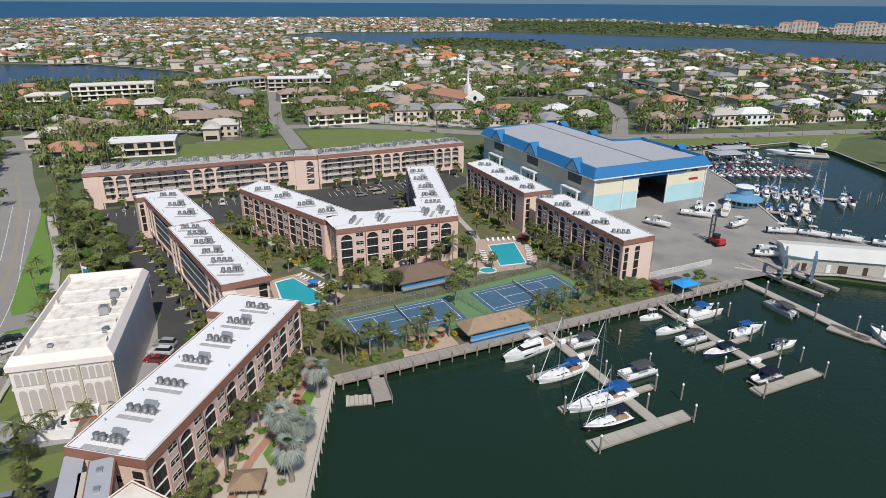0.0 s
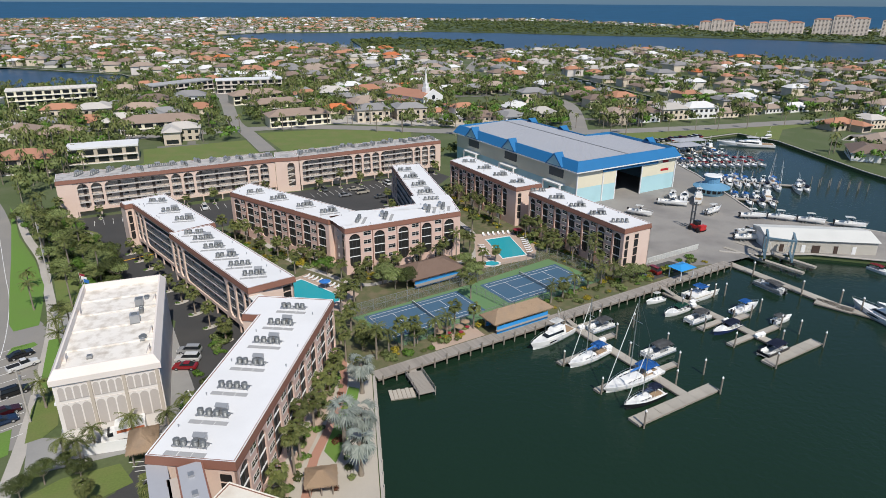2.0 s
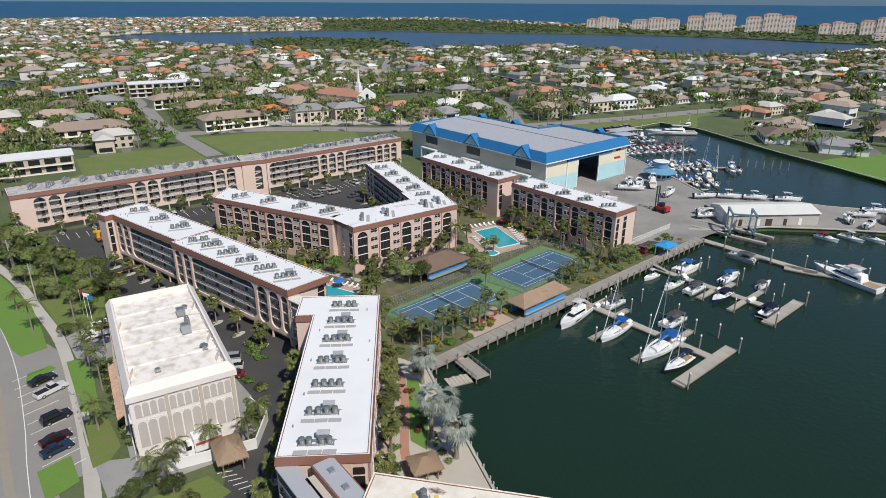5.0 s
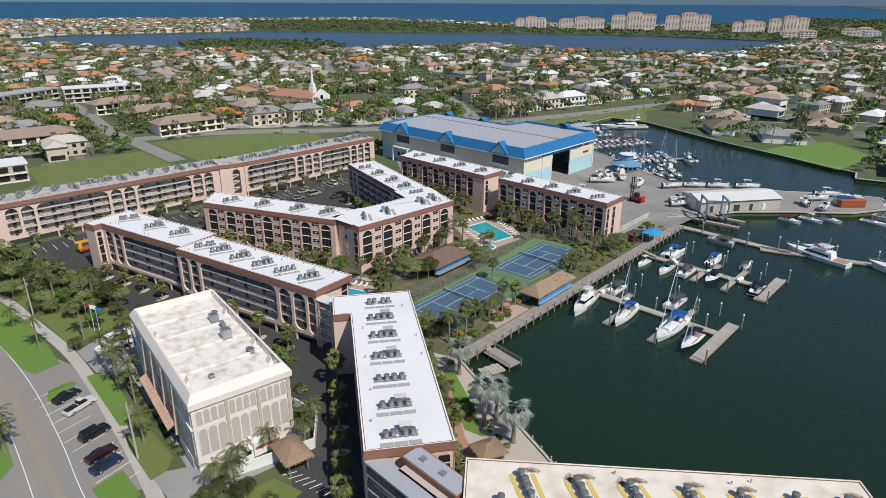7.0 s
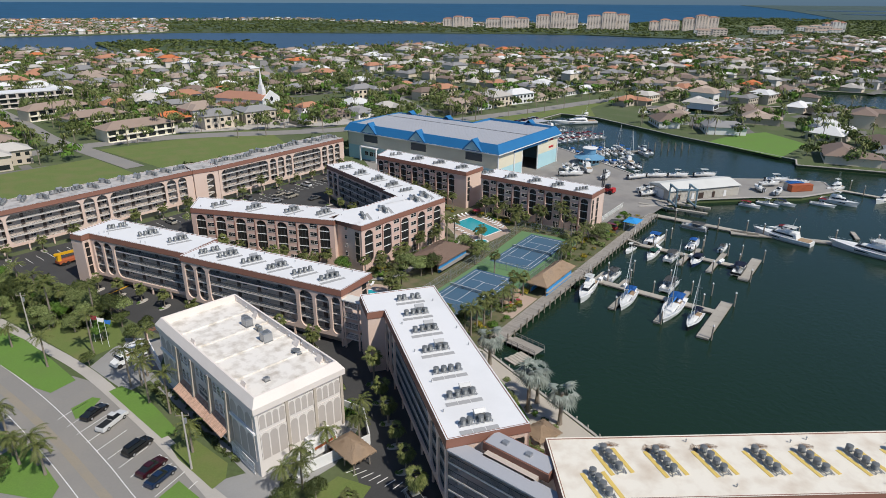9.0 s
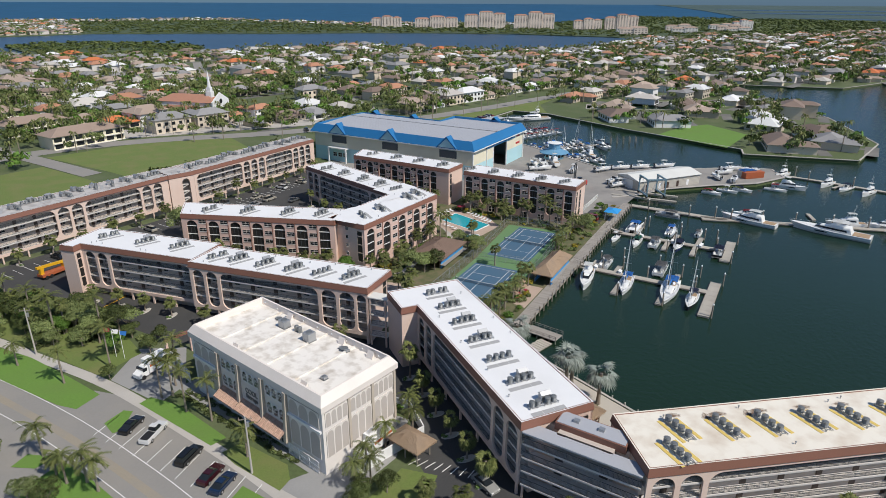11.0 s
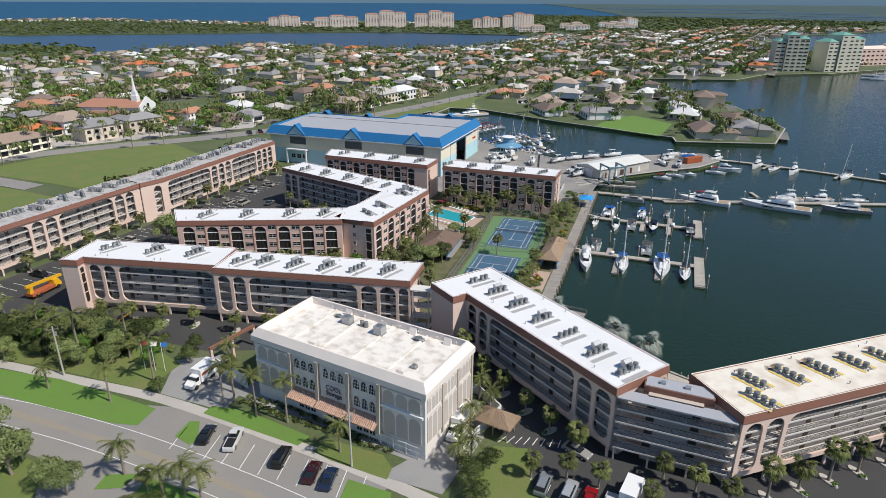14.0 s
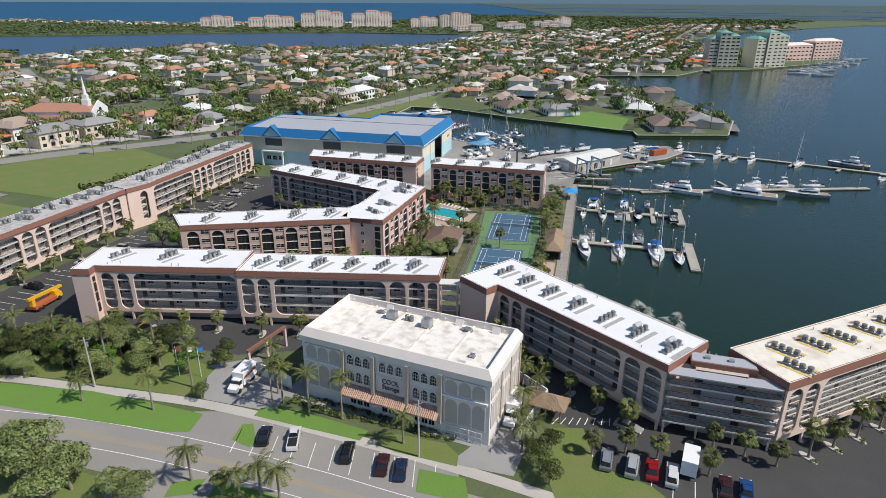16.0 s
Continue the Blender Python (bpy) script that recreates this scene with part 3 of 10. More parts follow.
def arch_wall(bm, x0, x1, z0, z1, holes, y=0.0, thick=0.3, rise=None):
    """An upright wall from x0 to x1 with openings through it: (a, b, bottom, top, radius), corners rounded by the radius."""
    holes = sorted(holes)
    def solid(a, b, lo, hi):
        if b - a > 1e-3:
            box(bm, a, b, y, y + thick, lo, hi)
    at = x0
    for a, b, lo, hi, r in holes:
        solid(at, a, z0, z1)
        at = b
        r = min(r, (b - a) / 2)
        n = 7
        xs = [a + r - r * math.cos(math.pi / 2 * k / n) for k in range(n + 1)] + [b - r + r * math.sin(math.pi / 2 * k / n) for k in range(n + 1)]
        xs = sorted(set(round(x, 4) for x in xs))
        def sink(x):
            d = max(0, r - (x - a), r - (b - x))
            return r - math.sqrt(max(0, r * r - d * d))
        for lower in (True, False):
            if lower and lo <= z0 + 1e-3:
                continue
            if lower:
                curve = [(x, lo + sink(x)) for x in xs]
                edge = z0
            else:
                curve = [(x, hi - sink(x)) for x in xs]
                edge = z1
            f0 = [bm.verts.new((x, y, z)) for x, z in curve]
            f1 = [bm.verts.new((x, y, edge)) for x, z in curve]
            g0 = [bm.verts.new((x, y + thick, z)) for x, z in curve]
            g1 = [bm.verts.new((x, y + thick, edge)) for x, z in curve]
            for i in range(len(curve) - 1):
                bm.faces.new((f0[i], f0[i + 1], f1[i + 1], f1[i]))
                bm.faces.new((g0[i + 1], g0[i], g1[i], g1[i + 1]))
                bm.faces.new((f0[i + 1], f0[i], g0[i], g0[i + 1]))
    solid(at, x1, z0, z1)


SHARED = {}


def window_mesh(w, h, name="window"):
    key = (name, w, h)
    if key not in SHARED:
        bm = bmesh.new()
        for a in (-w / 2, -0.02, w / 2 - 0.05):
            box(bm, a, a + 0.05, -0.06, 0.05, 0, h)
        for z in (0, h * 0.55, h - 0.05):
            box(bm, -w / 2 + 0.05, w / 2 - 0.05, -0.055, 0.05, z, z + 0.045)
        box(bm, -w / 2 - 0.04, w / 2 + 0.04, -0.1, 0.0, -0.06, 0)
        fr = finish(bm, "window_frame")
        fr.materials.append(M["slab"])
        bm = bmesh.new()
        box(bm, -w / 2 + 0.03, w / 2 - 0.03, -0.02, 0.02, 0.03, h - 0.03)
        gl = finish(bm, "pane")
        gl.materials.append(M["glass"])
        SHARED[key] = fr, gl
    return SHARED[key]


def window(parent, x, y, z, w, h, turn=0):
    fr, gl = window_mesh(round(w, 1), round(h, 1))
    ob = part("window", fr, None, parent, m=pose(x, y, z, 0, 0, turn))
    part("pane", gl, None, ob, "dark glass")
    return ob


def door(parent, x, y, z, turn=0, w=0.95, h=2.05, mat="door_brown"):
    key = ("door", w, h, mat)
    if key not in SHARED:
        bm = bmesh.new()
        box(bm, -w / 2, w / 2, -0.05, 0.03, 0, h)
        for z0, z1 in ((0.15, h * 0.45), (h * 0.52, h - 0.15)):
            box(bm, -w / 2 + 0.12, w / 2 - 0.12, -0.07, -0.04, z0, z1)
        SHARED[key] = finish(bm, "door")
        SHARED[key].materials.append(M[mat])
    return part("door", SHARED[key], None, parent, m=pose(x, y, z, 0, 0, turn))


def rail_mesh(L, pitch=0.16, h=1.0):
    bm = bmesh.new()
    bar(bm, (0, 0, h), (L, 0, h), 0.07, 0.06)
    bar(bm, (0, 0, 0.1), (L, 0, 0.1), 0.04)
    n = max(1, int(L / pitch))
    for i in range(n + 1):
        x = L * i / n
        w = 0.05 if i % 10 == 0 else 0.022
        box(bm, x - w / 2, x + w / 2, -0.02, 0.02, 0.1, h)
    return bm


def gallery(root, L, holes, depth=1.7, colour="peach", y=0.0, start=0.0, bay=5.2):
    """An open access gallery: arcade wall, slabs, railings, and a wall with doors and windows behind; open parking below."""
    bm = bmesh.new()
    arch_wall(bm, start, L, 1.95, TOP - FASCIA + 0.05, holes, y, 0.35)
    part("arcade_wall", bm, M[colour], root, "peach stucco arcade with tall rounded openings")
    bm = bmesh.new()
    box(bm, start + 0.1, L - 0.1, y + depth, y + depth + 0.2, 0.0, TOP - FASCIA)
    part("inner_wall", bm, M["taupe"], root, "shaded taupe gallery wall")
    for z in LEVELS:
        bm = bmesh.new()
        box(bm, start + 0.05, L - 0.05, y + 0.36, y + depth - 0.003, z - 0.2, z)
        box(bm, start + 0.05, L - 0.05, y + 0.40, y + 0.52, z - 0.32, z - 0.2)
        part("gallery_slab", bm, M["slab"], root, "pale concrete gallery slab")
        rb = part("railing", rail_mesh(L - start - 0.2), M["dark_rail"], root, "dark metal railing", pose(start + 0.1, y + 0.45, z + 0.02))
    n = int((L - start - 2) / bay)
    for i in range(n):
        x = start + 1.5 + (i + 0.5) * (L - start - 3) / n
        for z in LEVELS:
            door(root, x - 0.9, y + depth - 0.01, z)
            window(root, x + 0.9, y + depth - 0.02, z + 0.95, 1.4, 1.0)
    # parking columns
    n = max(2, int((L - start) / 6))
    for i in range(n + 1):
        x = start + 0.4 + (L - start - 0.8) * i / n
        bm = bmesh.new()
        box(bm, x - 0.2, x + 0.2, y + 0.02, y + 0.33, 0, 1.95)
        part("column", bm, M["peach"], root)


def window_front(root, L, arches, pitch, y=0.0, colour="pink", first=0.0, turned=False):
    """The garden side: tall screened bays with rounded heads, columns of small windows, patio doors below.
    turned: on the far side of the building, facing +y."""
    holder = root
    if turned:
        holder = None
    def put(m):
        return m if not turned else pose(L, y, 0, 0, 0, 180) @ m
    y0 = 0.0 if turned else y
    bays = [first + pitch * i for i in range(arches) if first + pitch * i < L - 1.2]
    w = 3.0 if pitch > 6 else 2.5
    holes = [(c - w / 2, c + w / 2, 2.35 if i % 2 else 0.05, 11.2, 1.45) if i % 2 else (c - w / 2, c + w / 2, 1.9, 11.2, 1.45) for i, c in enumerate(bays)]
    holes = [(max(a, 0.3), min(b, L - 0.3), lo, hi, r) for a, b, lo, hi, r in holes]
    bm = bmesh.new()
    arch_wall(bm, 0, L, 0, TOP - FASCIA + 0.05, holes, y0, 0.3)
    part("garden_wall", bm, M[colour], root, "pink stucco garden wall with arched bays", put(pose(0, 0, 0)))
    for a, b, lo, hi, r in holes:
        bm = bmesh.new()
        box(bm, a - 0.1, b + 0.1, y0 + 0.36, y0 + 0.40, max(lo - 0.1, 0.02), hi + 0.05)
        scr = part("screen", bm, M["screen"], root, "dark insect screen of a balcony bay", put(pose(0, 0, 0)))
        for z in LEVELS[(0 if lo < 2.4 else 1):] if lo < 1 else LEVELS[1:]:
            bm = bmesh.new()
            box(bm, a + 0.02, b - 0.02, y0 + 0.2, y0 + 0.355, z - 0.12, z + 0.06)
            part("cross_bar", bm, M["white"], scr, "white bay cross bar")
        bm = bmesh.new()
        for k in (1, 2):
            x = a + (b - a) * k / 3
            box(bm, x - 0.025, x + 0.025, y0 + 0.28, y0 + 0.35, max(lo, 0.1) + 0.4, hi - 0.5)
        part("mullions", bm, M["dark_rail"], scr)
    for i in range(len(bays) - 1):
        mid = (bays[i] + bays[i + 1]) / 2
        span = (bays[i + 1] - bays[i]) - w
        ww = min(2.1, span - 0.7)
        for z in LEVELS:
            m = put(pose(mid, y0 - 0.01, z + 0.85))
            fr, gl = window_mesh(round(ww, 1), 1.1)
            ob = part("window", fr, None, root, m=m)
            part("pane", gl, None, ob, "dark glass")
        for s in (-0.55, 0.55):
            fr, gl = window_mesh(1.0, 2.0)
            ob = part("patio_door", fr, None, root, m=put(pose(mid + s, y0 - 0.01, 0.12)))
            part("pane", gl, None, ob, "dark glass")
        x = bays[i + 1] - w / 2 - 0.45
        bm = bmesh.new()
        box(bm, x - 0.09, x + 0.09, y0 - 0.1, y0, 0, TOP - FASCIA)
        part("downpipe", bm, M["brown"], root, "brown downpipe", put(pose(0, 0, 0)))


def roof(root, pts, z=TOP, mat="membrane", fascia="brown"):
    """A flat roof with a deep sloping fascia round it."""
    c = Vector((sum(p[0] for p in pts) / len(pts), sum(p[1] for p in pts) / len(pts)))
    n = len(pts)
    out = []
    for i in range(n):
        a, b, d = Vector(pts[i - 1]), Vector(pts[i]), Vector(pts[(i + 1) % n])
        u, v = (b - a).normalized(), (d - b).normalized()
        n1, n2 = Vector((u.y, -u.x)), Vector((v.y, -v.x))
        k = (n1 + n2)
        out.append((b, k / max(0.3, (1 + n1.dot(n2)))))
    def loop(d, zz, bm):
        return [bm.verts.new((*(b + k * d), zz)) for b, k in out]
    bm = bmesh.new()
    rings = [loop(0.12, z - FASCIA, bm), loop(0.16, z - FASCIA + 0.08, bm), loop(-0.04, z + 0.1, bm), loop(-0.3, z + 0.1, bm), loop(-0.3, z - 0.04, bm)]
    for r, s in zip(rings, rings[1:]):
        for i in range(n):
            bm.faces.new((r[i - 1], r[i], s[i], s[i - 1]))
    part("fascia", bm, M[fascia], root, "deep brown roof fascia")
    bm = bmesh.new()
    lo, hi = loop(-0.2, z - 0.35, bm), loop(-0.2, z + 0.03, bm)
    for tri in tessellate_polygon([[v.co.copy() for v in hi]]):
        bm.faces.new([hi[i] for i in tri])
    for i in range(n):
        bm.faces.new((lo[i - 1], lo[i], hi[i], hi[i - 1]))
    part("roof", bm, M[mat], root, {"membrane": "flat white roof membrane", "worn_membrane": "worn grey flat roof with stains"}.get(mat, "stained cream roof membrane"))
    if "vent" not in SHARED:
        bm = bmesh.new()
        tube(bm, [(0, 0, -0.05), (0, 0, 0.35), (0, 0, 0.36), (0, 0, 0.48)], [0.07, 0.07, 0.13, 0.1], 8)
        SHARED["vent"] = finish(bm, "vent_pipe")
        SHARED["vent"].materials.append(M["grey_metal"])
    rr = random.Random(int(len(pts) * 7 + pts[1][0] * 10))
    xs, ys = [q[0] for q in pts], [q[1] for q in pts]
    for k in range(7):
        q = (rr.uniform(min(xs) + 2, max(xs) - 2), rr.choice((rr.uniform(1.0, 2.2), max(ys) - rr.uniform(1.0, 2.2))))
        part("vent_pipe", SHARED["vent"], None, root, "small grey roof vent", pose(*q, z + 0.03))
    bm = bmesh.new()
    lo, hi = loop(-0.25, z + 0.09, bm), loop(0.0, z + 0.13, bm)
    for i in range(n):
        bm.faces.new((lo[i - 1], lo[i], hi[i], hi[i - 1]))
    part("roof_edge", bm, M["cream_membrane" if mat == "cream_membrane" else "membrane"], root, "white roof edging")


def ac_meshes():
    """A ribbed condenser drum, a hooded fan box and a steel rack, each a mesh to be shared."""
    bm = bmesh.new()
    zs = [0.32, 0.36] + [0.36 + 0.055 * k for k in range(1, 12)] + [1.0, 1.06, 1.07, 1.14, 1.15]
    rr = [0.45, 0.45] + [0.45 if k % 2 else 0.41 for k in range(1, 12)] + [0.46, 0.46, 0.34, 0.30, 0.1]
    tube(bm, [(0, 0, z) for z in zs], rr, 12)
    cond = finish(bm, "condenser")
    bm = bmesh.new()
    box(bm, 0.1, 1.6, 0.25, 1.2, 0.12, 1.1)
    v = [bm.verts.new(p) for p in ((0.0, 0.15, 1.1), (1.7, 0.15, 1.1), (1.7, 0.75, 1.5), (0.0, 0.75, 1.5), (0.0, 1.3, 1.1), (1.7, 1.3, 1.1))]
    for f in ((0, 1, 2, 3), (3, 2, 5, 4), (0, 3, 4), (1, 5, 2), (0, 4, 5, 1)):
        bm.faces.new([v[i] for i in f])
    hood = finish(bm, "fan_hood")
    bm = bmesh.new()
    for yy in (-0.75, 0.05):
        bar(bm, (-2.5, yy, 0.28), (2.4, yy, 0.28), 0.1)
    for x in (-2.4, -1.1, 0.0, 1.1, 2.3):
        bar(bm, (x, -0.75, 0.24), (x, 0.05, 0.24), 0.08)
        for yy in (-0.75, 0.05):
            bar(bm, (x, yy, 0.0), (x, yy, 0.28), 0.1)
    bar(bm, (-2.2, 0.4, 0.12), (0.1, 0.5, 0.12), 0.07)
    bar(bm, (1.6, 0.5, 0.14), (2.6, 0.3, 0.14), 0.09)
    rack = finish(bm, "rack")
    cond.materials.append(M["dark_metal"])
    hood.materials.append(M["grey_metal"])
    rack.materials.append(M["grey_metal"])
    return cond, hood, rack


AC = ac_meshes()


def ac_unit(m, pad=True, padmat="pad", hood=True, drums=(-1.85, -0.6, 0.55, 1.75)):
    t = thing("air_conditioner", m, "grey rooftop air-conditioning units on a steel rack", "air conditioner", "rooftop air conditioners")
    for x in drums:
        part("condenser", AC[0], None, t, "dark ribbed condenser drum", pose(x, -0.35, 0))
    if hood:
        part("fan_hood", AC[1], None, t, "galvanised fan hood")
    part("rack", AC[2], None, t)
    if pad:
        for k in range(3):
            if padmat not in SHARED:
                bm = bmesh.new()
                box(bm, 0, 1.8, -2.35, -1.5, 0.01, 0.045)
                SHARED[padmat] = finish(bm, "walk_pad")
                SHARED[padmat].materials.append(M[padmat])
            part("walk_pad", SHARED[padmat], None, t, "grey roof walk pad", pose(-2.85 + k * 1.9, 0, 0))
    return t


def acs(base, points, turn, pad=True, hood=None):
    """Units at ground-plan points on the roof, turned with the building."""
    spin = math.degrees(math.atan2(base[1][0], base[0][0])) + turn
    for i, (x, y) in enumerate(points):
        ac_unit(pose(x, y, TOP + 0.03, 0, 0, spin), pad, hood=(i % 4 != 0) if hood is None else hood,
                drums=(-1.85, -0.6, 0.55, 1.75) if i % 3 else (-1.9, -0.95, 0.7, 1.7))


def block(root, x0, x1, y0, y1, mat="peach", z0=0.0, name="end_wall", label="plain peach stucco end wall"):
    bm = bmesh.new()
    box(bm, x0, x1, y0, y1, z0, TOP - FASCIA + 0.04)
    return part(name, bm, M[mat], root, label)


def stair_slot(root, x, y, turn, w=1.2):
    """A column of small arched stair openings on an end wall."""
    bm = bmesh.new()
    arch_wall(bm, -w / 2 - 0.15, w / 2 + 0.15, 2.2, 11.4, [(-w / 2, w / 2, 2.4, 11.2, 0.6)], -0.06, 0.06)
    fr = part("stair_window", bm, M["peach"], root, "", pose(x, y, 0, 0, 0, turn))
    bm = bmesh.new()
    box(bm, -w / 2, w / 2, -0.04, -0.02, 2.5, 10.9)
    part("stair_screen", bm, M["screen"], fr)
    for z in LEVELS[1:]:
        bm = bmesh.new()
        box(bm, -w / 2, w / 2, -0.08, -0.01, z - 0.1, z + 0.1)
        part("cross_bar", bm, M["peach"], fr)


BUILDING = "peach stucco apartment block with white flat roof"
# west block by the water
mA, LA = frame_at((-32.0, 111.6), (-42.1, 65.8))
A = thing("apartment_building", mA, "peach apartment block with brown fascia, beside the storage building", "apartment building", "resort apartment blocks")
gallery(A, LA - 0.2, [(8.6, 11.3, 2.7, 11.2, 1.35), (12.1, 14.8, 2.7, 11.2, 1.35), (15.6, 38.2, 2.7, 11.2, 1.6), (39.0, 42.1, 2.7, 11.2, 1.5), (42.9, 46.1, 2.7, 11.2, 1.5)], start=8.0)
block(A, 0, 8.0, -3.2, 0.0)
block(A, 0.0, 0.3, 0, 12.1)
block(A, LA - 0.3, LA, 1.75, 12.1)
window_front(A, LA, 8, 6.15, 12.1, first=2.2, turned=True)
roof(A, [(0, -3.2), (8.0, -3.2), (8.0, 0), (LA, 0), (LA, 12.1), (0, 12.1)])
stair_slot(A, LA, 10.6, 90, 1.6)
window(A, LA + 0.01, 7.5, 8.6, 1.0, 1.2, 90)
window(A, LA + 0.01, 7.5, 5.9, 1.0, 1.2, 90)
acs(mA, [(-27.4, 106.3), (-29.0, 100.1), (-30.5, 93.7), (-32.1, 87.0), (-33.6, 80.5), (-35.1, 73.8), (-36.6, 67.4)], 90)

# block behind, in two stepped parts
mB, LB = frame_at((-80.5, 177.4), (-61.9, 151.9))
B = thing("apartment_building", mB, "peach apartment block with open galleries and parking beneath", "apartment building", "resort apartment blocks")
gallery(B, LB, [(0.9, 3.7, 2.7, 11.2, 1.4), (4.4, 7.2, 2.7, 11.2, 1.4), (8.0, LB - 1.0, 2.7, 11.2, 1.7)])
block(B, -4.0, 0.0, -2.15, 10.6)
block(B, LB - 0.3, LB, 0.36, 10.6)
bm = bmesh.new()
box(bm, 0, LB, 10.35, 10.6, 0, TOP - FASCIA)
part("rear_wall", bm, M["pink"], B)
stair_slot(B, 0.0, -1.1, 90, 1.1)
roof(B, [(-4.0, -2.15), (0, -2.15), (0, 0), (LB, 0), (LB, 10.6), (-4.0, 10.6)])
acs(mB, [(-73.9, 179.2), (-67.7, 169.8), (-61.9, 161.9)], 60)
mB2, LB2 = frame_at((-63.0, 151.2), (-37.7, 115.9))
B2 = thing("apartment_building", mB2, "stepped continuation of a peach gallery apartment block", "apartment building", "resort apartment blocks")
gallery(B2, LB2, [(0.8, 3.6, 2.7, 11.2, 1.4), (4.3, 7.1, 2.7, 11.2, 1.4), (7.9, 32.0, 2.7, 11.2, 1.7), (32.8, 36.2, 2.7, 11.2, 1.6), (36.9, 40.3, 2.7, 11.2, 1.6), (40.9, 43.0, 2.7, 11.2, 1.0)])
block(B2, 0.0, 0.3, 0.36, 10.2)
block(B2, LB2 - 0.3, LB2, 0.36, 10.2)
bm = bmesh.new()
box(bm, 0, LB2, 9.95, 10.2, 0, TOP - FASCIA)
part("rear_wall", bm, M["pink"], B2)
stair_slot(B2, LB2, 8.6, 90, 1.8)
roof(B2, [(0, 0), (LB2, 0), (LB2 + 1.0, 10.2), (0.6, 10.2)])
acs(mB2, [(-56.6, 150.6), (-53.4, 146.2), (-49.6, 140.2), (-45.5, 134.2), (-41.6, 128.8), (-37.6, 123.2)], 60)

# chevron block: west wing, front, east wing
mV, LV = frame_at((-55.1, 186.8), (-23.9, 157.3))
V = thing("apartment_building", mV, "pink apartment wing with arched screened bays", "apartment building", "resort apartment blocks")
window_front(V, LV, 7, 6.2, 0.0, first=2.9)
block(V, 0, 0.3, 0.31, 10.0)
block(V, LV - 0.3, LV, 0.31, 10.0)
bm = bmesh.new()
box(bm, 0, LV, 9.7, 10.0, 0, TOP - FASCIA)
part("rear_wall", bm, M["taupe"], V)
roof(V, [(0, 0), (LV, 0), (LV + 1.5, 10.2), (-4.0, 10.0)])
acs(mV, [(-47.5, 186.0), (-39.6, 178.4), (-31.2, 170.8), (-24.2, 164.6)], 60)
mW, LW = frame_at((-19.3, 149.6), (12.3, 161.3))
W = thing("apartment_building", mW, "pink apartment front with arched bays facing the courts", "apartment building", "resort apartment blocks")
window_front(W, LW, 5, 6.9, 0.0, first=2.6)
block(W, 0, 0.3, 0.31, 12.0)
block(W, LW - 0.3, LW, 0.31, 12.0)
bm = bmesh.new()
box(bm, 0, LW, 11.7, 12.0, 0, TOP - FASCIA)
part("rear_wall", bm, M["taupe"], W)
stair_slot(W, 0.0, 1.6, -90, 1.6)
for z in LEVELS:
    window(W, -0.01, 6.0, z + 0.9, 0.9, 1.0, -90)
roof(W, [(0, 0), (LW, 0), (LW + 3.4, 12.0), (-0.5, 12.0)])
acs(mW, [(-16.2, 156.6), (-8.9, 158.6), (3.3, 163.5), (7.6, 165.4)], 60)
mX, LX = frame_at((-4.8, 215.8), (0.9, 172.5))
X = thing("apartment_building", mX, "apartment wing with dark galleries along the parking court", "apartment building", "resort apartment blocks")
gallery(X, LX, [(0.9, 3.7, 2.7, 11.2, 1.4), (4.4, 7.2, 2.7, 11.2, 1.4), (8.0, LX - 8.0, 2.7, 11.2, 1.7), (LX - 7.2, LX - 4.2, 2.7, 11.2, 1.4), (LX - 3.6, LX - 0.6, 2.7, 11.2, 1.4)])
block(X, 0, 0.3, 0.36, 10.2)
window_front(X, LX, 7, 6.6, 10.2, first=2.4, turned=True)
roof(X, [(0, 0), (LX + 2.5, 0), (LX + 2.5, 10.2), (0, 10.2)])
acs(mX, [(-0.6, 208.4), (0.9, 198.8), (2.8, 189.2), (4.1, 180.8), (5.2, 173.2)], 90)

# roof sheets that close the corners between the wings
for patch in ([(-0.6, 177), (10.9, 177.5), (11.6, 172), (10, 166), (-6.5, 163.9), (-1.5, 166.9), (0.6, 168.6)], [(-23.9, 158.2), (-22.6, 156.0), (-20.5, 151.8), (-17.6, 153.0), (-10.5, 164.6), (-15.8, 164.6), (-19, 163)]):
    bm = bmesh.new()
    pv = [bm.verts.new((*q, TOP + 0.15)) for q in patch]
    for tri in tessellate_polygon([[w.co.copy() for w in pv]]):
        bm.faces.new([pv[i] for i in tri])
    ob = part("roof_patch", bm, M["membrane"], W, "white roof membrane", mW.inverted())
# east block, two stepped parts
mC, LC = frame_at((16.9, 221.0), (33.2, 183.2))
C = thing("apartment_building", mC, "pink apartment block beside the boat storage hall", "apartment building", "resort apartment blocks")
window_front(C, LC, 8, 5.5, 0.0, first=1.9)
block(C, 0, 0.3, 0.31, 10.0)
block(C, LC - 0.3, LC, 0.31, 10.0)
bm = bmesh.new()
box(bm, 0, LC, 9.7, 10.0, 0, TOP - FASCIA)
part("rear_wall", bm, M["taupe"], C)
stair_slot(C, LC, 1.4, 90, 1.3)
roof(C, [(0, 0), (LC, 0), (LC, 10.0), (-3.2, 10.0)])
acs(mC, [(23.4, 218.0), (27.3, 207.8), (31.1, 198.6), (34.8, 189.0)], 60, pad=False)
mC2, LC2 = frame_at((36.2, 178.6), (52.6, 142.4))
C2 = thing("apartment_building", mC2, "pink apartment block with peach end wall near the boardwalk", "apartment building", "resort apartment blocks")
window_front(C2, LC2, 7, 5.9, 0.0, first=2.0)
block(C2, 0, 0.3, 0.31, 9.8)
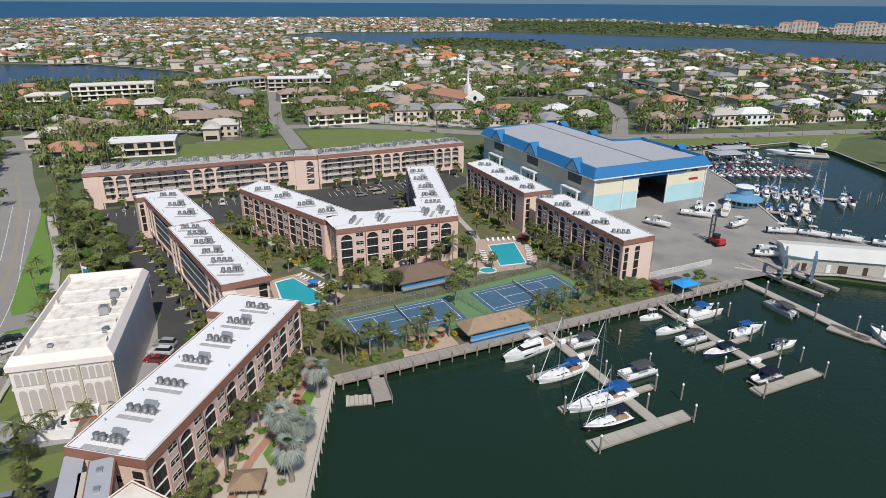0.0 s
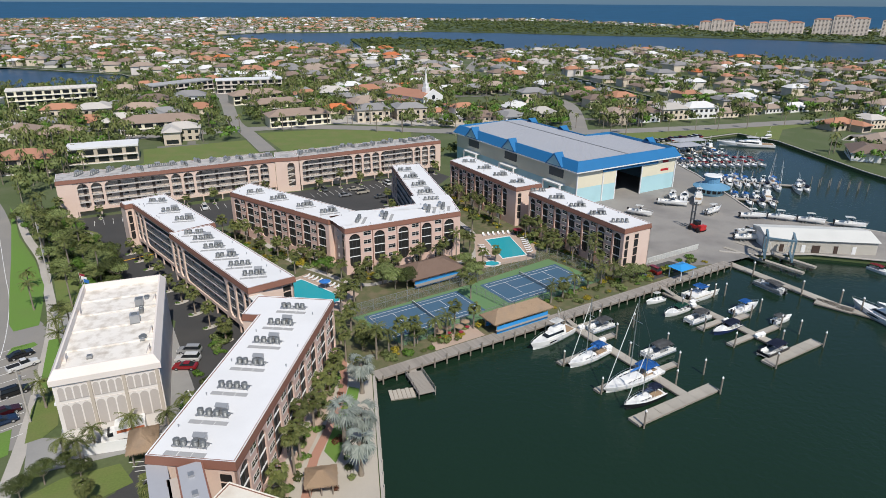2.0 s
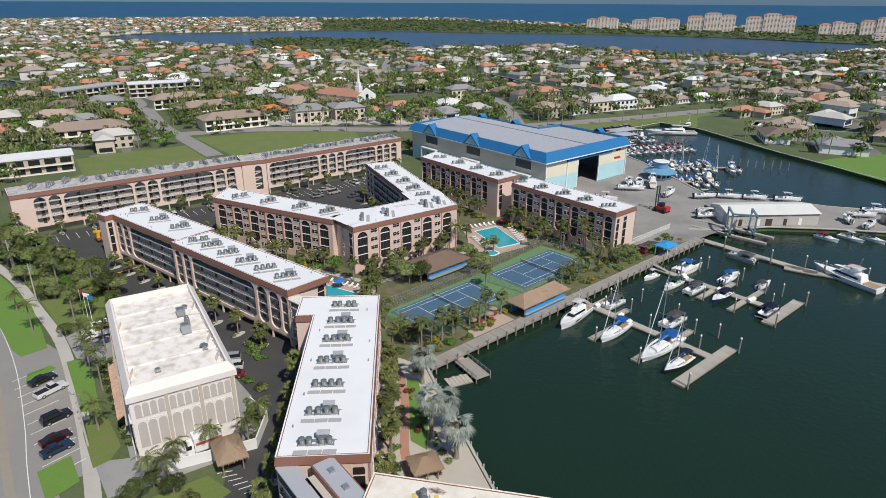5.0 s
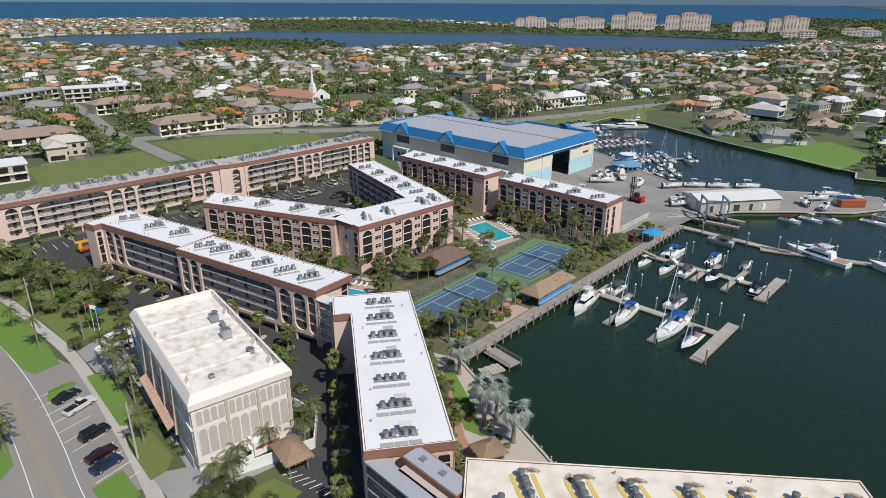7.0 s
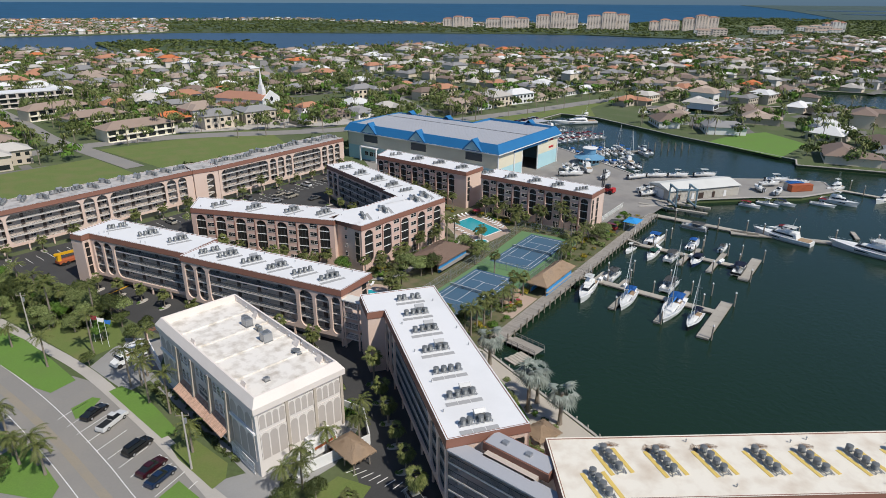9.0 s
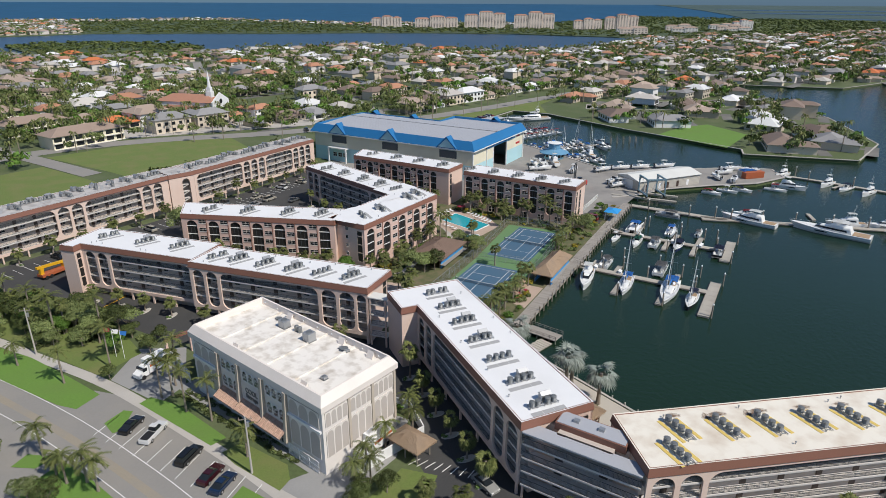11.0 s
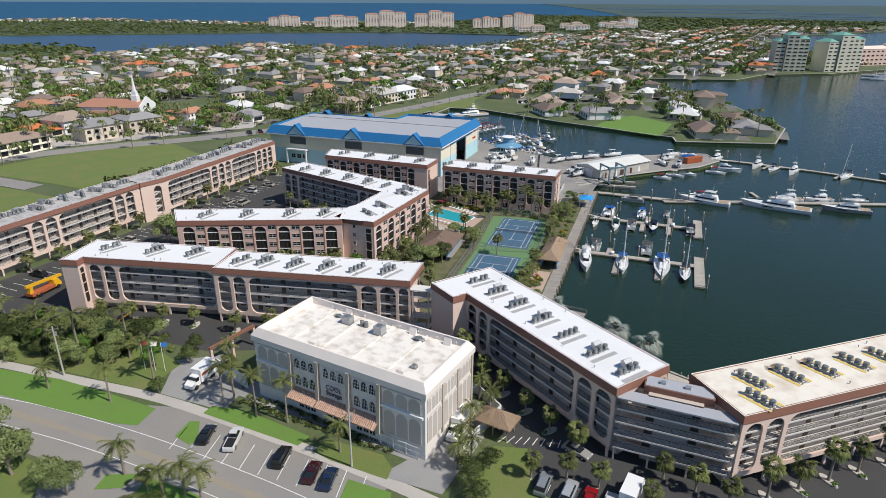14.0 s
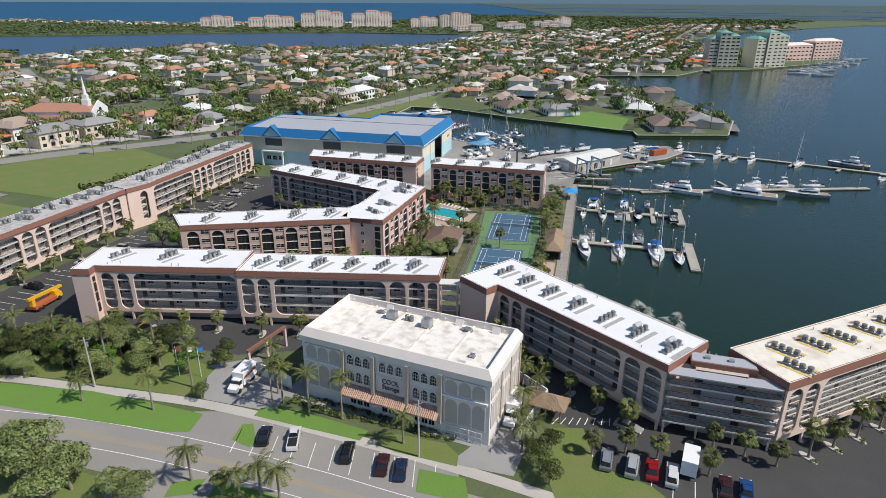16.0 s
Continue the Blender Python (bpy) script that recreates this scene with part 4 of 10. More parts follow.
block(C2, LC2 - 0.3, LC2, 0.31, 9.8)
bm = bmesh.new()
box(bm, 0, LC2, 9.5, 9.8, 0, TOP - FASCIA)
part("rear_wall", bm, M["taupe"], C2)
stair_slot(C2, LC2, 1.2, 90, 1.2)
stair_slot(C2, LC2, 4.6, 90, 1.5)
roof(C2, [(0, 0), (LC2, 0), (LC2, 9.8), (0, 9.8)])
acs(mC2, [(39.0, 179.0), (42.6, 170.8), (46.4, 162.8), (49.8, 155.4), (53.4, 148.4)], 60, pad=False)

# long north block in two parts with a stair tower
mD, LD = frame_at((-108.8, 205.6), (-47.6, 230.2))
D = thing("apartment_building", mD, "long peach apartment block with cluttered roof", "apartment building", "resort apartment blocks")
gallery(D, LD, [(1.2, 4.4, 2.7, 11.2, 1.6), (5.2, 8.4, 2.7, 11.2, 1.6), (9.2, 29.0, 2.7, 11.2, 1.8), (29.8, 33.0, 2.7, 11.2, 1.6), (33.8, 37.0, 2.7, 11.2, 1.6), (37.8, 55.6, 2.7, 11.2, 1.8), (56.4, 59.6, 2.7, 11.2, 1.6), (60.4, 63.4, 2.7, 11.2, 1.5)])
block(D, -4.6, 0.0, -0.2, 10.5)
bm = bmesh.new()
box(bm, 0, LD, 10.2, 10.5, 0, TOP - FASCIA)
part("rear_wall", bm, M["pink"], D)
roof(D, [(-4.6, -0.2), (LD, -0.2), (LD, 10.5), (-4.6, 10.5)], TOP, "worn_membrane")
mD2, LD2 = frame_at((-38.8, 231.6), (17.2, 256.4))
D2 = thing("apartment_building", mD2, "long peach apartment block with rows of arches", "apartment building", "resort apartment blocks")
gallery(D2, LD2, [(1.0, 21.4, 2.7, 11.2, 1.8), (22.2, 25.2, 2.7, 11.2, 1.5), (26.0, 29.0, 2.7, 11.2, 1.5), (29.8, 32.8, 2.7, 11.2, 1.5), (33.6, 48.0, 2.7, 11.2, 1.8), (48.8, 51.6, 2.7, 11.2, 1.4), (52.4, 55.2, 2.7, 11.2, 1.4), (56.0, 58.8, 2.7, 11.2, 1.4)])
block(D2, LD2 - 0.3, LD2, 0.36, 11.0)
bm = bmesh.new()
box(bm, 0, LD2, 10.7, 11.0, 0, TOP - FASCIA)
part("rear_wall", bm, M["pink"], D2)
roof(D2, [(0, 0), (LD2, 0), (LD2, 11.0), (0, 11.0)], TOP, "worn_membrane")
mS, LS = frame_at((-47.4, 229.6), (-39.0, 231.0))
S = thing("stair_tower", mS, "peach stair tower with one tall open arch", "stair tower")
bm = bmesh.new()
arch_wall(bm, 0, LS, 0, TOP - FASCIA + 0.04, [(4.3, 6.9, 1.6, 11.0, 1.3)], 0.0, 0.4)
part("tower_wall", bm, M["peach"], S)
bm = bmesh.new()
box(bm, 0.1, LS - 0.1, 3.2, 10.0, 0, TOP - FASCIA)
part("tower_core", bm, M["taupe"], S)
for k in range(8):
    bm = bmesh.new()
    z = 1.6 + k * 1.18
    bar(bm, (4.3, 1.6, z), (6.9, 1.6, z + 1.1) if k % 2 else (6.9, 1.6, z), 1.2, 0.18)
    part("stair_flight", bm, M["slab"], S)
roof(S, [(0, 0), (LS, 0), (LS, 10.5), (0, 10.5)], TOP + 0.06, "worn_membrane")
random.seed(5)
for base, L in ((mD, LD), (mD2, LD2)):
    for i in range(14):
        ac_unit(base @ pose(2 + (L - 4) * i / 13, random.uniform(4, 7.5), TOP + 0.03, 0, 0, random.choice((0, 90, 60))), i % 3 == 0)

# south block along the shore
mE, LE = frame_at((-35.6, 49.6), (7.2, 27.4))
E = thing("apartment_building", mE, "peach gallery block with stained cream roof", "apartment building", "resort apartment blocks")
gallery(E, LE, [(0.8, 3.9, 2.7, 11.2, 1.5), (4.7, 7.8, 2.7, 11.2, 1.5), (8.6, 38.0, 2.7, 11.2, 1.8), (39, 42, 2.7, 11.2, 1.5), (43, 46, 2.7, 11.2, 1.5)])
block(E, 0, 0.3, 1.75, 11.4)
block(E, LE - 0.3, LE, 0.36, 11.4)
bm = bmesh.new()
box(bm, 0, LE, 11.1, 11.4, 0, TOP - FASCIA)
part("rear_wall", bm, M["pink"], E)
stair_slot(E, 0.0, 9.6, -90, 1.6)
roof(E, [(0, 0), (LE, 0), (LE, 11.4), (0, 11.4)], TOP, "cream_membrane")
def drip_stain():
    """Rust-brown drip stain on roofing: solid in the middle, broken and faded to its rim."""
    m = material("rust_roof_stain", (0.20, 0.105, 0.05), 0.85, vary=0.3)
    n, l = m.node_tree.nodes, m.node_tree.links
    co = n.new("ShaderNodeTexCoord").outputs["Object"]
    far = n.new("ShaderNodeVectorMath")
    far.operation = "LENGTH"
    l.new(co, far.inputs[0])
    no = n.new("ShaderNodeTexNoise")
    no.inputs["Scale"].default_value, no.inputs["Detail"].default_value = 1.8, 5
    l.new(co, no.inputs["Vector"])
    mx = n.new("ShaderNodeMath")
    mx.operation, mx.inputs[1].default_value = "MULTIPLY_ADD", 2.2
    l.new(no.outputs["Fac"], mx.inputs[0])
    neg = n.new("ShaderNodeMath")
    neg.operation, neg.inputs[1].default_value = "MULTIPLY", -1.0
    l.new(far.outputs["Value"], neg.inputs[0])
    l.new(neg.outputs[0], mx.inputs[2])
    cl = n.new("ShaderNodeMapRange")
    cl.inputs[1].default_value, cl.inputs[2].default_value, cl.inputs[4].default_value = 0.15, 1.0, 0.8
    l.new(mx.outputs[0], cl.inputs[0])
    l.new(cl.outputs[0], n["Principled BSDF"].inputs["Alpha"])
    return m


M["drip"] = drip_stain()
bm = bmesh.new()
v = [bm.verts.new((1.5 * math.cos(k * 0.3927), 1.5 * math.sin(k * 0.3927), 0)) for k in range(16)]
bm.faces.new(v)
STAIN = finish(bm, "roof_stain")
STAIN.materials.append(M["drip"])
spinE = math.degrees(math.atan2(mE[1][0], mE[0][0]))
for i, (x, y) in enumerate(((-25.6, 52.0), (-29.8, 49.3), (-20.0, 48.4), (-14.5, 45.4), (-8.7, 42.2), (-3.4, 39.2), (2.2, 36.3), (7.4, 33.6))):
    t = thing("air_conditioner", pose(x, y, TOP + 0.03, 0, 0, spinE - 75), "row of dark condensers on yellow walk pads", "air conditioner", "rooftop air conditioners")
    for q in range(4):
        part("condenser", AC[0], None, t, "dark ribbed condenser drum", pose(-2.0 + q * 1.2, -0.35 + 0.1 * (q % 2), 0))
    part("rack", AC[2], None, t)
    for k, (x0, x1, y0) in enumerate(((-2.7, 2.3, -1.7), (-2.2, 2.6, 0.9))):
        key = "yellow_pad_%d" % k
        if key not in SHARED:
            bm = bmesh.new()
            box(bm, x0, x1, y0, y0 + 0.55, 0.01, 0.05)
            SHARED[key] = finish(bm, "walk_pad")
            SHARED[key].materials.append(M["yellow_pad"])
        part("walk_pad", SHARED[key], None, t, "yellow roof walk pad")
    if i not in (1, 6):
        for k in range(3 if i in (2, 3) else 1):
            part("roof_stain", STAIN, None, E, "rust-brown drip stain on the roofing", mE.inverted() @ pose(x + 1.8 - k * 1.1, y + 2.6 + 0.2 * k, TOP + 0.036 + 0.004 * k, 0, 0, spinE + 40 * k) @ Matrix.Diagonal((1.3, 0.7, 1, 1)))

# open link between the two shore blocks
mL, LL = frame_at((-42.0, 65.6), (-35.9, 50.1))
Lk = thing("gallery_link", mL, "open gallery link of four levels with dark railings", "walkway")
for z in LEVELS:
    bm = bmesh.new()
    box(bm, 0.1, LL - 0.1, 0.0, 2.0, z - 0.28, z)
    part("gallery_slab", bm, M["slab"], Lk, "pale slab edge")
    part("railing", rail_mesh(LL - 0.2), M["dark_rail"], Lk, "dark metal railing", pose(0.1, 0.08, z))
bm = bmesh.new()
box(bm, 0.0, LL, -0.2, 2.3, 11.35, 11.6)
part("canopy_roof", bm, M["roof_grey"], Lk, "pale grey flat canopy roof")
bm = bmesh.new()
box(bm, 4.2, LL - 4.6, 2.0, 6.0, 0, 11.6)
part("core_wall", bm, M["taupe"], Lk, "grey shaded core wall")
bm = bmesh.new()
box(bm, 0.3, LL - 0.3, 4.0, 4.3, 0, 11.3)
part("rear_screen_wall", bm, M["peach"], Lk)
bm = bmesh.new()
box(bm, 3.4, LL - 3.2, 3.2, 6.4, 11.3, 12.5)
part("mansard", bm, M["brown"], Lk, "brown mansard roof edge")
bm = bmesh.new()
box(bm, 3.6, LL - 3.4, 3.4, 6.2, 12.51, 12.58)
part("link_roof", bm, M["roof_grey"], Lk, "pale grey flat link roof")
for x in (6.0, 9.6):
    bm = bmesh.new()
    box(bm, x - 0.4, x + 0.4, 4.4, 5.1, 12.585, 12.95)
    part("roof_vent", bm, M["grey_metal"], Lk)
for z in LEVELS:
    for x in (4.9, LL - 5.4):
        door(Lk, x, 1.98, z, w=1.2)
bm = bmesh.new()
for x in (0.4, 5.5, LL - 5.5, LL - 0.4):
    box(bm, x - 0.15, x + 0.15, 0.1, 0.4, 0, 2.2)
part("column", bm, M["peach"], Lk)

# short open link between the two western blocks
mN, LN = frame_at((-37.6, 115.8), (-35.4, 112.5))
Nk = thing("gallery_link", mN, "short open gallery link with railings on each level", "walkway")
for z in LEVELS:
    bm = bmesh.new()
    box(bm, 0.02, LN - 0.02, 0.0, 2.2, z - 0.25, z)
    part("gallery_slab", bm, M["slab"], Nk, "pale slab edge")
    part("railing", rail_mesh(LN - 0.1), M["dark_rail"], Nk, "dark metal railing", pose(0.05, 0.08, z))
for x in (0.3, LN - 0.3):
    bm = bmesh.new()
    box(bm, x - 0.15, x + 0.15, 0.0, 0.3, 0, 10.8)
    part("column", bm, M["peach"], Nk)
bm = bmesh.new()
box(bm, -0.1, LN + 0.1, -0.1, 2.6, 10.85, 11.05)
part("canopy_roof", bm, M["bh_trim"], Nk)

# ---- storage building ----
mK, LK = frame_at((-71.4, 119.8), (-62.6, 85.9))
mK = mK @ Matrix.Diagonal((1, 1, 1.11, 1))
WK, HK = 15.5, 12.4
K = thing("storage_building", mK, "white three-storey storage building with arched windows", "building")
cuts = [(8.6, 14.0), (14.6, 20.4), (21.0, 26.4)]
bm = bmesh.new()
box(bm, 0, LK, 0, WK, 0, HK - 1.9)
part("wall", bm, M["ks_wall"], K, "off-white stucco walls")
# sloped parapet
bm = bmesh.new()
o = [(0, 0), (LK, 0), (LK, WK), (0, WK)]
def k_ring(d, z):
    return [bm.verts.new((x + d * (1 if x == 0 else -1), y + d * (1 if y == 0 else -1), z)) for x, y in o]
rs = [k_ring(-0.35, HK - 2.1), k_ring(-0.35, HK - 1.2), k_ring(0.55, HK), k_ring(0.85, HK), k_ring(0.95, HK - 1.15)]
for r, s in zip(rs, rs[1:]):
    for i in range(4):
        bm.faces.new((r[i - 1], r[i], s[i], s[i - 1]))
part("parapet", bm, M["ks_pink"], K, "pinkish sloped parapet with white edge")
bm = bmesh.new()
box(bm, 0.9, LK - 0.9, 0.9, WK - 0.9, HK - 1.6, HK - 1.12)
part("roof", bm, M["ks_roof"], K, "dirty cream flat roof")
for x in (6.9, 13.2, 19.6, 26.6):
    bm = bmesh.new()
    box(bm, x - 0.16, x + 0.16, 0.95, WK - 0.95, HK - 1.12, HK - 0.92)
    part("roof_rib", bm, M["ks_roof"], K)
for x, y in ((10, 14.3), (24, 14.3), (31, 14.2), (29.5, 1.6), (12, 1.5)):
    bm = bmesh.new()
    v = [bm.verts.new(p) for p in ((x - 0.7, y - 0.6, HK - 1.1), (x + 0.7, y - 0.6, HK - 1.1), (x + 0.7, y, HK - 0.05), (x - 0.7, y, HK - 0.05), (x - 0.7, y, HK - 1.1), (x + 0.7, y, HK - 1.1))]
    for f in ((0, 1, 2, 3), (0, 3, 4), (1, 5, 2), (4, 3, 2, 5), (0, 4, 5, 1)):
        bm.faces.new([v[i] for i in f])
    part("roof_buttress", bm, M["ks_pink"], K)
for x, y, w, d, h in ((11.8, 11.5, 1.7, 1.4, 1.3), (19.0, 11.2, 1.6, 1.6, 1.5), (30.0, 5.0, 0.8, 0.8, 0.5), (8.8, 12.6, 1.6, 0.6, 0.3), (26.0, 12.8, 2.0, 0.7, 0.4)):
    t = thing("roof_unit", mK @ pose(x, y, HK - 1.12), "weathered grey rooftop ventilation unit", "ventilation unit", "storage roof units")
    bm = bmesh.new()
    box(bm, -w / 2, w / 2, -d / 2, d / 2, 0.15, h)
    part("casing", bm, M["grey_metal"], t)
    bm = bmesh.new()
    box(bm, -w / 2 - 0.05, w / 2 + 0.05, -d / 2 - 0.05, d / 2 + 0.05, 0, 0.14)
    tube(bm, [(0, 0, h), (0, 0, h + 0.06)], [w * 0.35, w * 0.33], 12)
    part("base_and_fan", bm, M["dark_metal"], t)
for k in range(2):
    t = thing("roof_unit", mK @ pose(14.6 + k * 0.9, 12.0, HK - 1.12), "weathered round condenser on the roof", "ventilation unit", "storage roof units")
    bm = bmesh.new()
    tube(bm, [(0, 0, 0), (0, 0, 0.9), (0, 0, 1.0)], [0.4, 0.4, 0.28], 10)
    part("drum", bm, M["dark_metal"], t)
# parapet knobs
for i in range(9):
    bm = bmesh.new()
    tube(bm, [(2 + i * 3.8, WK - 0.98, HK - 0.6), (2 + i * 3.8, WK - 1.1, HK - 0.6)], [0.16, 0.1], 8)
    part("scupper", bm, M["white"], K)


def relief(x0, x1, z0, z1, n, parent, m):
    """A grey panel in a white frame, with round-headed fields."""
    bm = bmesh.new()
    box(bm, x0, x1, -0.1, 0, z0, z1)
    p = part("relief_panel", bm, M["ks_panel"], parent, "grey-beige panel with arched fields", m)
    w = (x1 - x0) / n
    bm = bmesh.new()
    holes = [(x0 + i * w + 0.1, x0 + (i + 1) * w - 0.1, z0, z1 - 0.15, w / 2 - 0.12) for i in range(n)]
    arch_wall(bm, x0, x1, z0, z1, holes, -0.13, 0.03)
    part("relief_frame", bm, M["ks_wall"], p)


ident = pose(0, 0, 0)
end = pose(LK, 0, 0, 0, 0, 90)
for x0, x1 in ((0.3, 8.2), (26.9, LK - 0.3)):
    relief(x0 + 0.4, x1 - 0.4, 7.4, 9.9, 3, K, ident)
    relief(x0 + 0.4, x1 - 0.4, 2.4, 6.6, 3, K, ident)
    bm = bmesh.new()
    box(bm, x0, x1, -0.35, 0, 6.8, 7.15)
    part("ledge", bm, M["white"], K)
for i in range(3):
    x0 = 0.3 + i * 4.95
    relief(x0 + 0.2, x0 + 4.6, 7.6, 9.9, 4, K, end)
    relief(x0 + 0.2, x0 + 4.6, 2.7, 7.0, 3, K, end)
    bm = bmesh.new()
    box(bm, x0 + 4.62, x0 + 5.1, -0.3, 0, 2.0, 10.3)
    part("pilaster", bm, M["ks_tan"], K, "tan pilaster", end)
for x in (8.4, 14.3, 20.7, 26.7):
    bm = bmesh.new()
    v = [bm.verts.new(p) for p in ((x - 0.3, -0.05, 10.3), (x + 0.3, -0.05, 10.3), (x + 0.3, -0.05, 2.2), (x - 0.3, -0.05, 2.2), (x - 0.3, -0.5, 10.3), (x + 0.3, -0.5, 10.3), (x + 0.3, -1.0, 2.2), (x - 0.3, -1.0, 2.2))]
    for f in ((0, 1, 2, 3), (4, 7, 6, 5), (0, 4, 5, 1), (1, 5, 6, 2), (2, 6, 7, 3), (3, 7, 4, 0)):
        bm.faces.new([v[i] for i in f])
    part("pilaster", bm, M["ks_tan"], K, "tan tapering pilaster")


def arched_window(x, z, w, h):
    key = ("arched", w, h)
    if key not in SHARED:
        bm = bmesh.new()
        arch_wall(bm, -w / 2, w / 2, 0, h, [(-w / 2 + 0.07, w / 2 - 0.07, 0, h - 0.05, w / 2 - 0.08)], -0.1, 0.08)
        box(bm, -w / 2 + 0.07, w / 2 - 0.07, -0.12, -0.02, 0, 0.1)
        for s in (-1, 0, 1):
            box(bm, s * w / 4 - 0.02, s * w / 4 + 0.02, -0.09, -0.04, 0.07, h * 0.85)
        for zz in (h * 0.35, h * 0.65):
            box(bm, -w / 2 + 0.07, w / 2 - 0.07, -0.088, -0.04, zz - 0.02, zz + 0.02)
        fr = finish(bm, "window_frame")
        fr.materials.append(M["white"])
        bm = bmesh.new()
        pts = [(w / 2 - 0.06) * math.cos(a) for a in np.linspace(0, math.pi, 9)]
        ring_pts = [(-w / 2 + 0.06, 0.05), (w / 2 - 0.06, 0.05)] + [((w / 2 - 0.06) * math.cos(a), h - w / 2 + (w / 2 - 0.06) * math.sin(a)) for a in np.linspace(0, math.pi, 9)]
        lo = [bm.verts.new((px, -0.06, pz)) for px, pz in ring_pts]
        bm.faces.new(lo)
        gl = finish(bm, "pane")
        gl.materials.append(M["glass"])
        SHARED[key] = fr, gl
    fr, gl = SHARED[key]
    ob = part("arched_window", fr, None, K, m=pose(x, -0.02, z))
    part("pane", gl, None, ob, "dark glass")


for i, (a, b) in enumerate(cuts):
    c = (a + b) / 2
    for k in (-1, 0, 1):
        arched_window(c + k * 1.55, 7.9, 1.3, 1.75)
        if i != 1:
            arched_window(c + k * 1.55, 4.9, 1.3, 1.9)
    # clay tile awnings
    bm = bmesh.new()
    v = [bm.verts.new(p) for p in ((a - 0.2, 0, 4.4), (b + 0.2, 0, 4.4), (b + 0.2, -2.0, 3.3), (a - 0.2, -2.0, 3.3), (a - 0.2, 0, 4.25), (b + 0.2, 0, 4.25), (b + 0.2, -2.0, 3.15), (a - 0.2, -2.0, 3.15))]
    for f in ((0, 3, 2, 1), (4, 5, 6, 7), (0, 1, 5, 4), (1, 2, 6, 5), (2, 3, 7, 6), (3, 0, 4, 7)):
        bm.faces.new([v[j] for j in f])
    aw = part("awning", bm, M["clay"], K, "pink clay tile awning")
    if "awning_tile" not in SHARED:
        bm = bmesh.new()
        tube(bm, [(0, 0.0, 0.0), (0, -0.5, -0.275)], [0.13, 0.15], 6)
        SHARED["awning_tile"] = finish(bm, "tile")
        SHARED["awning_tile"].materials.append(M["clay"])
    nt = int((b - a + 0.3) / 0.36)
    for r in range(4):
        for q in range(nt):
            part("tile", SHARED["awning_tile"], None, aw, m=pose(a + 0.05 + q * 0.36, -0.02 - r * 0.49, 4.42 - r * 0.27))
    for k in (-1.3, 0.0, 1.3):
        fr, gl = window_mesh(1.1, 1.5)
        ob = part("ground_window", fr, None, K, m=pose(c + k, -0.02, 0.9))
        part("pane", gl, None, ob, "dark glass")
sign = tagged(new("sign"), "dark lettering on the storage building wall", "sign")
sign.matrix_basis = mK @ pose((14.6 + 20.4) / 2, -0.15, 5.2, 0, 0, 0)
bm = bmesh.new()
arch_wall(bm, -2.8, 2.8, -0.6, 2.2, [(-2.6, 2.6, -0.5, 2.05, 1.2)], 0.0, 0.05)
part("sign_panel", bm, M["ks_wall"], sign)
M["sign_ink"] = material("dark_slate_sign_paint", (0.05, 0.06, 0.075), 0.5)
for text, z, size in (("COOL", 0.95, 1.15), ("Storage", 0.0, 1.05)):
    cu = bpy.data.curves.new("letters", "FONT")
    cu.body, cu.size, cu.align_x, cu.extrude = text, size, "CENTER", 0.03
    cu.offset = 0.025 if text == "Storage" else 0.01
    tmp = bpy.data.objects.new("letters", cu)
    scene.collection.objects.link(tmp)
    bpy.context.view_layer.update()
    me = bpy.data.meshes.new_from_object(tmp.evaluated_get(bpy.context.evaluated_depsgraph_get()))
    bpy.data.objects.remove(tmp)
    me.materials.clear()
    me.materials.append(M["sign_ink"])
    part("letters", me, None, sign, "dark lettering", pose(0, -0.05, z, 90))
# side gate
bm = bmesh.new()
for i in range(3):
    x0 = 26.9 + i * 2.4
    for z in (0.2, 1.1, 2.0):
        box(bm, x0, x0 + 2.3, -0.5, -0.42, z, z + 0.1)
    for q in range(12):
        box(bm, x0 + q * 0.2, x0 + q * 0.2 + 0.06, -0.48, -0.44, 0.1, 2.1)
    box(bm, x0 - 0.06, x0 + 0.06, -0.55, -0.4, 0.05, 2.2)
gate = tagged(part("gate", bm, M["white"], None, "", mK), "white metal gate beside the storage building", "gate")

# ---- boat storage hall ----
mH, LH = frame_at((59.2, 202.4), (104.9, 222.6))
Hh = thing("boat_storage_hall", mH, "large boat storage hall with blue roof edge and aqua walls", "boathouse")
DH, EAVE, ROOF, STEP = 80.0, 12.6, 15.2, 36.0
shape = [(0, 0), (LH, 0), (LH, 36), (STEP, 36), (STEP, DH), (0, DH)]
def hall_walls(z0, z1, mat, name, label, d=0.0):
    bm = bmesh.new()
    box(bm, 0, 0.3, 0.3, DH, z0, z1)
    box(bm, 0, STEP, DH - 0.3, DH, z0, z1)
    box(bm, STEP - 0.3, STEP, 36, DH - 0.3, z0, z1)
    box(bm, STEP, LH, 35.7, 36, z0, z1)
    box(bm, LH - 0.3, LH, 0.3, 35.7, z0, z1)
    for a, b in ((0, 18.0), (32.0, LH)):
        box(bm, a, b, 0, 0.3, z0, z1)
    if z1 > 11:
        box(bm, 18.0, 32.0, 0, 0.3, 10.8, z1)
    part(name, bm, M[mat], Hh, label)
hall_walls(0, 6.2, "bh_aqua", "lower_wall", "pale aqua lower wall panels")
hall_walls(6.2, EAVE, "bh_cream", "upper_wall", "cream upper wall panels")
bm = bmesh.new()
n = len(shape)
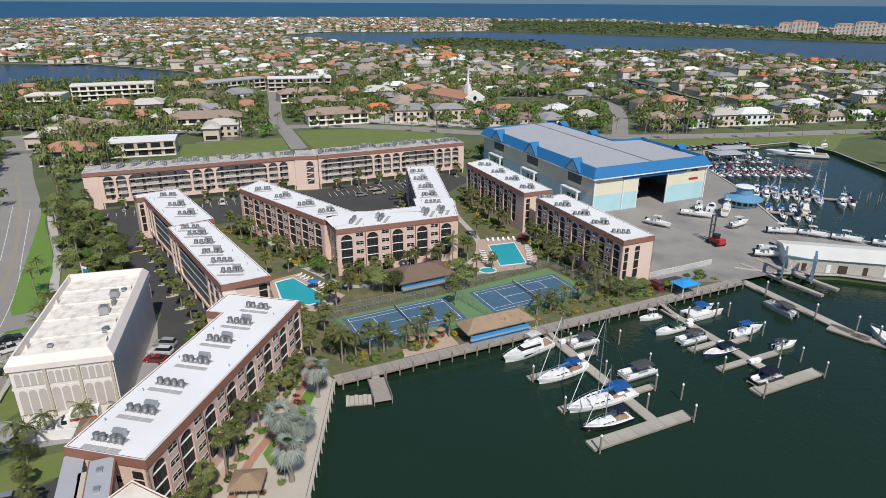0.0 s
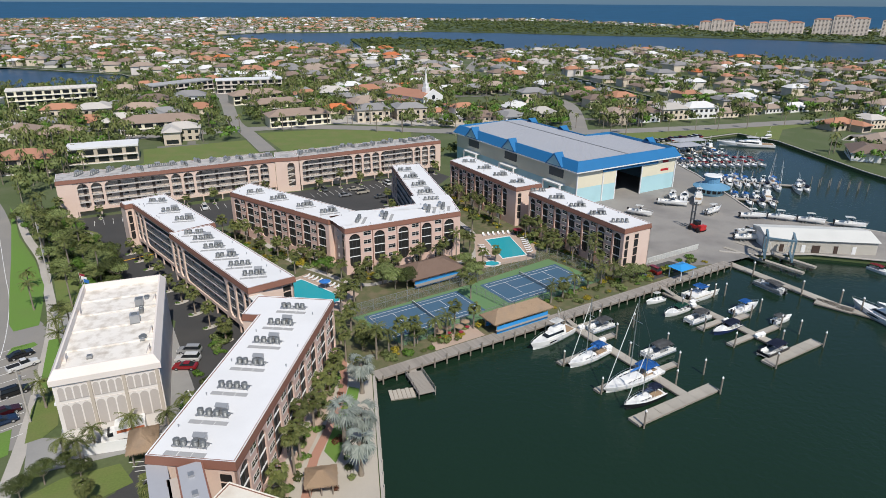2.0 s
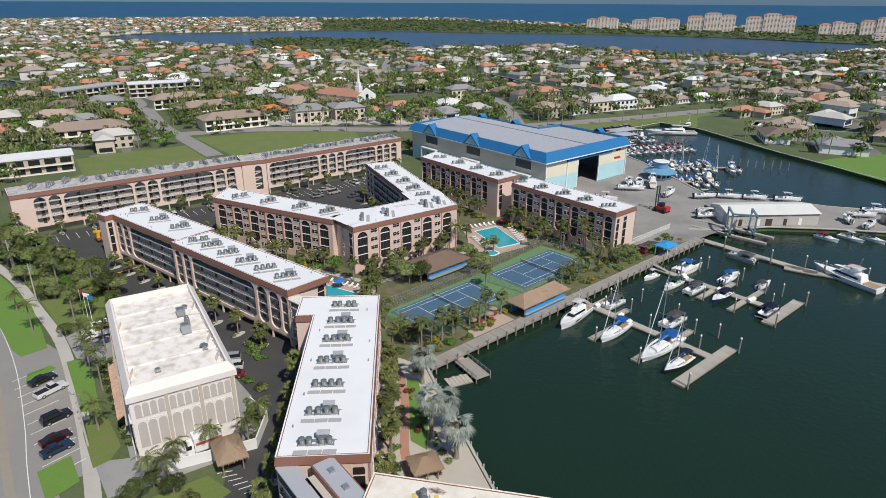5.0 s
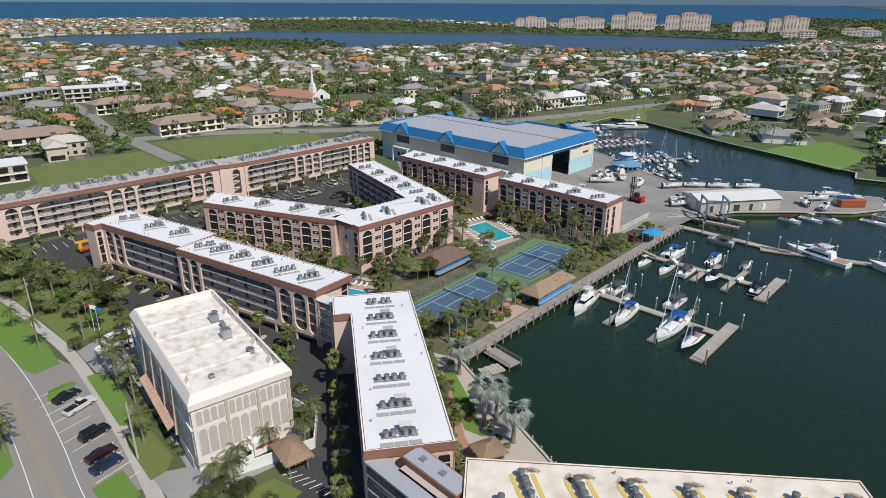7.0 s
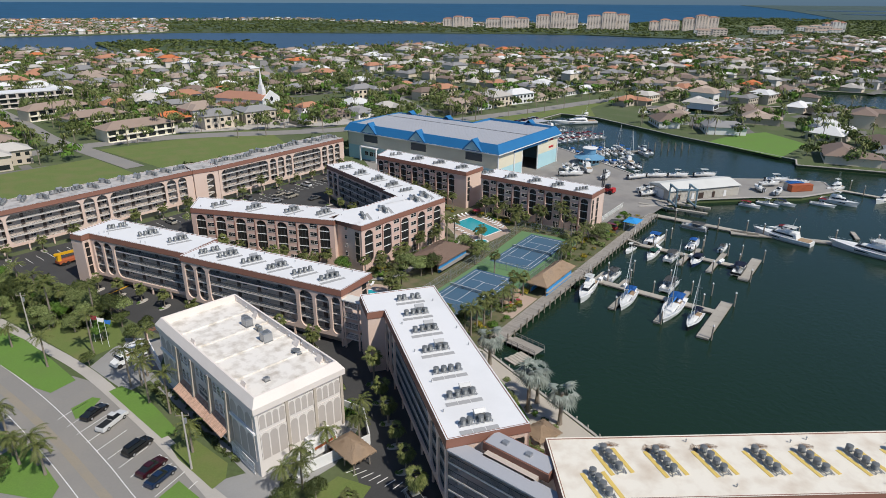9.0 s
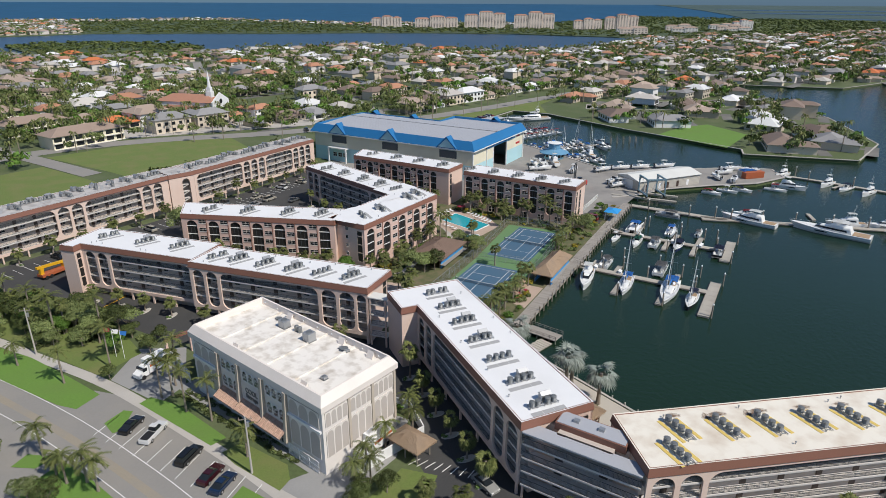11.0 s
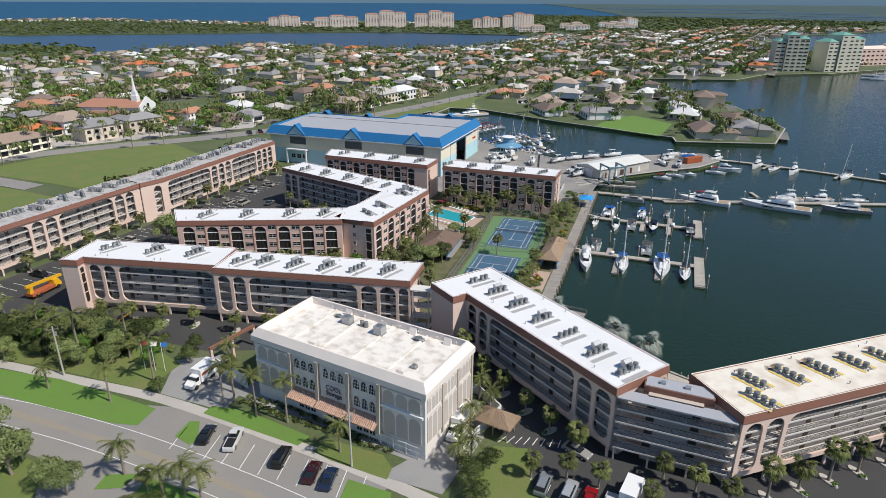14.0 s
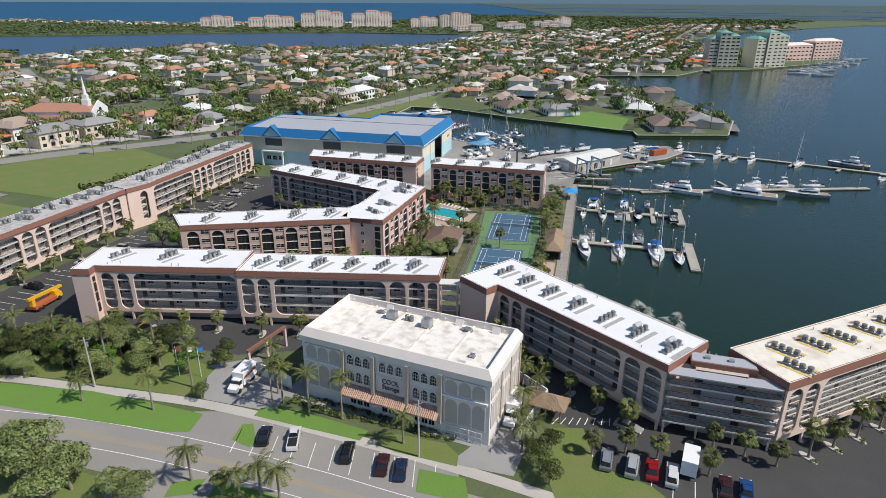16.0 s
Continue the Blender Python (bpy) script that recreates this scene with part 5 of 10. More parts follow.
def off_ring(d, z):
    out = []
    for i in range(n):
        a, b, c = Vector(shape[i - 1]), Vector(shape[i]), Vector(shape[(i + 1) % n])
        u, v = (b - a).normalized(), (c - b).normalized()
        n1, n2 = Vector((u.y, -u.x)), Vector((v.y, -v.x))
        out.append(bm.verts.new((*(b + (n1 + n2) / (1 + n1.dot(n2)) * d), z)))
    return out
rs = [off_ring(0.0, EAVE - 0.4), off_ring(1.3, EAVE - 0.4), off_ring(1.3, EAVE), off_ring(-0.7, ROOF + 0.6), off_ring(-1.1, ROOF + 0.6), off_ring(-1.3, ROOF - 0.4)]
for r, s in zip(rs, rs[1:]):
    for i in range(n):
        bm.faces.new((r[i - 1], r[i], s[i], s[i - 1]))
part("fascia", bm, M["bh_blue"], Hh, "bright blue sloping roof edge")
bm = bmesh.new()
rs = [off_ring(1.34, EAVE - 0.5), off_ring(1.42, EAVE - 0.5), off_ring(1.42, EAVE - 0.1), off_ring(1.34, EAVE - 0.1)]
for r, s in zip(rs, rs[1:]):
    for i in range(n):
        bm.faces.new((r[i - 1], r[i], s[i], s[i - 1]))
part("gutter", bm, M["white"], Hh, "white gutter")
# roof in standing-seam sheets
def roof_sheet(x0, x1, y0, y1, za, zb):
    bm = bmesh.new()
    v = [bm.verts.new(p) for p in ((x0, y0, za), (x1, y0, zb), (x1, y1, zb), (x0, y1, za))]
    bm.faces.new(v)
    rf = part("roof", bm, M["roof_grey"], Hh, "grey ribbed metal roof")
    k = int((y1 - y0) / 1.2)
    bm = bmesh.new()
    for i in range(1, k):
        yy = y0 + (y1 - y0) * i / k
        bar(bm, (x0, yy, za + 0.03), (x1, yy, zb + 0.03), 0.08, 0.07)
    tagged(part("standing_seam", bm, M["roof_grey"], rf), kind="stuff")
    return rf
roof_sheet(1.2, 25, 1.2, DH - 1.2, ROOF - 0.3, ROOF + 0.5)
roof_sheet(25, STEP - 1.2, 1.2, DH - 1.2, ROOF + 0.5, ROOF + 0.15)
roof_sheet(STEP - 1.2, LH - 1.2, 1.2, 34.8, ROOF + 0.15, ROOF - 0.35)
bm = bmesh.new()
bar(bm, (25, 1.2, ROOF + 0.56), (25, DH - 1.2, ROOF + 0.56), 0.5, 0.12)
part("ridge_cap", bm, M["dark_metal"], Hh)
bm = bmesh.new()
box(bm, 14, 40, 20, 20.3, 0, 12)
part("inner_wall", bm, M["dark_rail"], Hh, "dark interior racking")
for r in range(4):
    for q in range(4):
        if "rack_boat" not in SHARED:
            bm = bmesh.new()
            tube(bm, [(-3, 0, 0.5), (-1, 0, 0.3), (2, 0, 0.3), (3, 0, 0.6)], [0.9, 1.1, 0.9, 0.1], 8)
            SHARED["rack_boat"] = finish(bm, "stored_hull")
            SHARED["rack_boat"].materials.append(M["gel"])
        part("stored_hull", SHARED["rack_boat"], None, Hh, "white hull on an indoor rack", pose(19.4 + q * 3.6, 15.5, 0.5 + r * 2.7, 0, 0, 90))
# sliding door leaf and track
bm = bmesh.new()
box(bm, 12.4, 18.4, -0.35, -0.05, 0, 6.2)
part("door_leaf", bm, M["bh_aqua"], Hh, "sliding door leaf, aqua below")
bm = bmesh.new()
box(bm, 12.4, 18.4, -0.35, -0.05, 6.2, 10.9)
part("door_leaf", bm, M["bh_cream"], Hh, "sliding door leaf, cream above")
bm = bmesh.new()
box(bm, 12.0, 40, -0.6, -0.02, 10.9, 11.7)
part("door_track", bm, M["bh_blue"], Hh, "blue door track")
bm = bmesh.new()
for x in (0.1, 12.3, 18.5, 31.8, LH - 0.1):
    box(bm, x - 0.2, x + 0.2, -0.42, -0.02, 0, 10.9 if 12 < x < 33 else EAVE - 0.5)
part("corner_trim", bm, M["white"], Hh)
bm = bmesh.new()
for z, x0, x1 in ((10.6, 42.8, 46.0), (7.4, 42.2, 46.4)):
    box(bm, x0, x1, -0.1, -0.02, z, z + 0.85)
part("sign_bars", bm, M["red_paint"], Hh, "red painted sign bars")
# gables on both long sides
def gable(x, y, turn, w=9.0, win=True):
    m = pose(x, y, 0, 0, 0, turn)
    g0 = EAVE + 0.2
    bm = bmesh.new()
    for s in (-1, 1):
        v = [bm.verts.new(p) for p in ((s * w / 2, -1.7, g0), (0, -1.7, g0 + 4.4), (0, 2.2, g0 + 4.4), (s * w / 2, 0.6, g0 + 0.5), (s * w / 2, -1.7, g0 - 0.55), (0, -1.7, g0 + 3.6))]
        bm.faces.new((v[0], v[1], v[2], v[3]))
        bm.faces.new((v[0], v[4], v[5], v[1]))
    g = part("gable", bm, M["bh_blue"], Hh, "blue roof gable", m)
    bm = bmesh.new()
    v = [bm.verts.new(p) for p in ((-w / 2 + 0.3, -1.5, g0), (w / 2 - 0.3, -1.5, g0), (0, -1.5, g0 + 3.9))]
    bm.faces.new(v)
    part("gable_face", bm, M["bh_aqua"], g)
    if win:
        bm = bmesh.new()
        box(bm, -3.9, 3.9, -0.25, -0.02, 8.4, 11.4)
        part("louvre", bm, M["dark_rail"], Hh, "dark louvred window band", m)
        bm = bmesh.new()
        box(bm, -5.0, 5.0, -2.4, -0.02, 6.0, 6.5)
        box(bm, -5.0, -4.4, -2.4, -1.8, 0, 6.0)
        box(bm, 4.4, 5.0, -2.4, -1.8, 0, 6.0)
        part("porch", bm, M["white"], Hh, "white flat porch", m)
        for k in (-2.8, 0, 2.8):
            window(g, k, -0.03, 2.2, 2.0, 1.8)
for yy in (11, 39, 66):
    gable(0, yy, -90)
for yy, xx in ((14, LH), (50, STEP), (72, STEP)):
    gable(xx, yy, 90, win=False)

# ---- marina ----
WATER = -1.3


def pile(x, y, top=2.2, r=0.17, cap=True, group="mooring piles"):
    key = ("pile", top, r)
    if key not in SHARED:
        bm = bmesh.new()
        tube(bm, [(0, 0, -3.5), (0, 0, top)], [r * 1.1, r], 8)
        SHARED[key] = finish(bm, "pile_post")
        SHARED[key].materials.append(M["pile"])
        bm = bmesh.new()
        tube(bm, [(0, 0, top - 0.05), (0, 0, top + 0.1), (0, 0, top + 0.45)], [r * 1.35, r * 1.35, 0.02], 8)
        SHARED[("pcap", top, r)] = finish(bm, "cap")
        SHARED[("pcap", top, r)].materials.append(M["white"])
    t = thing("mooring_pile", pose(x, y, 0), "weathered timber mooring pile with white cone cap" if cap else "weathered timber mooring pile", "pile", group)
    part("post", SHARED[key], None, t)
    if cap:
        part("cap", SHARED[("pcap", top, r)], None, t, "white cone cap")
    return t


def pier(name, a, b, w, label, z=-0.75, seg=3.0, mat="dock_concrete", thick=0.45):
    """A floating pier of concrete or timber sections with rubbing edges."""
    m, L = frame_at(a, b)
    t = thing(name, m, label, "dock", "marina docks")
    n = max(1, round(L / seg))
    s = L / n
    key = ("pier", round(s, 2), w, mat)
    if key not in SHARED:
        bm = bmesh.new()
        box(bm, 0.02, s - 0.02, -w / 2, w / 2, -thick, 0)
        SHARED[key] = finish(bm, "deck_section")
        SHARED[key].materials.append(M[mat])
    for i in range(n):
        part("deck_section", SHARED[key], None, t, m=pose(i * s, 0, z))
    bm = bmesh.new()
    for yy in (-w / 2 - 0.05, w / 2 + 0.05):
        box(bm, 0, L, yy - 0.05, yy + 0.05, z - 0.28, z - 0.06)
    part("rub_rail", bm, M["pile"], t, "brown timber rubbing strip")
    bm = bmesh.new()
    k = max(1, int(L / 5))
    for i in range(k):
        box(bm, (i + 0.25) * L / k, (i + 0.75) * L / k, -w / 2 + 0.15, w / 2 - 0.15, WATER - 0.4, z - thick - 0.003)
    part("flotation", bm, M["dark_metal"], t)
    return t


def dock_box(x, y, turn):
    if "dbox" not in SHARED:
        bm = bmesh.new()
        box(bm, -0.75, 0.75, -0.35, 0.35, 0, 0.55)
        SHARED["dbox"] = finish(bm, "bin")
        bm = bmesh.new()
        v = [bm.verts.new(p) for p in ((-0.8, -0.4, 0.55), (0.8, -0.4, 0.55), (0.8, 0.4, 0.8), (-0.8, 0.4, 0.8), (-0.8, 0.4, 0.55), (0.8, 0.4, 0.55))]
        for f in ((0, 1, 2, 3), (3, 2, 5, 4), (0, 3, 4), (1, 5, 2), (0, 4, 5, 1)):
            bm.faces.new([v[i] for i in f])
        SHARED["dbox_lid"] = finish(bm, "lid")
        for k in ("dbox", "dbox_lid"):
            SHARED[k].materials.append(M["white"])
    t = thing("dock_box", pose(x, y, -0.75, 0, 0, turn), "white fibreglass dock box on the pier", "dock box", "dock boxes")
    part("bin", SHARED["dbox"], None, t)
    part("lid", SHARED["dbox_lid"], None, t)


def dock_tree(o, s, spine, fingers, tee, w=2.1):
    """A spine pier with side fingers and a cross head; s is the direction of the spine."""
    s = Vector(s).normalized()
    e = Vector((-s.y, s.x))
    o = Vector(o)
    P = lambda a, b: tuple(o + s * a + e * b)
    pier("dock_spine", P(1.5, 0), P(spine, 0), w, "weathered concrete floating dock spine")
    pier("dock", P(spine + w / 2 + 0.2, tee[0]), P(spine + w / 2 + 0.2, tee[1]), 2.5, "wide concrete cross head of the floating dock")
    ang = math.degrees(math.atan2(s.y, s.x))
    for a, b in fingers:
        side = 1 if b > 0 else -1
        pier("dock_finger", P(a, side * w / 2), P(a, b), 1.35, "narrow concrete finger dock")
        pile(*P(a + 0.95, b - side * 0.5))
        dock_box(*P(a + 1.2, side * 0.6), ang + 90)
    for b in tee:
        pile(*P(spine + w + 0.9, b * 0.95))
    for a in range(8, int(spine), 12):
        pile(*P(a, w / 2 + 0.3), 2.2)
    pile(*P(spine - 3, 9.5), 2.0)
    pile(*P(spine - 14, 11.5), 2.0)
    pile(*P(spine - 24, 12), 2.0)
    bm = bmesh.new()
    a, b = Vector((*P(-0.6, 0), 0.25)), Vector((*P(4.6, 0), -0.55))
    side = Vector((e.x, e.y, 0)) * 0.6
    bar(bm, a, b, 1.2, 0.12)
    for sg in (-1, 1):
        bar(bm, a + side * sg + Vector((0, 0, 0.9)), b + side * sg + Vector((0, 0, 0.9)), 0.06)
        for k in range(6):
            q = a.lerp(b, k / 5) + side * sg
            bar(bm, q, q + Vector((0, 0, 0.9)), 0.05)
    tagged(part("gangway", bm, M["plank"]), "grey timber gangway with rails", "gangway", "gangways")
    return P


P1 = dock_tree((30.6, 122.1), (0.408, -0.913), 35.0, [(14.8, -13.2), (25.8, -13.4), (26.8, 7.6), (11.8, 5.4), (5.2, 6.5)], (-14.4, 7.0))
P2 = dock_tree((60.4, 134.4), (0.410, -0.912), 34.0, [(18.5, -8.4), (19.8, 7.4), (8.2, 9.5), (9.4, -5.0), (26.5, -8.8), (26.7, 8.2)], (-8.7, 9.0))
for pts, w in (([(87, 150), (99.5, 121.5)], 2.6), ([(99.0, 121.0), (119, 99)], 2.4), ([(119, 99), (157, 56.5)], 2.4), ([(172, 145), (178, 124)], 2.2), ([(178, 124), (183, 98)], 2.2), ([(183, 98), (190, 30)], 2.2)):
    pier("dock", pts[0], pts[1], w, "long weathered concrete dock")
pier("dock", (96, 124.5), (101.5, 118.5), 3.6, "wide landing stage at the bend of the dock")
for x, y in ((89.5, 141), (95, 128.5), (101, 122.5), (103, 118), (110, 111), (117, 103.5), (124, 95), (131, 87), (139, 78), (147, 69), (155, 60), (179.5, 134), (176, 127), (181, 112), (184, 95), (186, 80), (188, 62), (189.5, 46)):
    pile(x, y, 2.6, 0.2)
for x, y in ((110, 116), (125, 101), (178.5, 115), (182.5, 88), (186, 70)):
    d = Vector((0.75, 0.66))
    if x > 170:
        d = Vector((-1, 0.05))
    pier("dock_finger", (x, y), (x + d.x * 7, y + d.y * 7), 1.2, "narrow concrete finger dock")


# boardwalk along the seawall
mBW, LBW = frame_at((-13.2, 102.2), (85.4, 148.6))
bw = thing("boardwalk", mBW, "grey timber boardwalk on piles along the seawall", "boardwalk", "", "structure")
if True:
    bm = bmesh.new()
    box(bm, 0, 0.34, -2.9, 0.2, 0.12, 0.2)
    pk = finish(bm, "plank")
    pk.materials.append(M["plank"])
    nn = 290
    for i in range(nn):
        part("plank", pk, None, bw, m=pose(i * LBW / nn, 0, 0))
    bm = bmesh.new()
    box(bm, 0, LBW, -2.9, -2.7, -0.25, 0.115)
    box(bm, 0, LBW, -0.1, 0.1, -0.25, 0.115)
    part("beam", bm, M["pile"], bw)
    for i in range(38):
        bm = bmesh.new()
        x = 1 + i * (LBW - 2) / 37
        tube(bm, [(x, -2.98, -3.5), (x, -2.98, 0.75 + 0.2 * (i % 3))], [0.17, 0.15], 7)
        part("pile_post", bm, M["pile"], bw)
    bm = bmesh.new()
    box(bm, 0, LBW, -0.35, -0.12, -3, 0.1)
    part("seawall", bm, M["concrete"], bw, "grey concrete seawall")
# west shore seawall cap
bm = bmesh.new()
sh = [(-11.3, 52.8), (-11.8, 68), (-12.8, 101)]
for a, b in zip(sh, sh[1:]):
    bar(bm, (*a, 0.05), (*b, 0.05), 0.5, 0.35)
    for i in range(12):
        q = Vector(a).lerp(Vector(b), i / 12)
        bar(bm, (q.x + 0.3, q.y, -2.5), (q.x + 0.3, q.y, 0.7), 0.18)
tagged(part("seawall_cap", bm, M["concrete"]), "pale concrete seawall cap with short posts", "seawall", "", "structure")
# fishing pier and barge
mF = pose(-0.5, 101.3, 0, 0, 0, -62)
fp = thing("landing_stage", pose(-6.0, 105.6, 0, 0, 0, -74), "grey timber landing stage with bench rails", "dock", "marina docks")
bm = bmesh.new()
bar(bm, (0, 0, 0.1), (3.6, 0, -0.4), 1.5, 0.12)
part("ramp", bm, M["plank"], fp)
bm = bmesh.new()
for i in range(19):
    box(bm, 3.4 + i * 0.4, 3.76 + i * 0.4, -1.7, 1.7, -0.55, -0.43)
tagged(part("platform", bm, M["plank"], fp), kind="stuff")
bm = bmesh.new()
for s in (-1.65, 1.65):
    for z in (0.1, 0.5):
        bar(bm, (3.5, s, z), (11, s, z), 0.08)
    for i in range(6):
        bar(bm, (3.5 + i * 1.5, s, -3), (3.5 + i * 1.5, s, 0.55), 0.12)
part("rail", bm, M["plank"], fp)
bg = thing("work_float", pose(-7.6, 96.2, WATER, 0, 0, 8), "old sand-coloured timber work float", "float")
bm = bmesh.new()
box(bm, -2.4, 2.4, -1.5, 1.5, -0.2, 0.25)
part("hull", bm, M["pile"], bg)
for i in range(6):
    bm = bmesh.new()
    box(bm, -2.4 + i * 0.8, -1.75 + i * 0.8, -1.6, 1.6 - 0.25 * (i % 2), 0.253, 0.33)
    part("board", bm, M["sand"], bg)


# boats
def hull_mesh(L, beam, h, fine=0.5, keel=0.5):
    """A planked-up hull lofted from stations, bow towards +x, waterline at z=0."""
    bm = bmesh.new()
    rows = []
    for k in range(11):
        u = k / 10
        x = -L / 2 + L * u
        half = beam / 2 * (1 - max(0, (u - fine) / (1 - fine)) ** 2.2) * (0.88 + 0.12 * min(1, u * 3))
        sheer = h * (1 + 0.35 * u ** 2)
        x2 = x + (0.06 * L * (u - 0.75) / 0.25 if u > 0.75 else 0)
        half = max(half, 0.02)
        rows.append([bm.verts.new(p) for p in ((x2, -half, sheer), (x, -half * 0.93, sheer * 0.35), (x, -half * 0.72, -0.12), (x * 0.97, 0, -keel * (1 - u ** 3)), (x, half * 0.72, -0.12), (x, half * 0.93, sheer * 0.35), (x2, half, sheer))])
    for a, b in zip(rows, rows[1:]):
        for i in range(6):
            bm.faces.new((a[i], b[i], b[i + 1], a[i + 1]))
    bm.faces.new(rows[0])
    return finish(bm, "hull")


def deck_mesh(L, beam, h, fine=0.5, well=0.0):
    bm = bmesh.new()
    rows = []
    for k in range(11):
        u = k / 10
        x = -L / 2 + L * u + (0.06 * L * (u - 0.75) / 0.25 if u > 0.75 else 0)
        half = beam / 2 * (1 - max(0, (u - fine) / (1 - fine)) ** 2.2) * (0.88 + 0.12 * min(1, u * 3))
        half = max(half, 0.02)
        z = h * (1 + 0.35 * u ** 2)
        d = well if u < 0.5 else 0
        rows.append([bm.verts.new(p) for p in ((x, -half, z), (x, -half * 0.86, z + 0.02), (x, -half * 0.84, z - 0.06 - d), (x, half * 0.84, z - 0.06 - d), (x, half * 0.86, z + 0.02), (x, half, z))])
    for a, b in zip(rows, rows[1:]):
        for i in range(5):
            bm.faces.new((a[i], b[i], b[i + 1], a[i + 1]))
    return finish(bm, "deck")


def cabin_bm(x0, x1, w0, w1, z0, z1, rake=0.5):
    bm = bmesh.new()
    v = [bm.verts.new(p) for p in ((x0, -w0 / 2, z0), (x1, -w1 / 2, z0), (x1, w1 / 2, z0), (x0, w0 / 2, z0),
                                   (x0 + rake * 0.2, -w0 * 0.42, z1), (x1 - rake, -w1 * 0.36, z1), (x1 - rake, w1 * 0.36, z1), (x0 + rake * 0.2, w0 * 0.42, z1))]
    for f in ((3, 2, 1, 0), (4, 5, 6, 7), (0, 1, 5, 4), (1, 2, 6, 5), (2, 3, 7, 6), (3, 0, 4, 7)):
        bm.faces.new([v[i] for i in f])
    bmesh.ops.bevel(bm, geom=bm.edges[:] , offset=0.08, segments=2, affect="EDGES", clamp_overlap=True)
    return bm


def canopy_bm(x0, x1, w, z, drop=0.25):
    bm = bmesh.new()
    rows = []
    for k in range(7):
        u = k / 6
        x = x0 + (x1 - x0) * u
        sag = drop * (2 * u - 1) ** 2
        rows.append([bm.verts.new((x, w * s / 2, z - sag - drop * 0.7 * abs(s) ** 2)) for s in (-1, -0.5, 0, 0.5, 1)])
    for a, b in zip(rows, rows[1:]):
        for i in range(4):
            bm.faces.new((a[i], b[i], b[i + 1], a[i + 1]))
    bmesh.ops.solidify(bm, geom=bm.faces[:], thickness=0.05)
    return bm


def frame_bm(x0, x1, w, z0, z1):
    bm = bmesh.new()
    for x in (x0, x1):
        for s in (-1, 1):
            bar(bm, (x, s * w / 2, z0), (x, s * w / 2, z1), 0.045)
    return bm


def outboard(parent, x, y, z, mat="gel_black"):
    key = ("outboard", mat)
    if key not in SHARED:
        bm = bmesh.new()
        box(bm, -0.35, 0.2, -0.2, 0.2, 0.25, 0.85)
        bmesh.ops.bevel(bm, geom=bm.edges[:], offset=0.1, segments=2, affect="EDGES")
        box(bm, -0.15, 0.05, -0.08, 0.08, -0.9, 0.3)
        SHARED[key] = finish(bm, "outboard_engine")
        SHARED[key].materials.append(M[mat])
    part("outboard_engine", SHARED[key], None, parent, "outboard engine", pose(x, y, z))


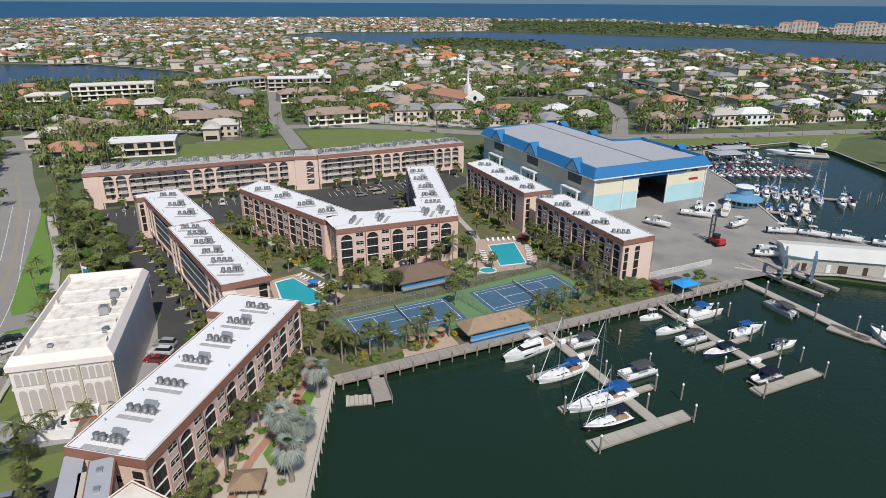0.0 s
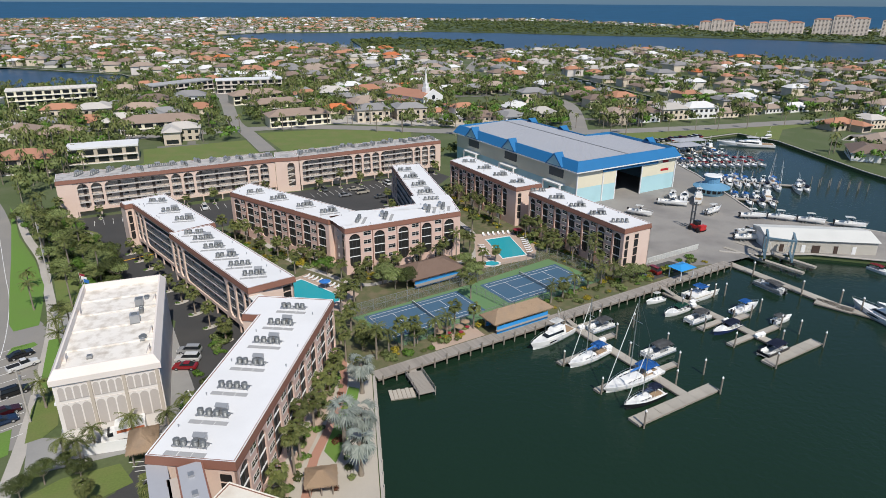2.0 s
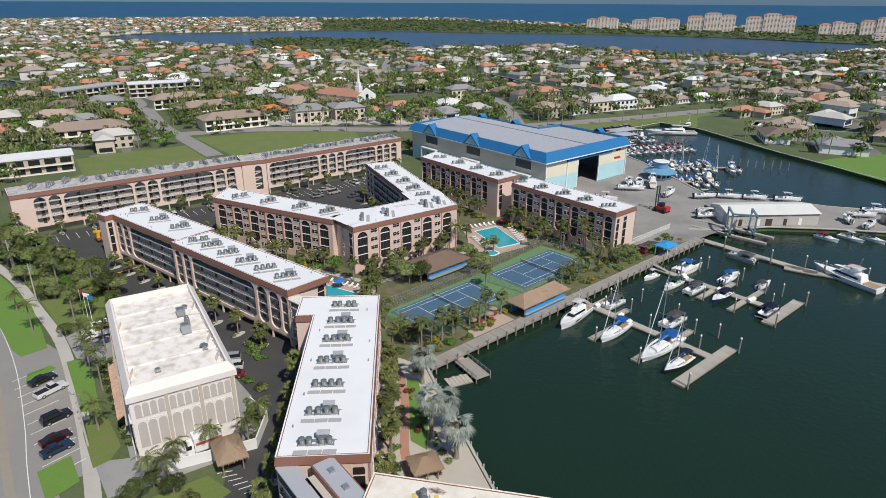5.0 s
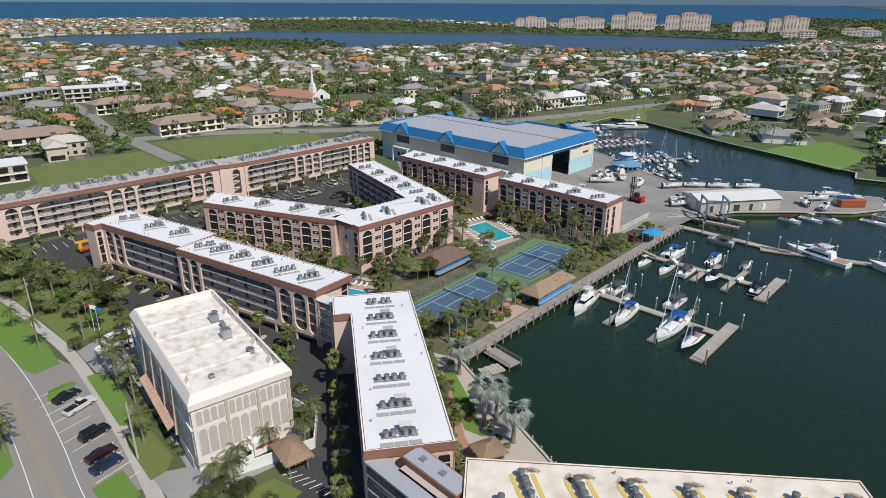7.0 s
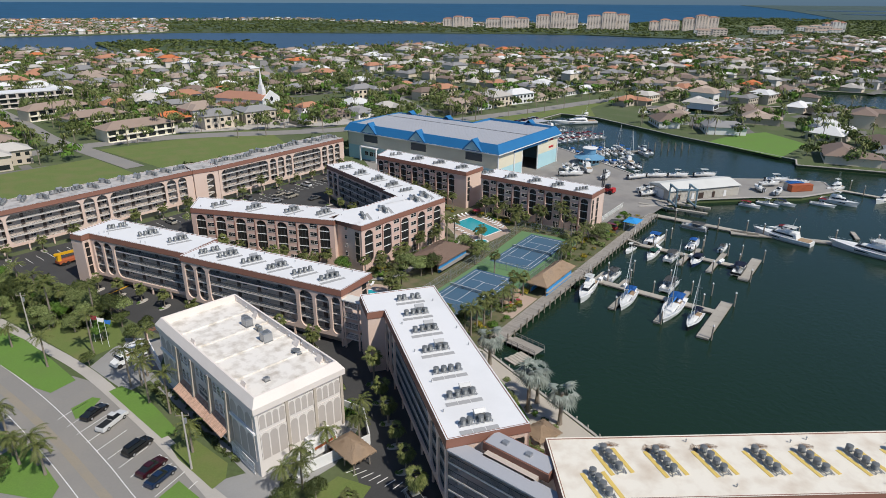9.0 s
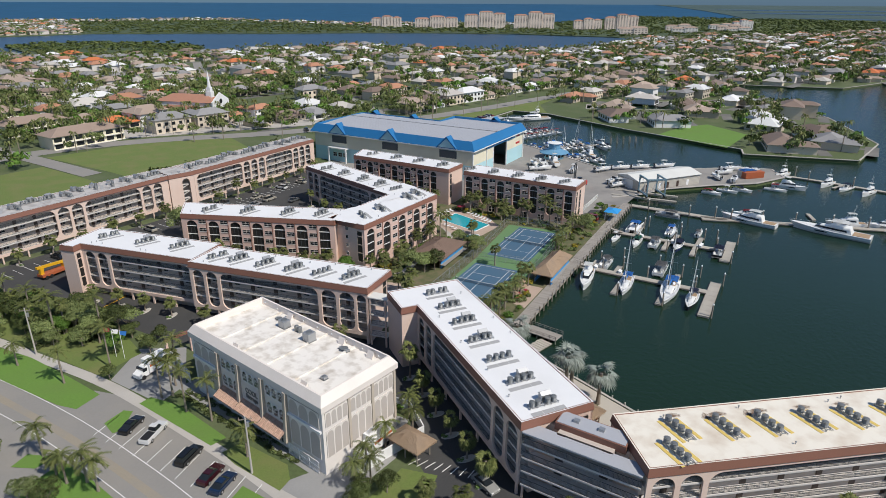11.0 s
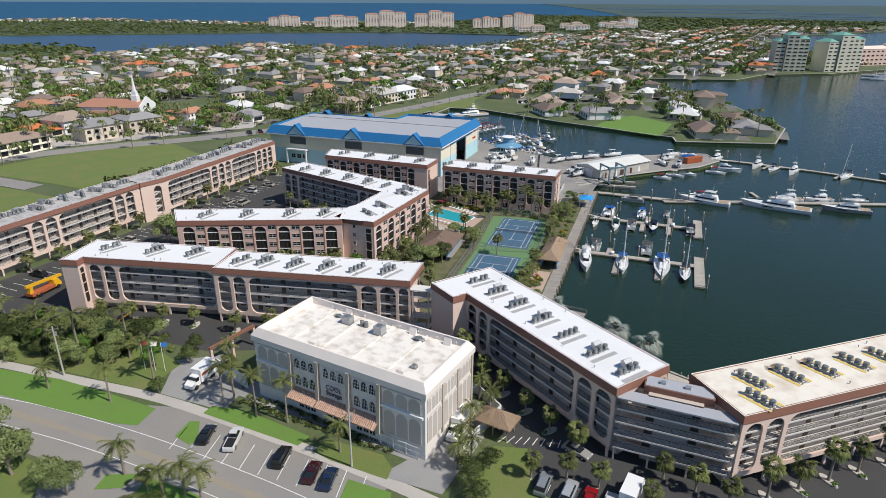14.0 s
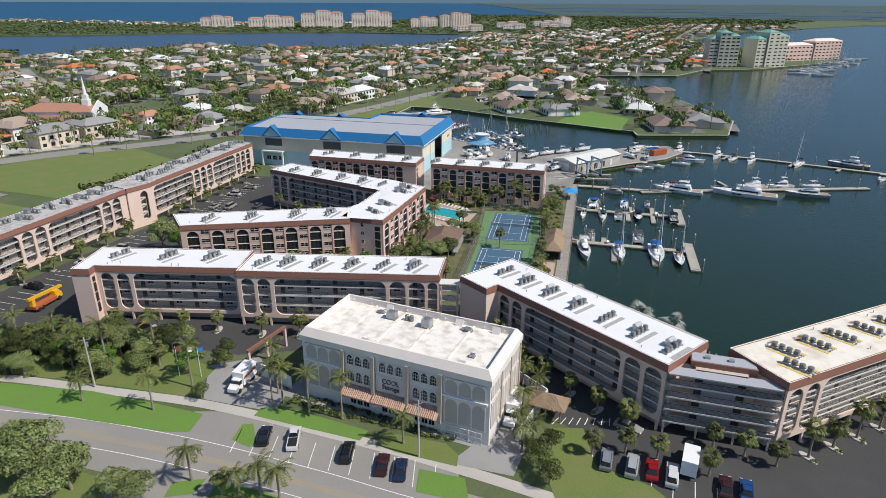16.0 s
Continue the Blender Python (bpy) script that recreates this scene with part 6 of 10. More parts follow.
def boat(kind, x, y, turn, L, label, z=WATER, hull="gel", cloth=None, stand=False, group="moored boats"):
    t = thing("boat" if kind != "sail" else "sailboat", pose(x, y, z, 0, 0, turn), label, "boat" if kind != "sail" else "sailboat", group)
    beam, h = {"sail": (L * 0.30, 0.95), "yacht": (L * 0.265, 1.1 + L * 0.02), "sport": (L * 0.31, 0.85), "console": (L * 0.32, 0.75), "pontoon": (L * 0.34, 0.55), "cat": (L * 0.46, 1.0)}[kind]
    if kind == "pontoon":
        for s in (-1, 1):
            bm = bmesh.new()
            tube(bm, [(-L / 2, s * beam * 0.36, 0.1), (L * 0.38, s * beam * 0.36, 0.1), (L / 2, s * beam * 0.36, 0.3)], [0.32, 0.32, 0.05], 10)
            part("pontoon", bm, M["chrome"], t)
        bm = bmesh.new()
        box(bm, -L / 2 + 0.2, L / 2 - 0.3, -beam / 2, beam / 2, 0.4, 0.52)
        part("deck", bm, M["gel_grey"], t)
        bm = bmesh.new()
        for s in (-1, 1):
            box(bm, -L / 2 + 0.4, L / 2 - 0.5, s * beam / 2 - 0.04, s * beam / 2 + 0.04, 0.52, 1.15)
        box(bm, L / 2 - 0.55, L / 2 - 0.48, -beam / 2, beam / 2, 0.52, 1.15)
        part("fence_panel", bm, M[hull], t)
        for xx, yy, w, d in ((-L * 0.3, -beam * 0.3, L * 0.2, 0.6), (-L * 0.3, beam * 0.3, L * 0.2, 0.6), (L * 0.22, -beam * 0.3, L * 0.25, 0.6), (L * 0.22, beam * 0.3, L * 0.25, 0.6)):
            bm = bmesh.new()
            box(bm, xx - w / 2, xx + w / 2, yy - d / 2, yy + d / 2, 0.523, 0.95)
            box(bm, xx - w / 2, xx + w / 2, yy - d / 2 if yy < 0 else yy + d / 2 - 0.14, yy - d / 2 + 0.14 if yy < 0 else yy + d / 2, 0.95, 1.25)
            part("bench", bm, M["gel"], t)
        part("canopy", canopy_bm(-L * 0.38, L * 0.12, beam * 0.98, 2.5), M[cloth or "grey_canvas"], t, "stretched canvas canopy")
        part("canopy_frame", frame_bm(-L * 0.3, L * 0.05, beam * 0.9, 1.1, 2.35), M["chrome"], t)
        outboard(t, -L / 2 - 0.05, 0, 0.3)
        return t
    if kind == "cat":
        hm = hull_mesh(L, L * 0.16, h, 0.45)
        for s in (-1, 1):
            part("hull", hm, M[hull], t, "", pose(0, s * beam * 0.34, 0))
        bm = bmesh.new()
        box(bm, -L * 0.45, L * 0.2, -beam * 0.34, beam * 0.34, h * 0.7, h + 0.1)
        part("bridge_deck", bm, M["gel"], t)
    else:
        part("hull", hull_mesh(L, beam, h, 0.42 if kind == "sail" else 0.5, 0.9 if kind == "sail" else 0.45), M[hull], t)
        part("deck", deck_mesh(L, beam, h, 0.42 if kind == "sail" else 0.5, 0.35 if kind in ("console", "sport") else 0.1), M["gel"], t, "white deck")
        bm = bmesh.new()
        for s in (-1, 1):
            pts = []
            for k in range(4, 11):
                u = k / 10
                fn = 0.42 if kind == "sail" else 0.5
                half = max(beam / 2 * (1 - max(0, (u - fn) / (1 - fn)) ** 2.2), 0.05) * 0.95
                pts.append((-L / 2 + L * u + (0.06 * L * (u - 0.75) / 0.25 if u > 0.75 else 0), s * half, h * (1 + 0.35 * u * u)))
            for a, b in zip(pts, pts[1:]):
                bar(bm, (a[0], a[1], a[2] + 0.55), (b[0], b[1], b[2] + 0.55), 0.035)
            for a in pts:
                bar(bm, a, (a[0], a[1], a[2] + 0.55), 0.03)
        if L > 7:
            part("guard_rail", bm, M["chrome"], t, "thin steel guard rail")
        else:
            bm.free()
    if kind == "sail":
        part("cabin", cabin_bm(-L * 0.12, L * 0.26, beam * 0.62, beam * 0.42, h * 0.98, h + 0.6, 0.6), M["gel"], t, "white cabin trunk")
        bm = bmesh.new()
        for s in (-1, 1):
            for k in range(3):
                box(bm, -L * 0.06 + k * L * 0.09, -L * 0.06 + k * L * 0.09 + L * 0.055, s * beam * 0.285 - 0.03, s * beam * 0.285 + 0.03, h + 0.2, h + 0.38)
        part("portlights", bm, M["glass"], t)
        bm = bmesh.new()
        box(bm, -L * 0.42, -L * 0.14, -beam * 0.24, beam * 0.24, h - 0.15, h + 0.12)
        part("cockpit", bm, M["teak"], t)
        H = L * 1.22
        bm = bmesh.new()
        tube(bm, [(L * 0.08, 0, h), (L * 0.08, 0, h + H * 0.6), (L * 0.08, 0, h + H)], [0.09, 0.085, 0.06], 8)
        part("mast", bm, M["chrome"], t, "tall aluminium mast")
        bm = bmesh.new()
        for f in (0.45, 0.72):
            bar(bm, (L * 0.08, -beam * 0.32, h + H * f), (L * 0.08, beam * 0.32, h + H * f), 0.05)
        part("spreaders", bm, M["chrome"], t)
        bm = bmesh.new()
        tube(bm, [(L * 0.06, 0, h + 1.5), (-L * 0.34, 0, h + 1.45)], [0.07, 0.07], 6)
        part("boom", bm, M["chrome"], t)
        bm = bmesh.new()
        tube(bm, [(L * 0.07, 0, h + 1.62), (-L * 0.1, 0, h + 1.72), (-L * 0.33, 0, h + 1.58)], [0.12, 0.24, 0.1], 8)
        part("sail_cover", bm, M[cloth or "blue_canvas"], t, "sail cover over the boom")
        bm = bmesh.new()
        for q in ((L * 0.53, 0), (-L * 0.49, 0), (L * 0.06, -beam * 0.47), (L * 0.06, beam * 0.47)):
            bar(bm, (*q, h * 1.1), (L * 0.08, 0, h + H * 0.98), 0.022)
        part("rigging", bm, M["dark_metal"], t)
        bm = bmesh.new()
        tube(bm, [(L * 0.52, 0, h * 1.4), (L * 0.30, 0, h + H * 0.5), (L * 0.10, 0, h + H * 0.93)], [0.06, 0.09, 0.05], 6)
        part("furled_jib", bm, M["gel"], t)
        part("canopy", canopy_bm(-L * 0.40, -L * 0.13, beam * 0.72, h + 2.0), M[cloth or "blue_canvas"], t, "canvas cockpit awning")
        part("canopy_frame", frame_bm(-L * 0.36, -L * 0.16, beam * 0.66, h, h + 1.9), M["chrome"], t)
    elif kind == "yacht":
        part("cabin", cabin_bm(-L * 0.26, L * 0.24, beam * 0.78, beam * 0.5, h * 0.98, h + 1.25, L * 0.1), M["gel"], t, "white raked cabin")
        part("cabin_glass", cabin_bm(-L * 0.2, L * 0.215, beam * 0.79, beam * 0.51, h + 0.5, h + 1.05, L * 0.055), M["glass"], t, "dark wraparound windows")
        part("flybridge", cabin_bm(-L * 0.24, L * 0.06, beam * 0.72, beam * 0.6, h + 1.26, h + 1.85, L * 0.05), M["gel"], t, "white flybridge")
        part("hardtop", canopy_bm(-L * 0.2, L * 0.02, beam * 0.66, h + 3.3, 0.12), M["gel"], t)
        part("hardtop_frame", frame_bm(-L * 0.17, -L * 0.02, beam * 0.5, h + 1.8, h + 3.2), M["chrome"], t)
        bm = bmesh.new()
        box(bm, -L * 0.47, -L * 0.27, -beam * 0.36, beam * 0.36, h - 0.1, h + 0.05)
        part("cockpit_floor", bm, M["teak"], t)
        bm = bmesh.new()
        for s in (-1, 1):
            box(bm, -L * 0.05, L * 0.2, s * beam * 0.47 - 0.03, s * beam * 0.47 + 0.03, h * 0.62, h * 0.85)
        part("hull_window", bm, M["glass"], t)
        bm = bmesh.new()
        for q in (0.2, -0.2):
            bar(bm, (-L * 0.12, q, h + 3.2), (-L * 0.15, q, h + 6.0), 0.04)
        part("antenna", bm, M["gel"], t)
    elif kind == "sport":
        part("cabin", cabin_bm(-L * 0.05, L * 0.3, beam * 0.66, beam * 0.38, h * 0.98, h + 0.55, L * 0.1), M["gel"], t, "white fore cabin")
        part("windscreen", cabin_bm(-L * 0.08, L * 0.1, beam * 0.66, beam * 0.5, h + 0.42, h + 0.95, L * 0.1), M["glass"], t, "tinted windscreen")
        bm = bmesh.new()
        box(bm, -L * 0.4, -L * 0.32, -beam * 0.34, beam * 0.34, h - 0.3, h + 0.1)
        box(bm, -L * 0.2, -L * 0.14, -beam * 0.3, -beam * 0.05, h - 0.3, h + 0.3)
        box(bm, -L * 0.2, -L * 0.14, beam * 0.05, beam * 0.3, h - 0.3, h + 0.3)
        part("seating", bm, M["gel"], t)
        if cloth:
            part("canopy", canopy_bm(-L * 0.42, L * 0.06, beam * 0.85, h + 1.35), M[cloth], t, "canvas cover")
            part("canopy_frame", frame_bm(-L * 0.34, 0, beam * 0.75, h, h + 1.2), M["chrome"], t)
        outboard(t, -L / 2 - 0.05, 0, 0.35)
    elif kind in ("console", "cat"):
        bm = bmesh.new()
        box(bm, -L * 0.08, L * 0.06, -beam * 0.17, beam * 0.17, h * 0.6, h + 0.7)
        box(bm, -L * 0.2, -L * 0.13, -beam * 0.2, beam * 0.2, h * 0.6, h + 0.35)
        part("console", bm, M["gel"], t)
        part("windscreen", cabin_bm(-L * 0.02, L * 0.07, beam * 0.34, beam * 0.3, h + 0.68, h + 1.15, 0.2), M["glass"], t)
        part("t_top", canopy_bm(-L * 0.2, L * 0.12, beam * 0.7, h + 1.95, 0.1), M[cloth or "gel"], t, "flat top over the console")
        part("top_frame", frame_bm(-L * 0.12, L * 0.05, beam * 0.34, h * 0.6, h + 1.85), M["chrome"], t)
        outboard(t, -L / 2 - 0.05, -0.35, 0.4)
        outboard(t, -L / 2 - 0.05, 0.35, 0.4)
    if stand:
        bm = bmesh.new()
        for xx in (-L * 0.3, L * 0.2):
            for s in (-1, 1):
                bar(bm, (xx, s * beam * 0.3, -z if False else -0.9), (xx, s * beam * 0.25, -0.05), 0.14)
        bar(bm, (-L * 0.45, 0, -0.75), (L * 0.5, 0, -0.75), 0.2)
        for xx in (-L * 0.3, -L * 0.18):
            for s in (-1, 1):
                tube(bm, [(xx, s * beam * 0.4, -0.6), (xx, s * beam * 0.33, -0.6)], [0.3, 0.3], 10)
        part("trailer", bm, M["dark_metal"], t, "dark boat trailer")
    return t


W1 = math.degrees(math.atan2(-0.408, -0.913))  # pointing west from the spine
boat("yacht", 26.0, 113.0, W1 + 10, 12.5, "white motor yacht with dark windows at a finger dock")
boat("sail", 31.4, 104.6, W1 + 6, 11.0, "white sailboat with blue sail cover", cloth="blue_canvas")
boat("sail", 37.3, 95.9, W1 + 2, 14.5, "large white sailboat with bright blue awnings", cloth="blue_canvas")
boat("sail", 36.8, 89.2, W1, 9.5, "black-hulled small sailboat with navy cover", hull="gel_black", cloth="navy_canvas")
boat("pontoon", 38.2, 117.0, 205, 7.5, "pontoon boat with grey canopy", cloth="grey_canvas")
boat("pontoon", 46.6, 105.2, 205, 8.5, "covered pontoon boat under a dark grey awning", cloth="grey_canvas")
boat("console", 56.5, 128.6, 200, 5.6, "small white open boat at the dock")
boat("sport", 59.0, 122.5, 204, 7.6, "white motorboat with green canopy", cloth="green_canvas")
boat("pontoon", 62.2, 118.5, 204, 7.5, "pontoon boat with grey canopy", cloth="grey_canvas")
boat("sport", 66.4, 113.2, 204, 8.5, "navy and red motorboat with dark blue cover", hull="gel_blue", cloth="navy_canvas")
boat("cat", 69.5, 131.0, 24, 9.5, "white catamaran with blue awning", cloth="blue_canvas")
boat("console", 76.2, 122.4, 24, 9.0, "white fishing boat with blue tower top", cloth="blue_canvas")
boat("sport", 81.5, 116.0, 20, 6.0, "small white motorboat with tan cover", cloth="grey_canvas")
boat("pontoon", 71.0, 103.0, 204, 8.0, "dark pontoon boat with black canopy", hull="gel_black", cloth="navy_canvas")
boat("pontoon", 89.2, 133.0, 113, 8.5, "long brown work skiff beside the dock", hull="gel_grey", cloth="grey_canvas")
boat("yacht", 105.6, 113.0, 101, 17.0, "white sport yacht moored along the dock")
boat("yacht", 116.6, 92.0, 103, 22.0, "large white yacht with raked cabin along the dock")
boat("yacht", 130.8, 73.5, 116, 15.0, "grey and white trawler yacht at the dock", hull="gel_grey")
boat("yacht", 128.5, 92.5, 135, 12.0, "white cabin cruiser moored bow out")
boat("sport", 112.0, 118.5, 132, 6.5, "small boat with dark red cover", cloth="red_canvas")
boat("yacht", 136.5, 84.0, 135, 10.5, "white cabin cruiser at the long dock")
boat("console", 146.5, 74.5, 135, 9.0, "white open fishing boat at the long dock")
boat("sail", 182.0, 86.0, 178, 12.0, "white sailboat at the outer dock", cloth="navy_canvas")
boat("sail", 183.5, 47.0, 178, 11.0, "blue-hulled sailboat at the outer dock", hull="gel_blue", cloth="navy_canvas")
boat("yacht", 194.0, 68.0, 96, 16.0, "grey trawler with red awning at the outer dock", hull="gel_grey")
for i, (yy, c) in enumerate(((119, None), (112, "navy_canvas"), (104, None), (137, "green_canvas"))):
    boat("yacht" if i != 1 else "console", 174.5, yy, 180, 10.0, "white cruiser berthed stern-to at the outer dock", cloth=c)
boat("console", 176.0, 54, 178, 8.5, "white open boat at the outer dock")
for i, (x, y, a, k, L, c) in enumerate(((126, 139.5, -70, "sport", 7, "red_canvas"), (133.5, 137.5, -75, "console", 7.5, None), (139, 134.5, -75, "sport", 7, "navy_canvas"), (150.5, 127.5, -70, "console", 8, "red_canvas"), (158, 126, -75, "yacht", 12, None))):
    boat(k, x, y, a, L, ("white" if not c else c.split("_")[0].replace("navy", "dark blue")) + " topped motorboat moored below the quay", cloth=c)
# basin docks with boats
for n_, (a, b) in enumerate((((124.5, 236), (162, 220)), ((124, 262), (166, 262)), ((130, 284), (160, 286)), ((121, 209), (137, 203)))):
    pier("dock", a, b, 2.0, "weathered timber dock in the basin", mat="plank")
    d = (Vector(b) - Vector(a))
    k = int(d.length / 3.7)
    random.seed(40 + n_)
    for i in range(k):
        for side in (-1, 1):
            if random.random() < 0.12:
                continue
            q = Vector(a) + d * (i + 0.7) / (k + 0.4)
            nrm = Vector((-d.y, d.x)).normalized() * side
            kind = random.choice(("console", "sport", "console", "yacht", "sport")) if n_ != 1 else random.choice(("console", "sport"))
            if n_ == 0 and i % 4 == 3:
                kind = "sail"
            L = {"yacht": 10.5, "sail": 9.5}.get(kind, random.uniform(6.4, 7.6))
            c = "red_canvas" if n_ == 1 and random.random() < 0.8 else random.choice((None, None, "blue_canvas", "navy_canvas"))
            off = nrm * (L / 2 + 1.6)
            if not inside((q.x + off.x * 1.9, q.y + off.y * 1.9), LAND):
                boat(kind, q.x + off.x, q.y + off.y, math.degrees(math.atan2(nrm.y, nrm.x)), L, f"{'red-topped ' if c == 'red_canvas' else ''}white {'sailboat' if kind == 'sail' else 'motorboat'} berthed in the basin", cloth=c)
            if i % 2:
                pile(q.x + nrm.x * 8.5, q.y + nrm.y * 8.5, 1.8, cap=False)
# row of bare piles beyond the first dock
for k in range(12):
    pile(166 + (k % 6) * 3.0, 221 - (k % 6) * 1.6 + (k // 6) * 4.5, 1.9, cap=False)
boat("yacht", 180, 296, 160, 26, "large white three-deck charter yacht beside the lawn")
boat("yacht", 200, 310, 200, 9, "white cruiser at a house dock")

# boats ashore
for i, (x, y, a, k, L) in enumerate(((78, 190, -40, "console", 8), (101.5, 205.5, 60, "sport", 9.5), (105.5, 203, 62, "yacht", 11), (97.5, 206.5, 70, "console", 8.5), (94, 199.5, -25, "sport", 10),
                                     (104, 189.5, 30, "console", 8.5), (104, 168.5, 5, "sport", 8), (101.5, 163.5, -10, "console", 9), (114.5, 183, -10, "console", 8.5), (123, 180.5, -28, "console", 8), (131, 176.5, -28, "console", 8),
                                     (141, 171.5, -28, "console", 9), (152, 150, -20, "sport", 8), (160, 152.5, -30, "console", 9), (164, 146, 150, "sport", 8), (143, 148, 60, "console", 7), (145, 141.5, 20, "sport", 7.5))):
    boat(k, x, y, a, L, "white motorboat standing ashore on a trailer", z=0.95, stand=True, group="boats ashore")

# workshop hall
mW2, LW2 = frame_at((102.0, 155.0), (131.5, 148.5))
ws = thing("workshop_hall", mW2, "long beige metal workshop with low gabled roof", "workshop")
bm = bmesh.new()
box(bm, 0, LW2, 0, 12.5, 0, 3.9)
k = int(LW2 / 0.6)
for i in range(k):
    box(bm, i * 0.6 + 0.2, i * 0.6 + 0.32, -0.05, 0, 0, 3.9)
part("wall", bm, M["hall"], ws, "ribbed beige metal wall")
bm = bmesh.new()
v = [bm.verts.new(p) for p in ((-0.5, -0.6, 3.85), (LW2 + 0.5, -0.6, 3.85), (LW2 + 0.5, 6.2, 5.3), (-0.5, 6.2, 5.3), (LW2 + 0.5, 13.0, 3.85), (-0.5, 13.0, 3.85))]
for f in ((0, 1, 2, 3), (3, 2, 4, 5)):
    bm.faces.new([v[i] for i in f])
bm.faces.new((v[0], v[3], v[5]))
bm.faces.new((v[1], v[4], v[2]))
part("roof", bm, M["bh_trim"], ws, "pale metal roof")
for x in (4, 10, 13.5, 19, 24):
    door(ws, x, -0.06, 0, w=1.1 if x != 13.5 else 2.2, h=2.3, mat="white" if x in (10, 24) else "door_brown")
bm = bmesh.new()
box(bm, -0.1, 0, 3.5, 9, 0, 3.4)
part("roller_door", bm, M["white"], ws)
ct = thing("container", pose(157, 140.5, 0.03, 0, 0, -20), "rusty orange shipping container with blue tarpaulin", "container")
bm = bmesh.new()
box(bm, -4.5, 4.5, -1.25, 1.25, 0.1, 2.6)
for i in range(24):
    box(bm, -4.4 + i * 0.37, -4.22 + i * 0.37, -1.3, -1.25, 0.2, 2.5)
part("body", bm, M["rust"], ct)
part("tarpaulin", canopy_bm(-4.4, 2.0, 3.6, 3.1, 0.3), M["blue_canvas"], ct, "blue tarpaulin", pose(0.5, 2.6, 0))
bm = bmesh.new()
box(bm, -4.2, 2.2, 1.6, 4.0, 0, 2.5)
part("shed", bm, M["hall"], ct)
# travel lift and its slip
lf = thing("travel_lift", pose(101.0, 148.6, 0.5, 0, 0, 60), "grey-blue steel boat travel lift over the slip", "boat lift")
for s in (-1, 1):
    bm = bmesh.new()
    for x in (-3.6, 3.6):
        bar(bm, (x, s * 3.4, 0.7), (x, s * 3.4, 6.6), 0.42)
    bar(bm, (-3.9, s * 3.4, 6.6), (3.9, s * 3.4, 6.6), 0.5)
    bar(bm, (-4.2, s * 3.4, 0.9), (4.2, s * 3.4, 0.9), 0.5)
    bar(bm, (-3.6, s * 3.4, 5.0), (-2.0, s * 3.4, 6.6), 0.25)
    bar(bm, (3.6, s * 3.4, 5.0), (2.0, s * 3.4, 6.6), 0.25)
    part("side_frame", bm, M["lift_blue"], lf)
    for x in (-3.6, 3.6):
        bm = bmesh.new()
        tube(bm, [(x, s * 3.4 - 0.25, 0.45), (x, s * 3.4 + 0.25, 0.45)], [0.55, 0.55], 14)
        part("wheel", bm, M["rubber"], lf, "black tyre")
    bm = bmesh.new()
    for x in (-1.7, 1.7):
        bar(bm, (x, s * 3.2, 6.4), (x, s * 1.4, 1.8), 0.3, 0.04)
    part("sling", bm, M["white"], lf, "white lifting slings")
bm = bmesh.new()
bar(bm, (-3.6, -3.4, 6.7), (-3.6, 3.4, 6.7), 0.45)
part("cross_beam", bm, M["lift_blue"], lf)
for s in (-1, 1):
    d = Vector((0.5, -0.866))
    nrm = Vector((0.866, 0.5)) * 3.4 * s
    a = Vector((94.0, 160.5)) + nrm
    b = Vector((105.5, 140.5)) + nrm
    bm = bmesh.new()
    bar(bm, (*a, -0.1), (*b, -0.1), 1.3, 0.6)
    for k in range(6):
        q = a.lerp(b, (k + 0.5) / 6)
        bar(bm, (q.x, q.y, -3.5), (q.x, q.y, -0.4), 0.4)
    tagged(part("slip_rail", bm, M["dock_concrete"]), "concrete runway of the boat lift slip", "slip", "", "structure")
# forklift
fl = thing("boat_forklift", pose(90.0, 174.0, 0.03, 0, 0, 110), "large red boat forklift with tall black mast", "forklift")
bm = bmesh.new()
box(bm, -2.6, 1.6, -1.2, 1.2, 0.8, 1.9)
box(bm, -2.9, -1.4, -1.3, 1.3, 0.7, 2.3)
bmesh.ops.bevel(bm, geom=bm.edges[:], offset=0.12, segments=2, affect="EDGES")
part("body", bm, M["red_paint"], fl)
bm = bmesh.new()
box(bm, -0.9, 0.6, -0.8, 0.8, 1.9, 3.3)
part("cab", bm, M["glass"], fl)
bm = bmesh.new()
for s in (-0.7, 0.7):
    bar(bm, (1.9, s, 0.4), (1.9, s, 8.8), 0.35)
    bar(bm, (2.0, s, 0.5), (5.4, s, 0.5), 0.3, 0.15)
for z in (1.0, 3.2, 5.6, 8.6):
    bar(bm, (1.9, -0.7, z), (1.9, 0.7, z), 0.28)
part("mast", bm, M["dark_rail"], fl, "black lifting mast with forks")
for x in (-1.9, 1.2):
    for s in (-1.35, 1.35):
        bm = bmesh.new()
        tube(bm, [(x, s - 0.3, 0.75), (x, s + 0.3, 0.75)], [0.75, 0.75], 14)
        part("wheel", bm, M["rubber"], fl, "black tyre")
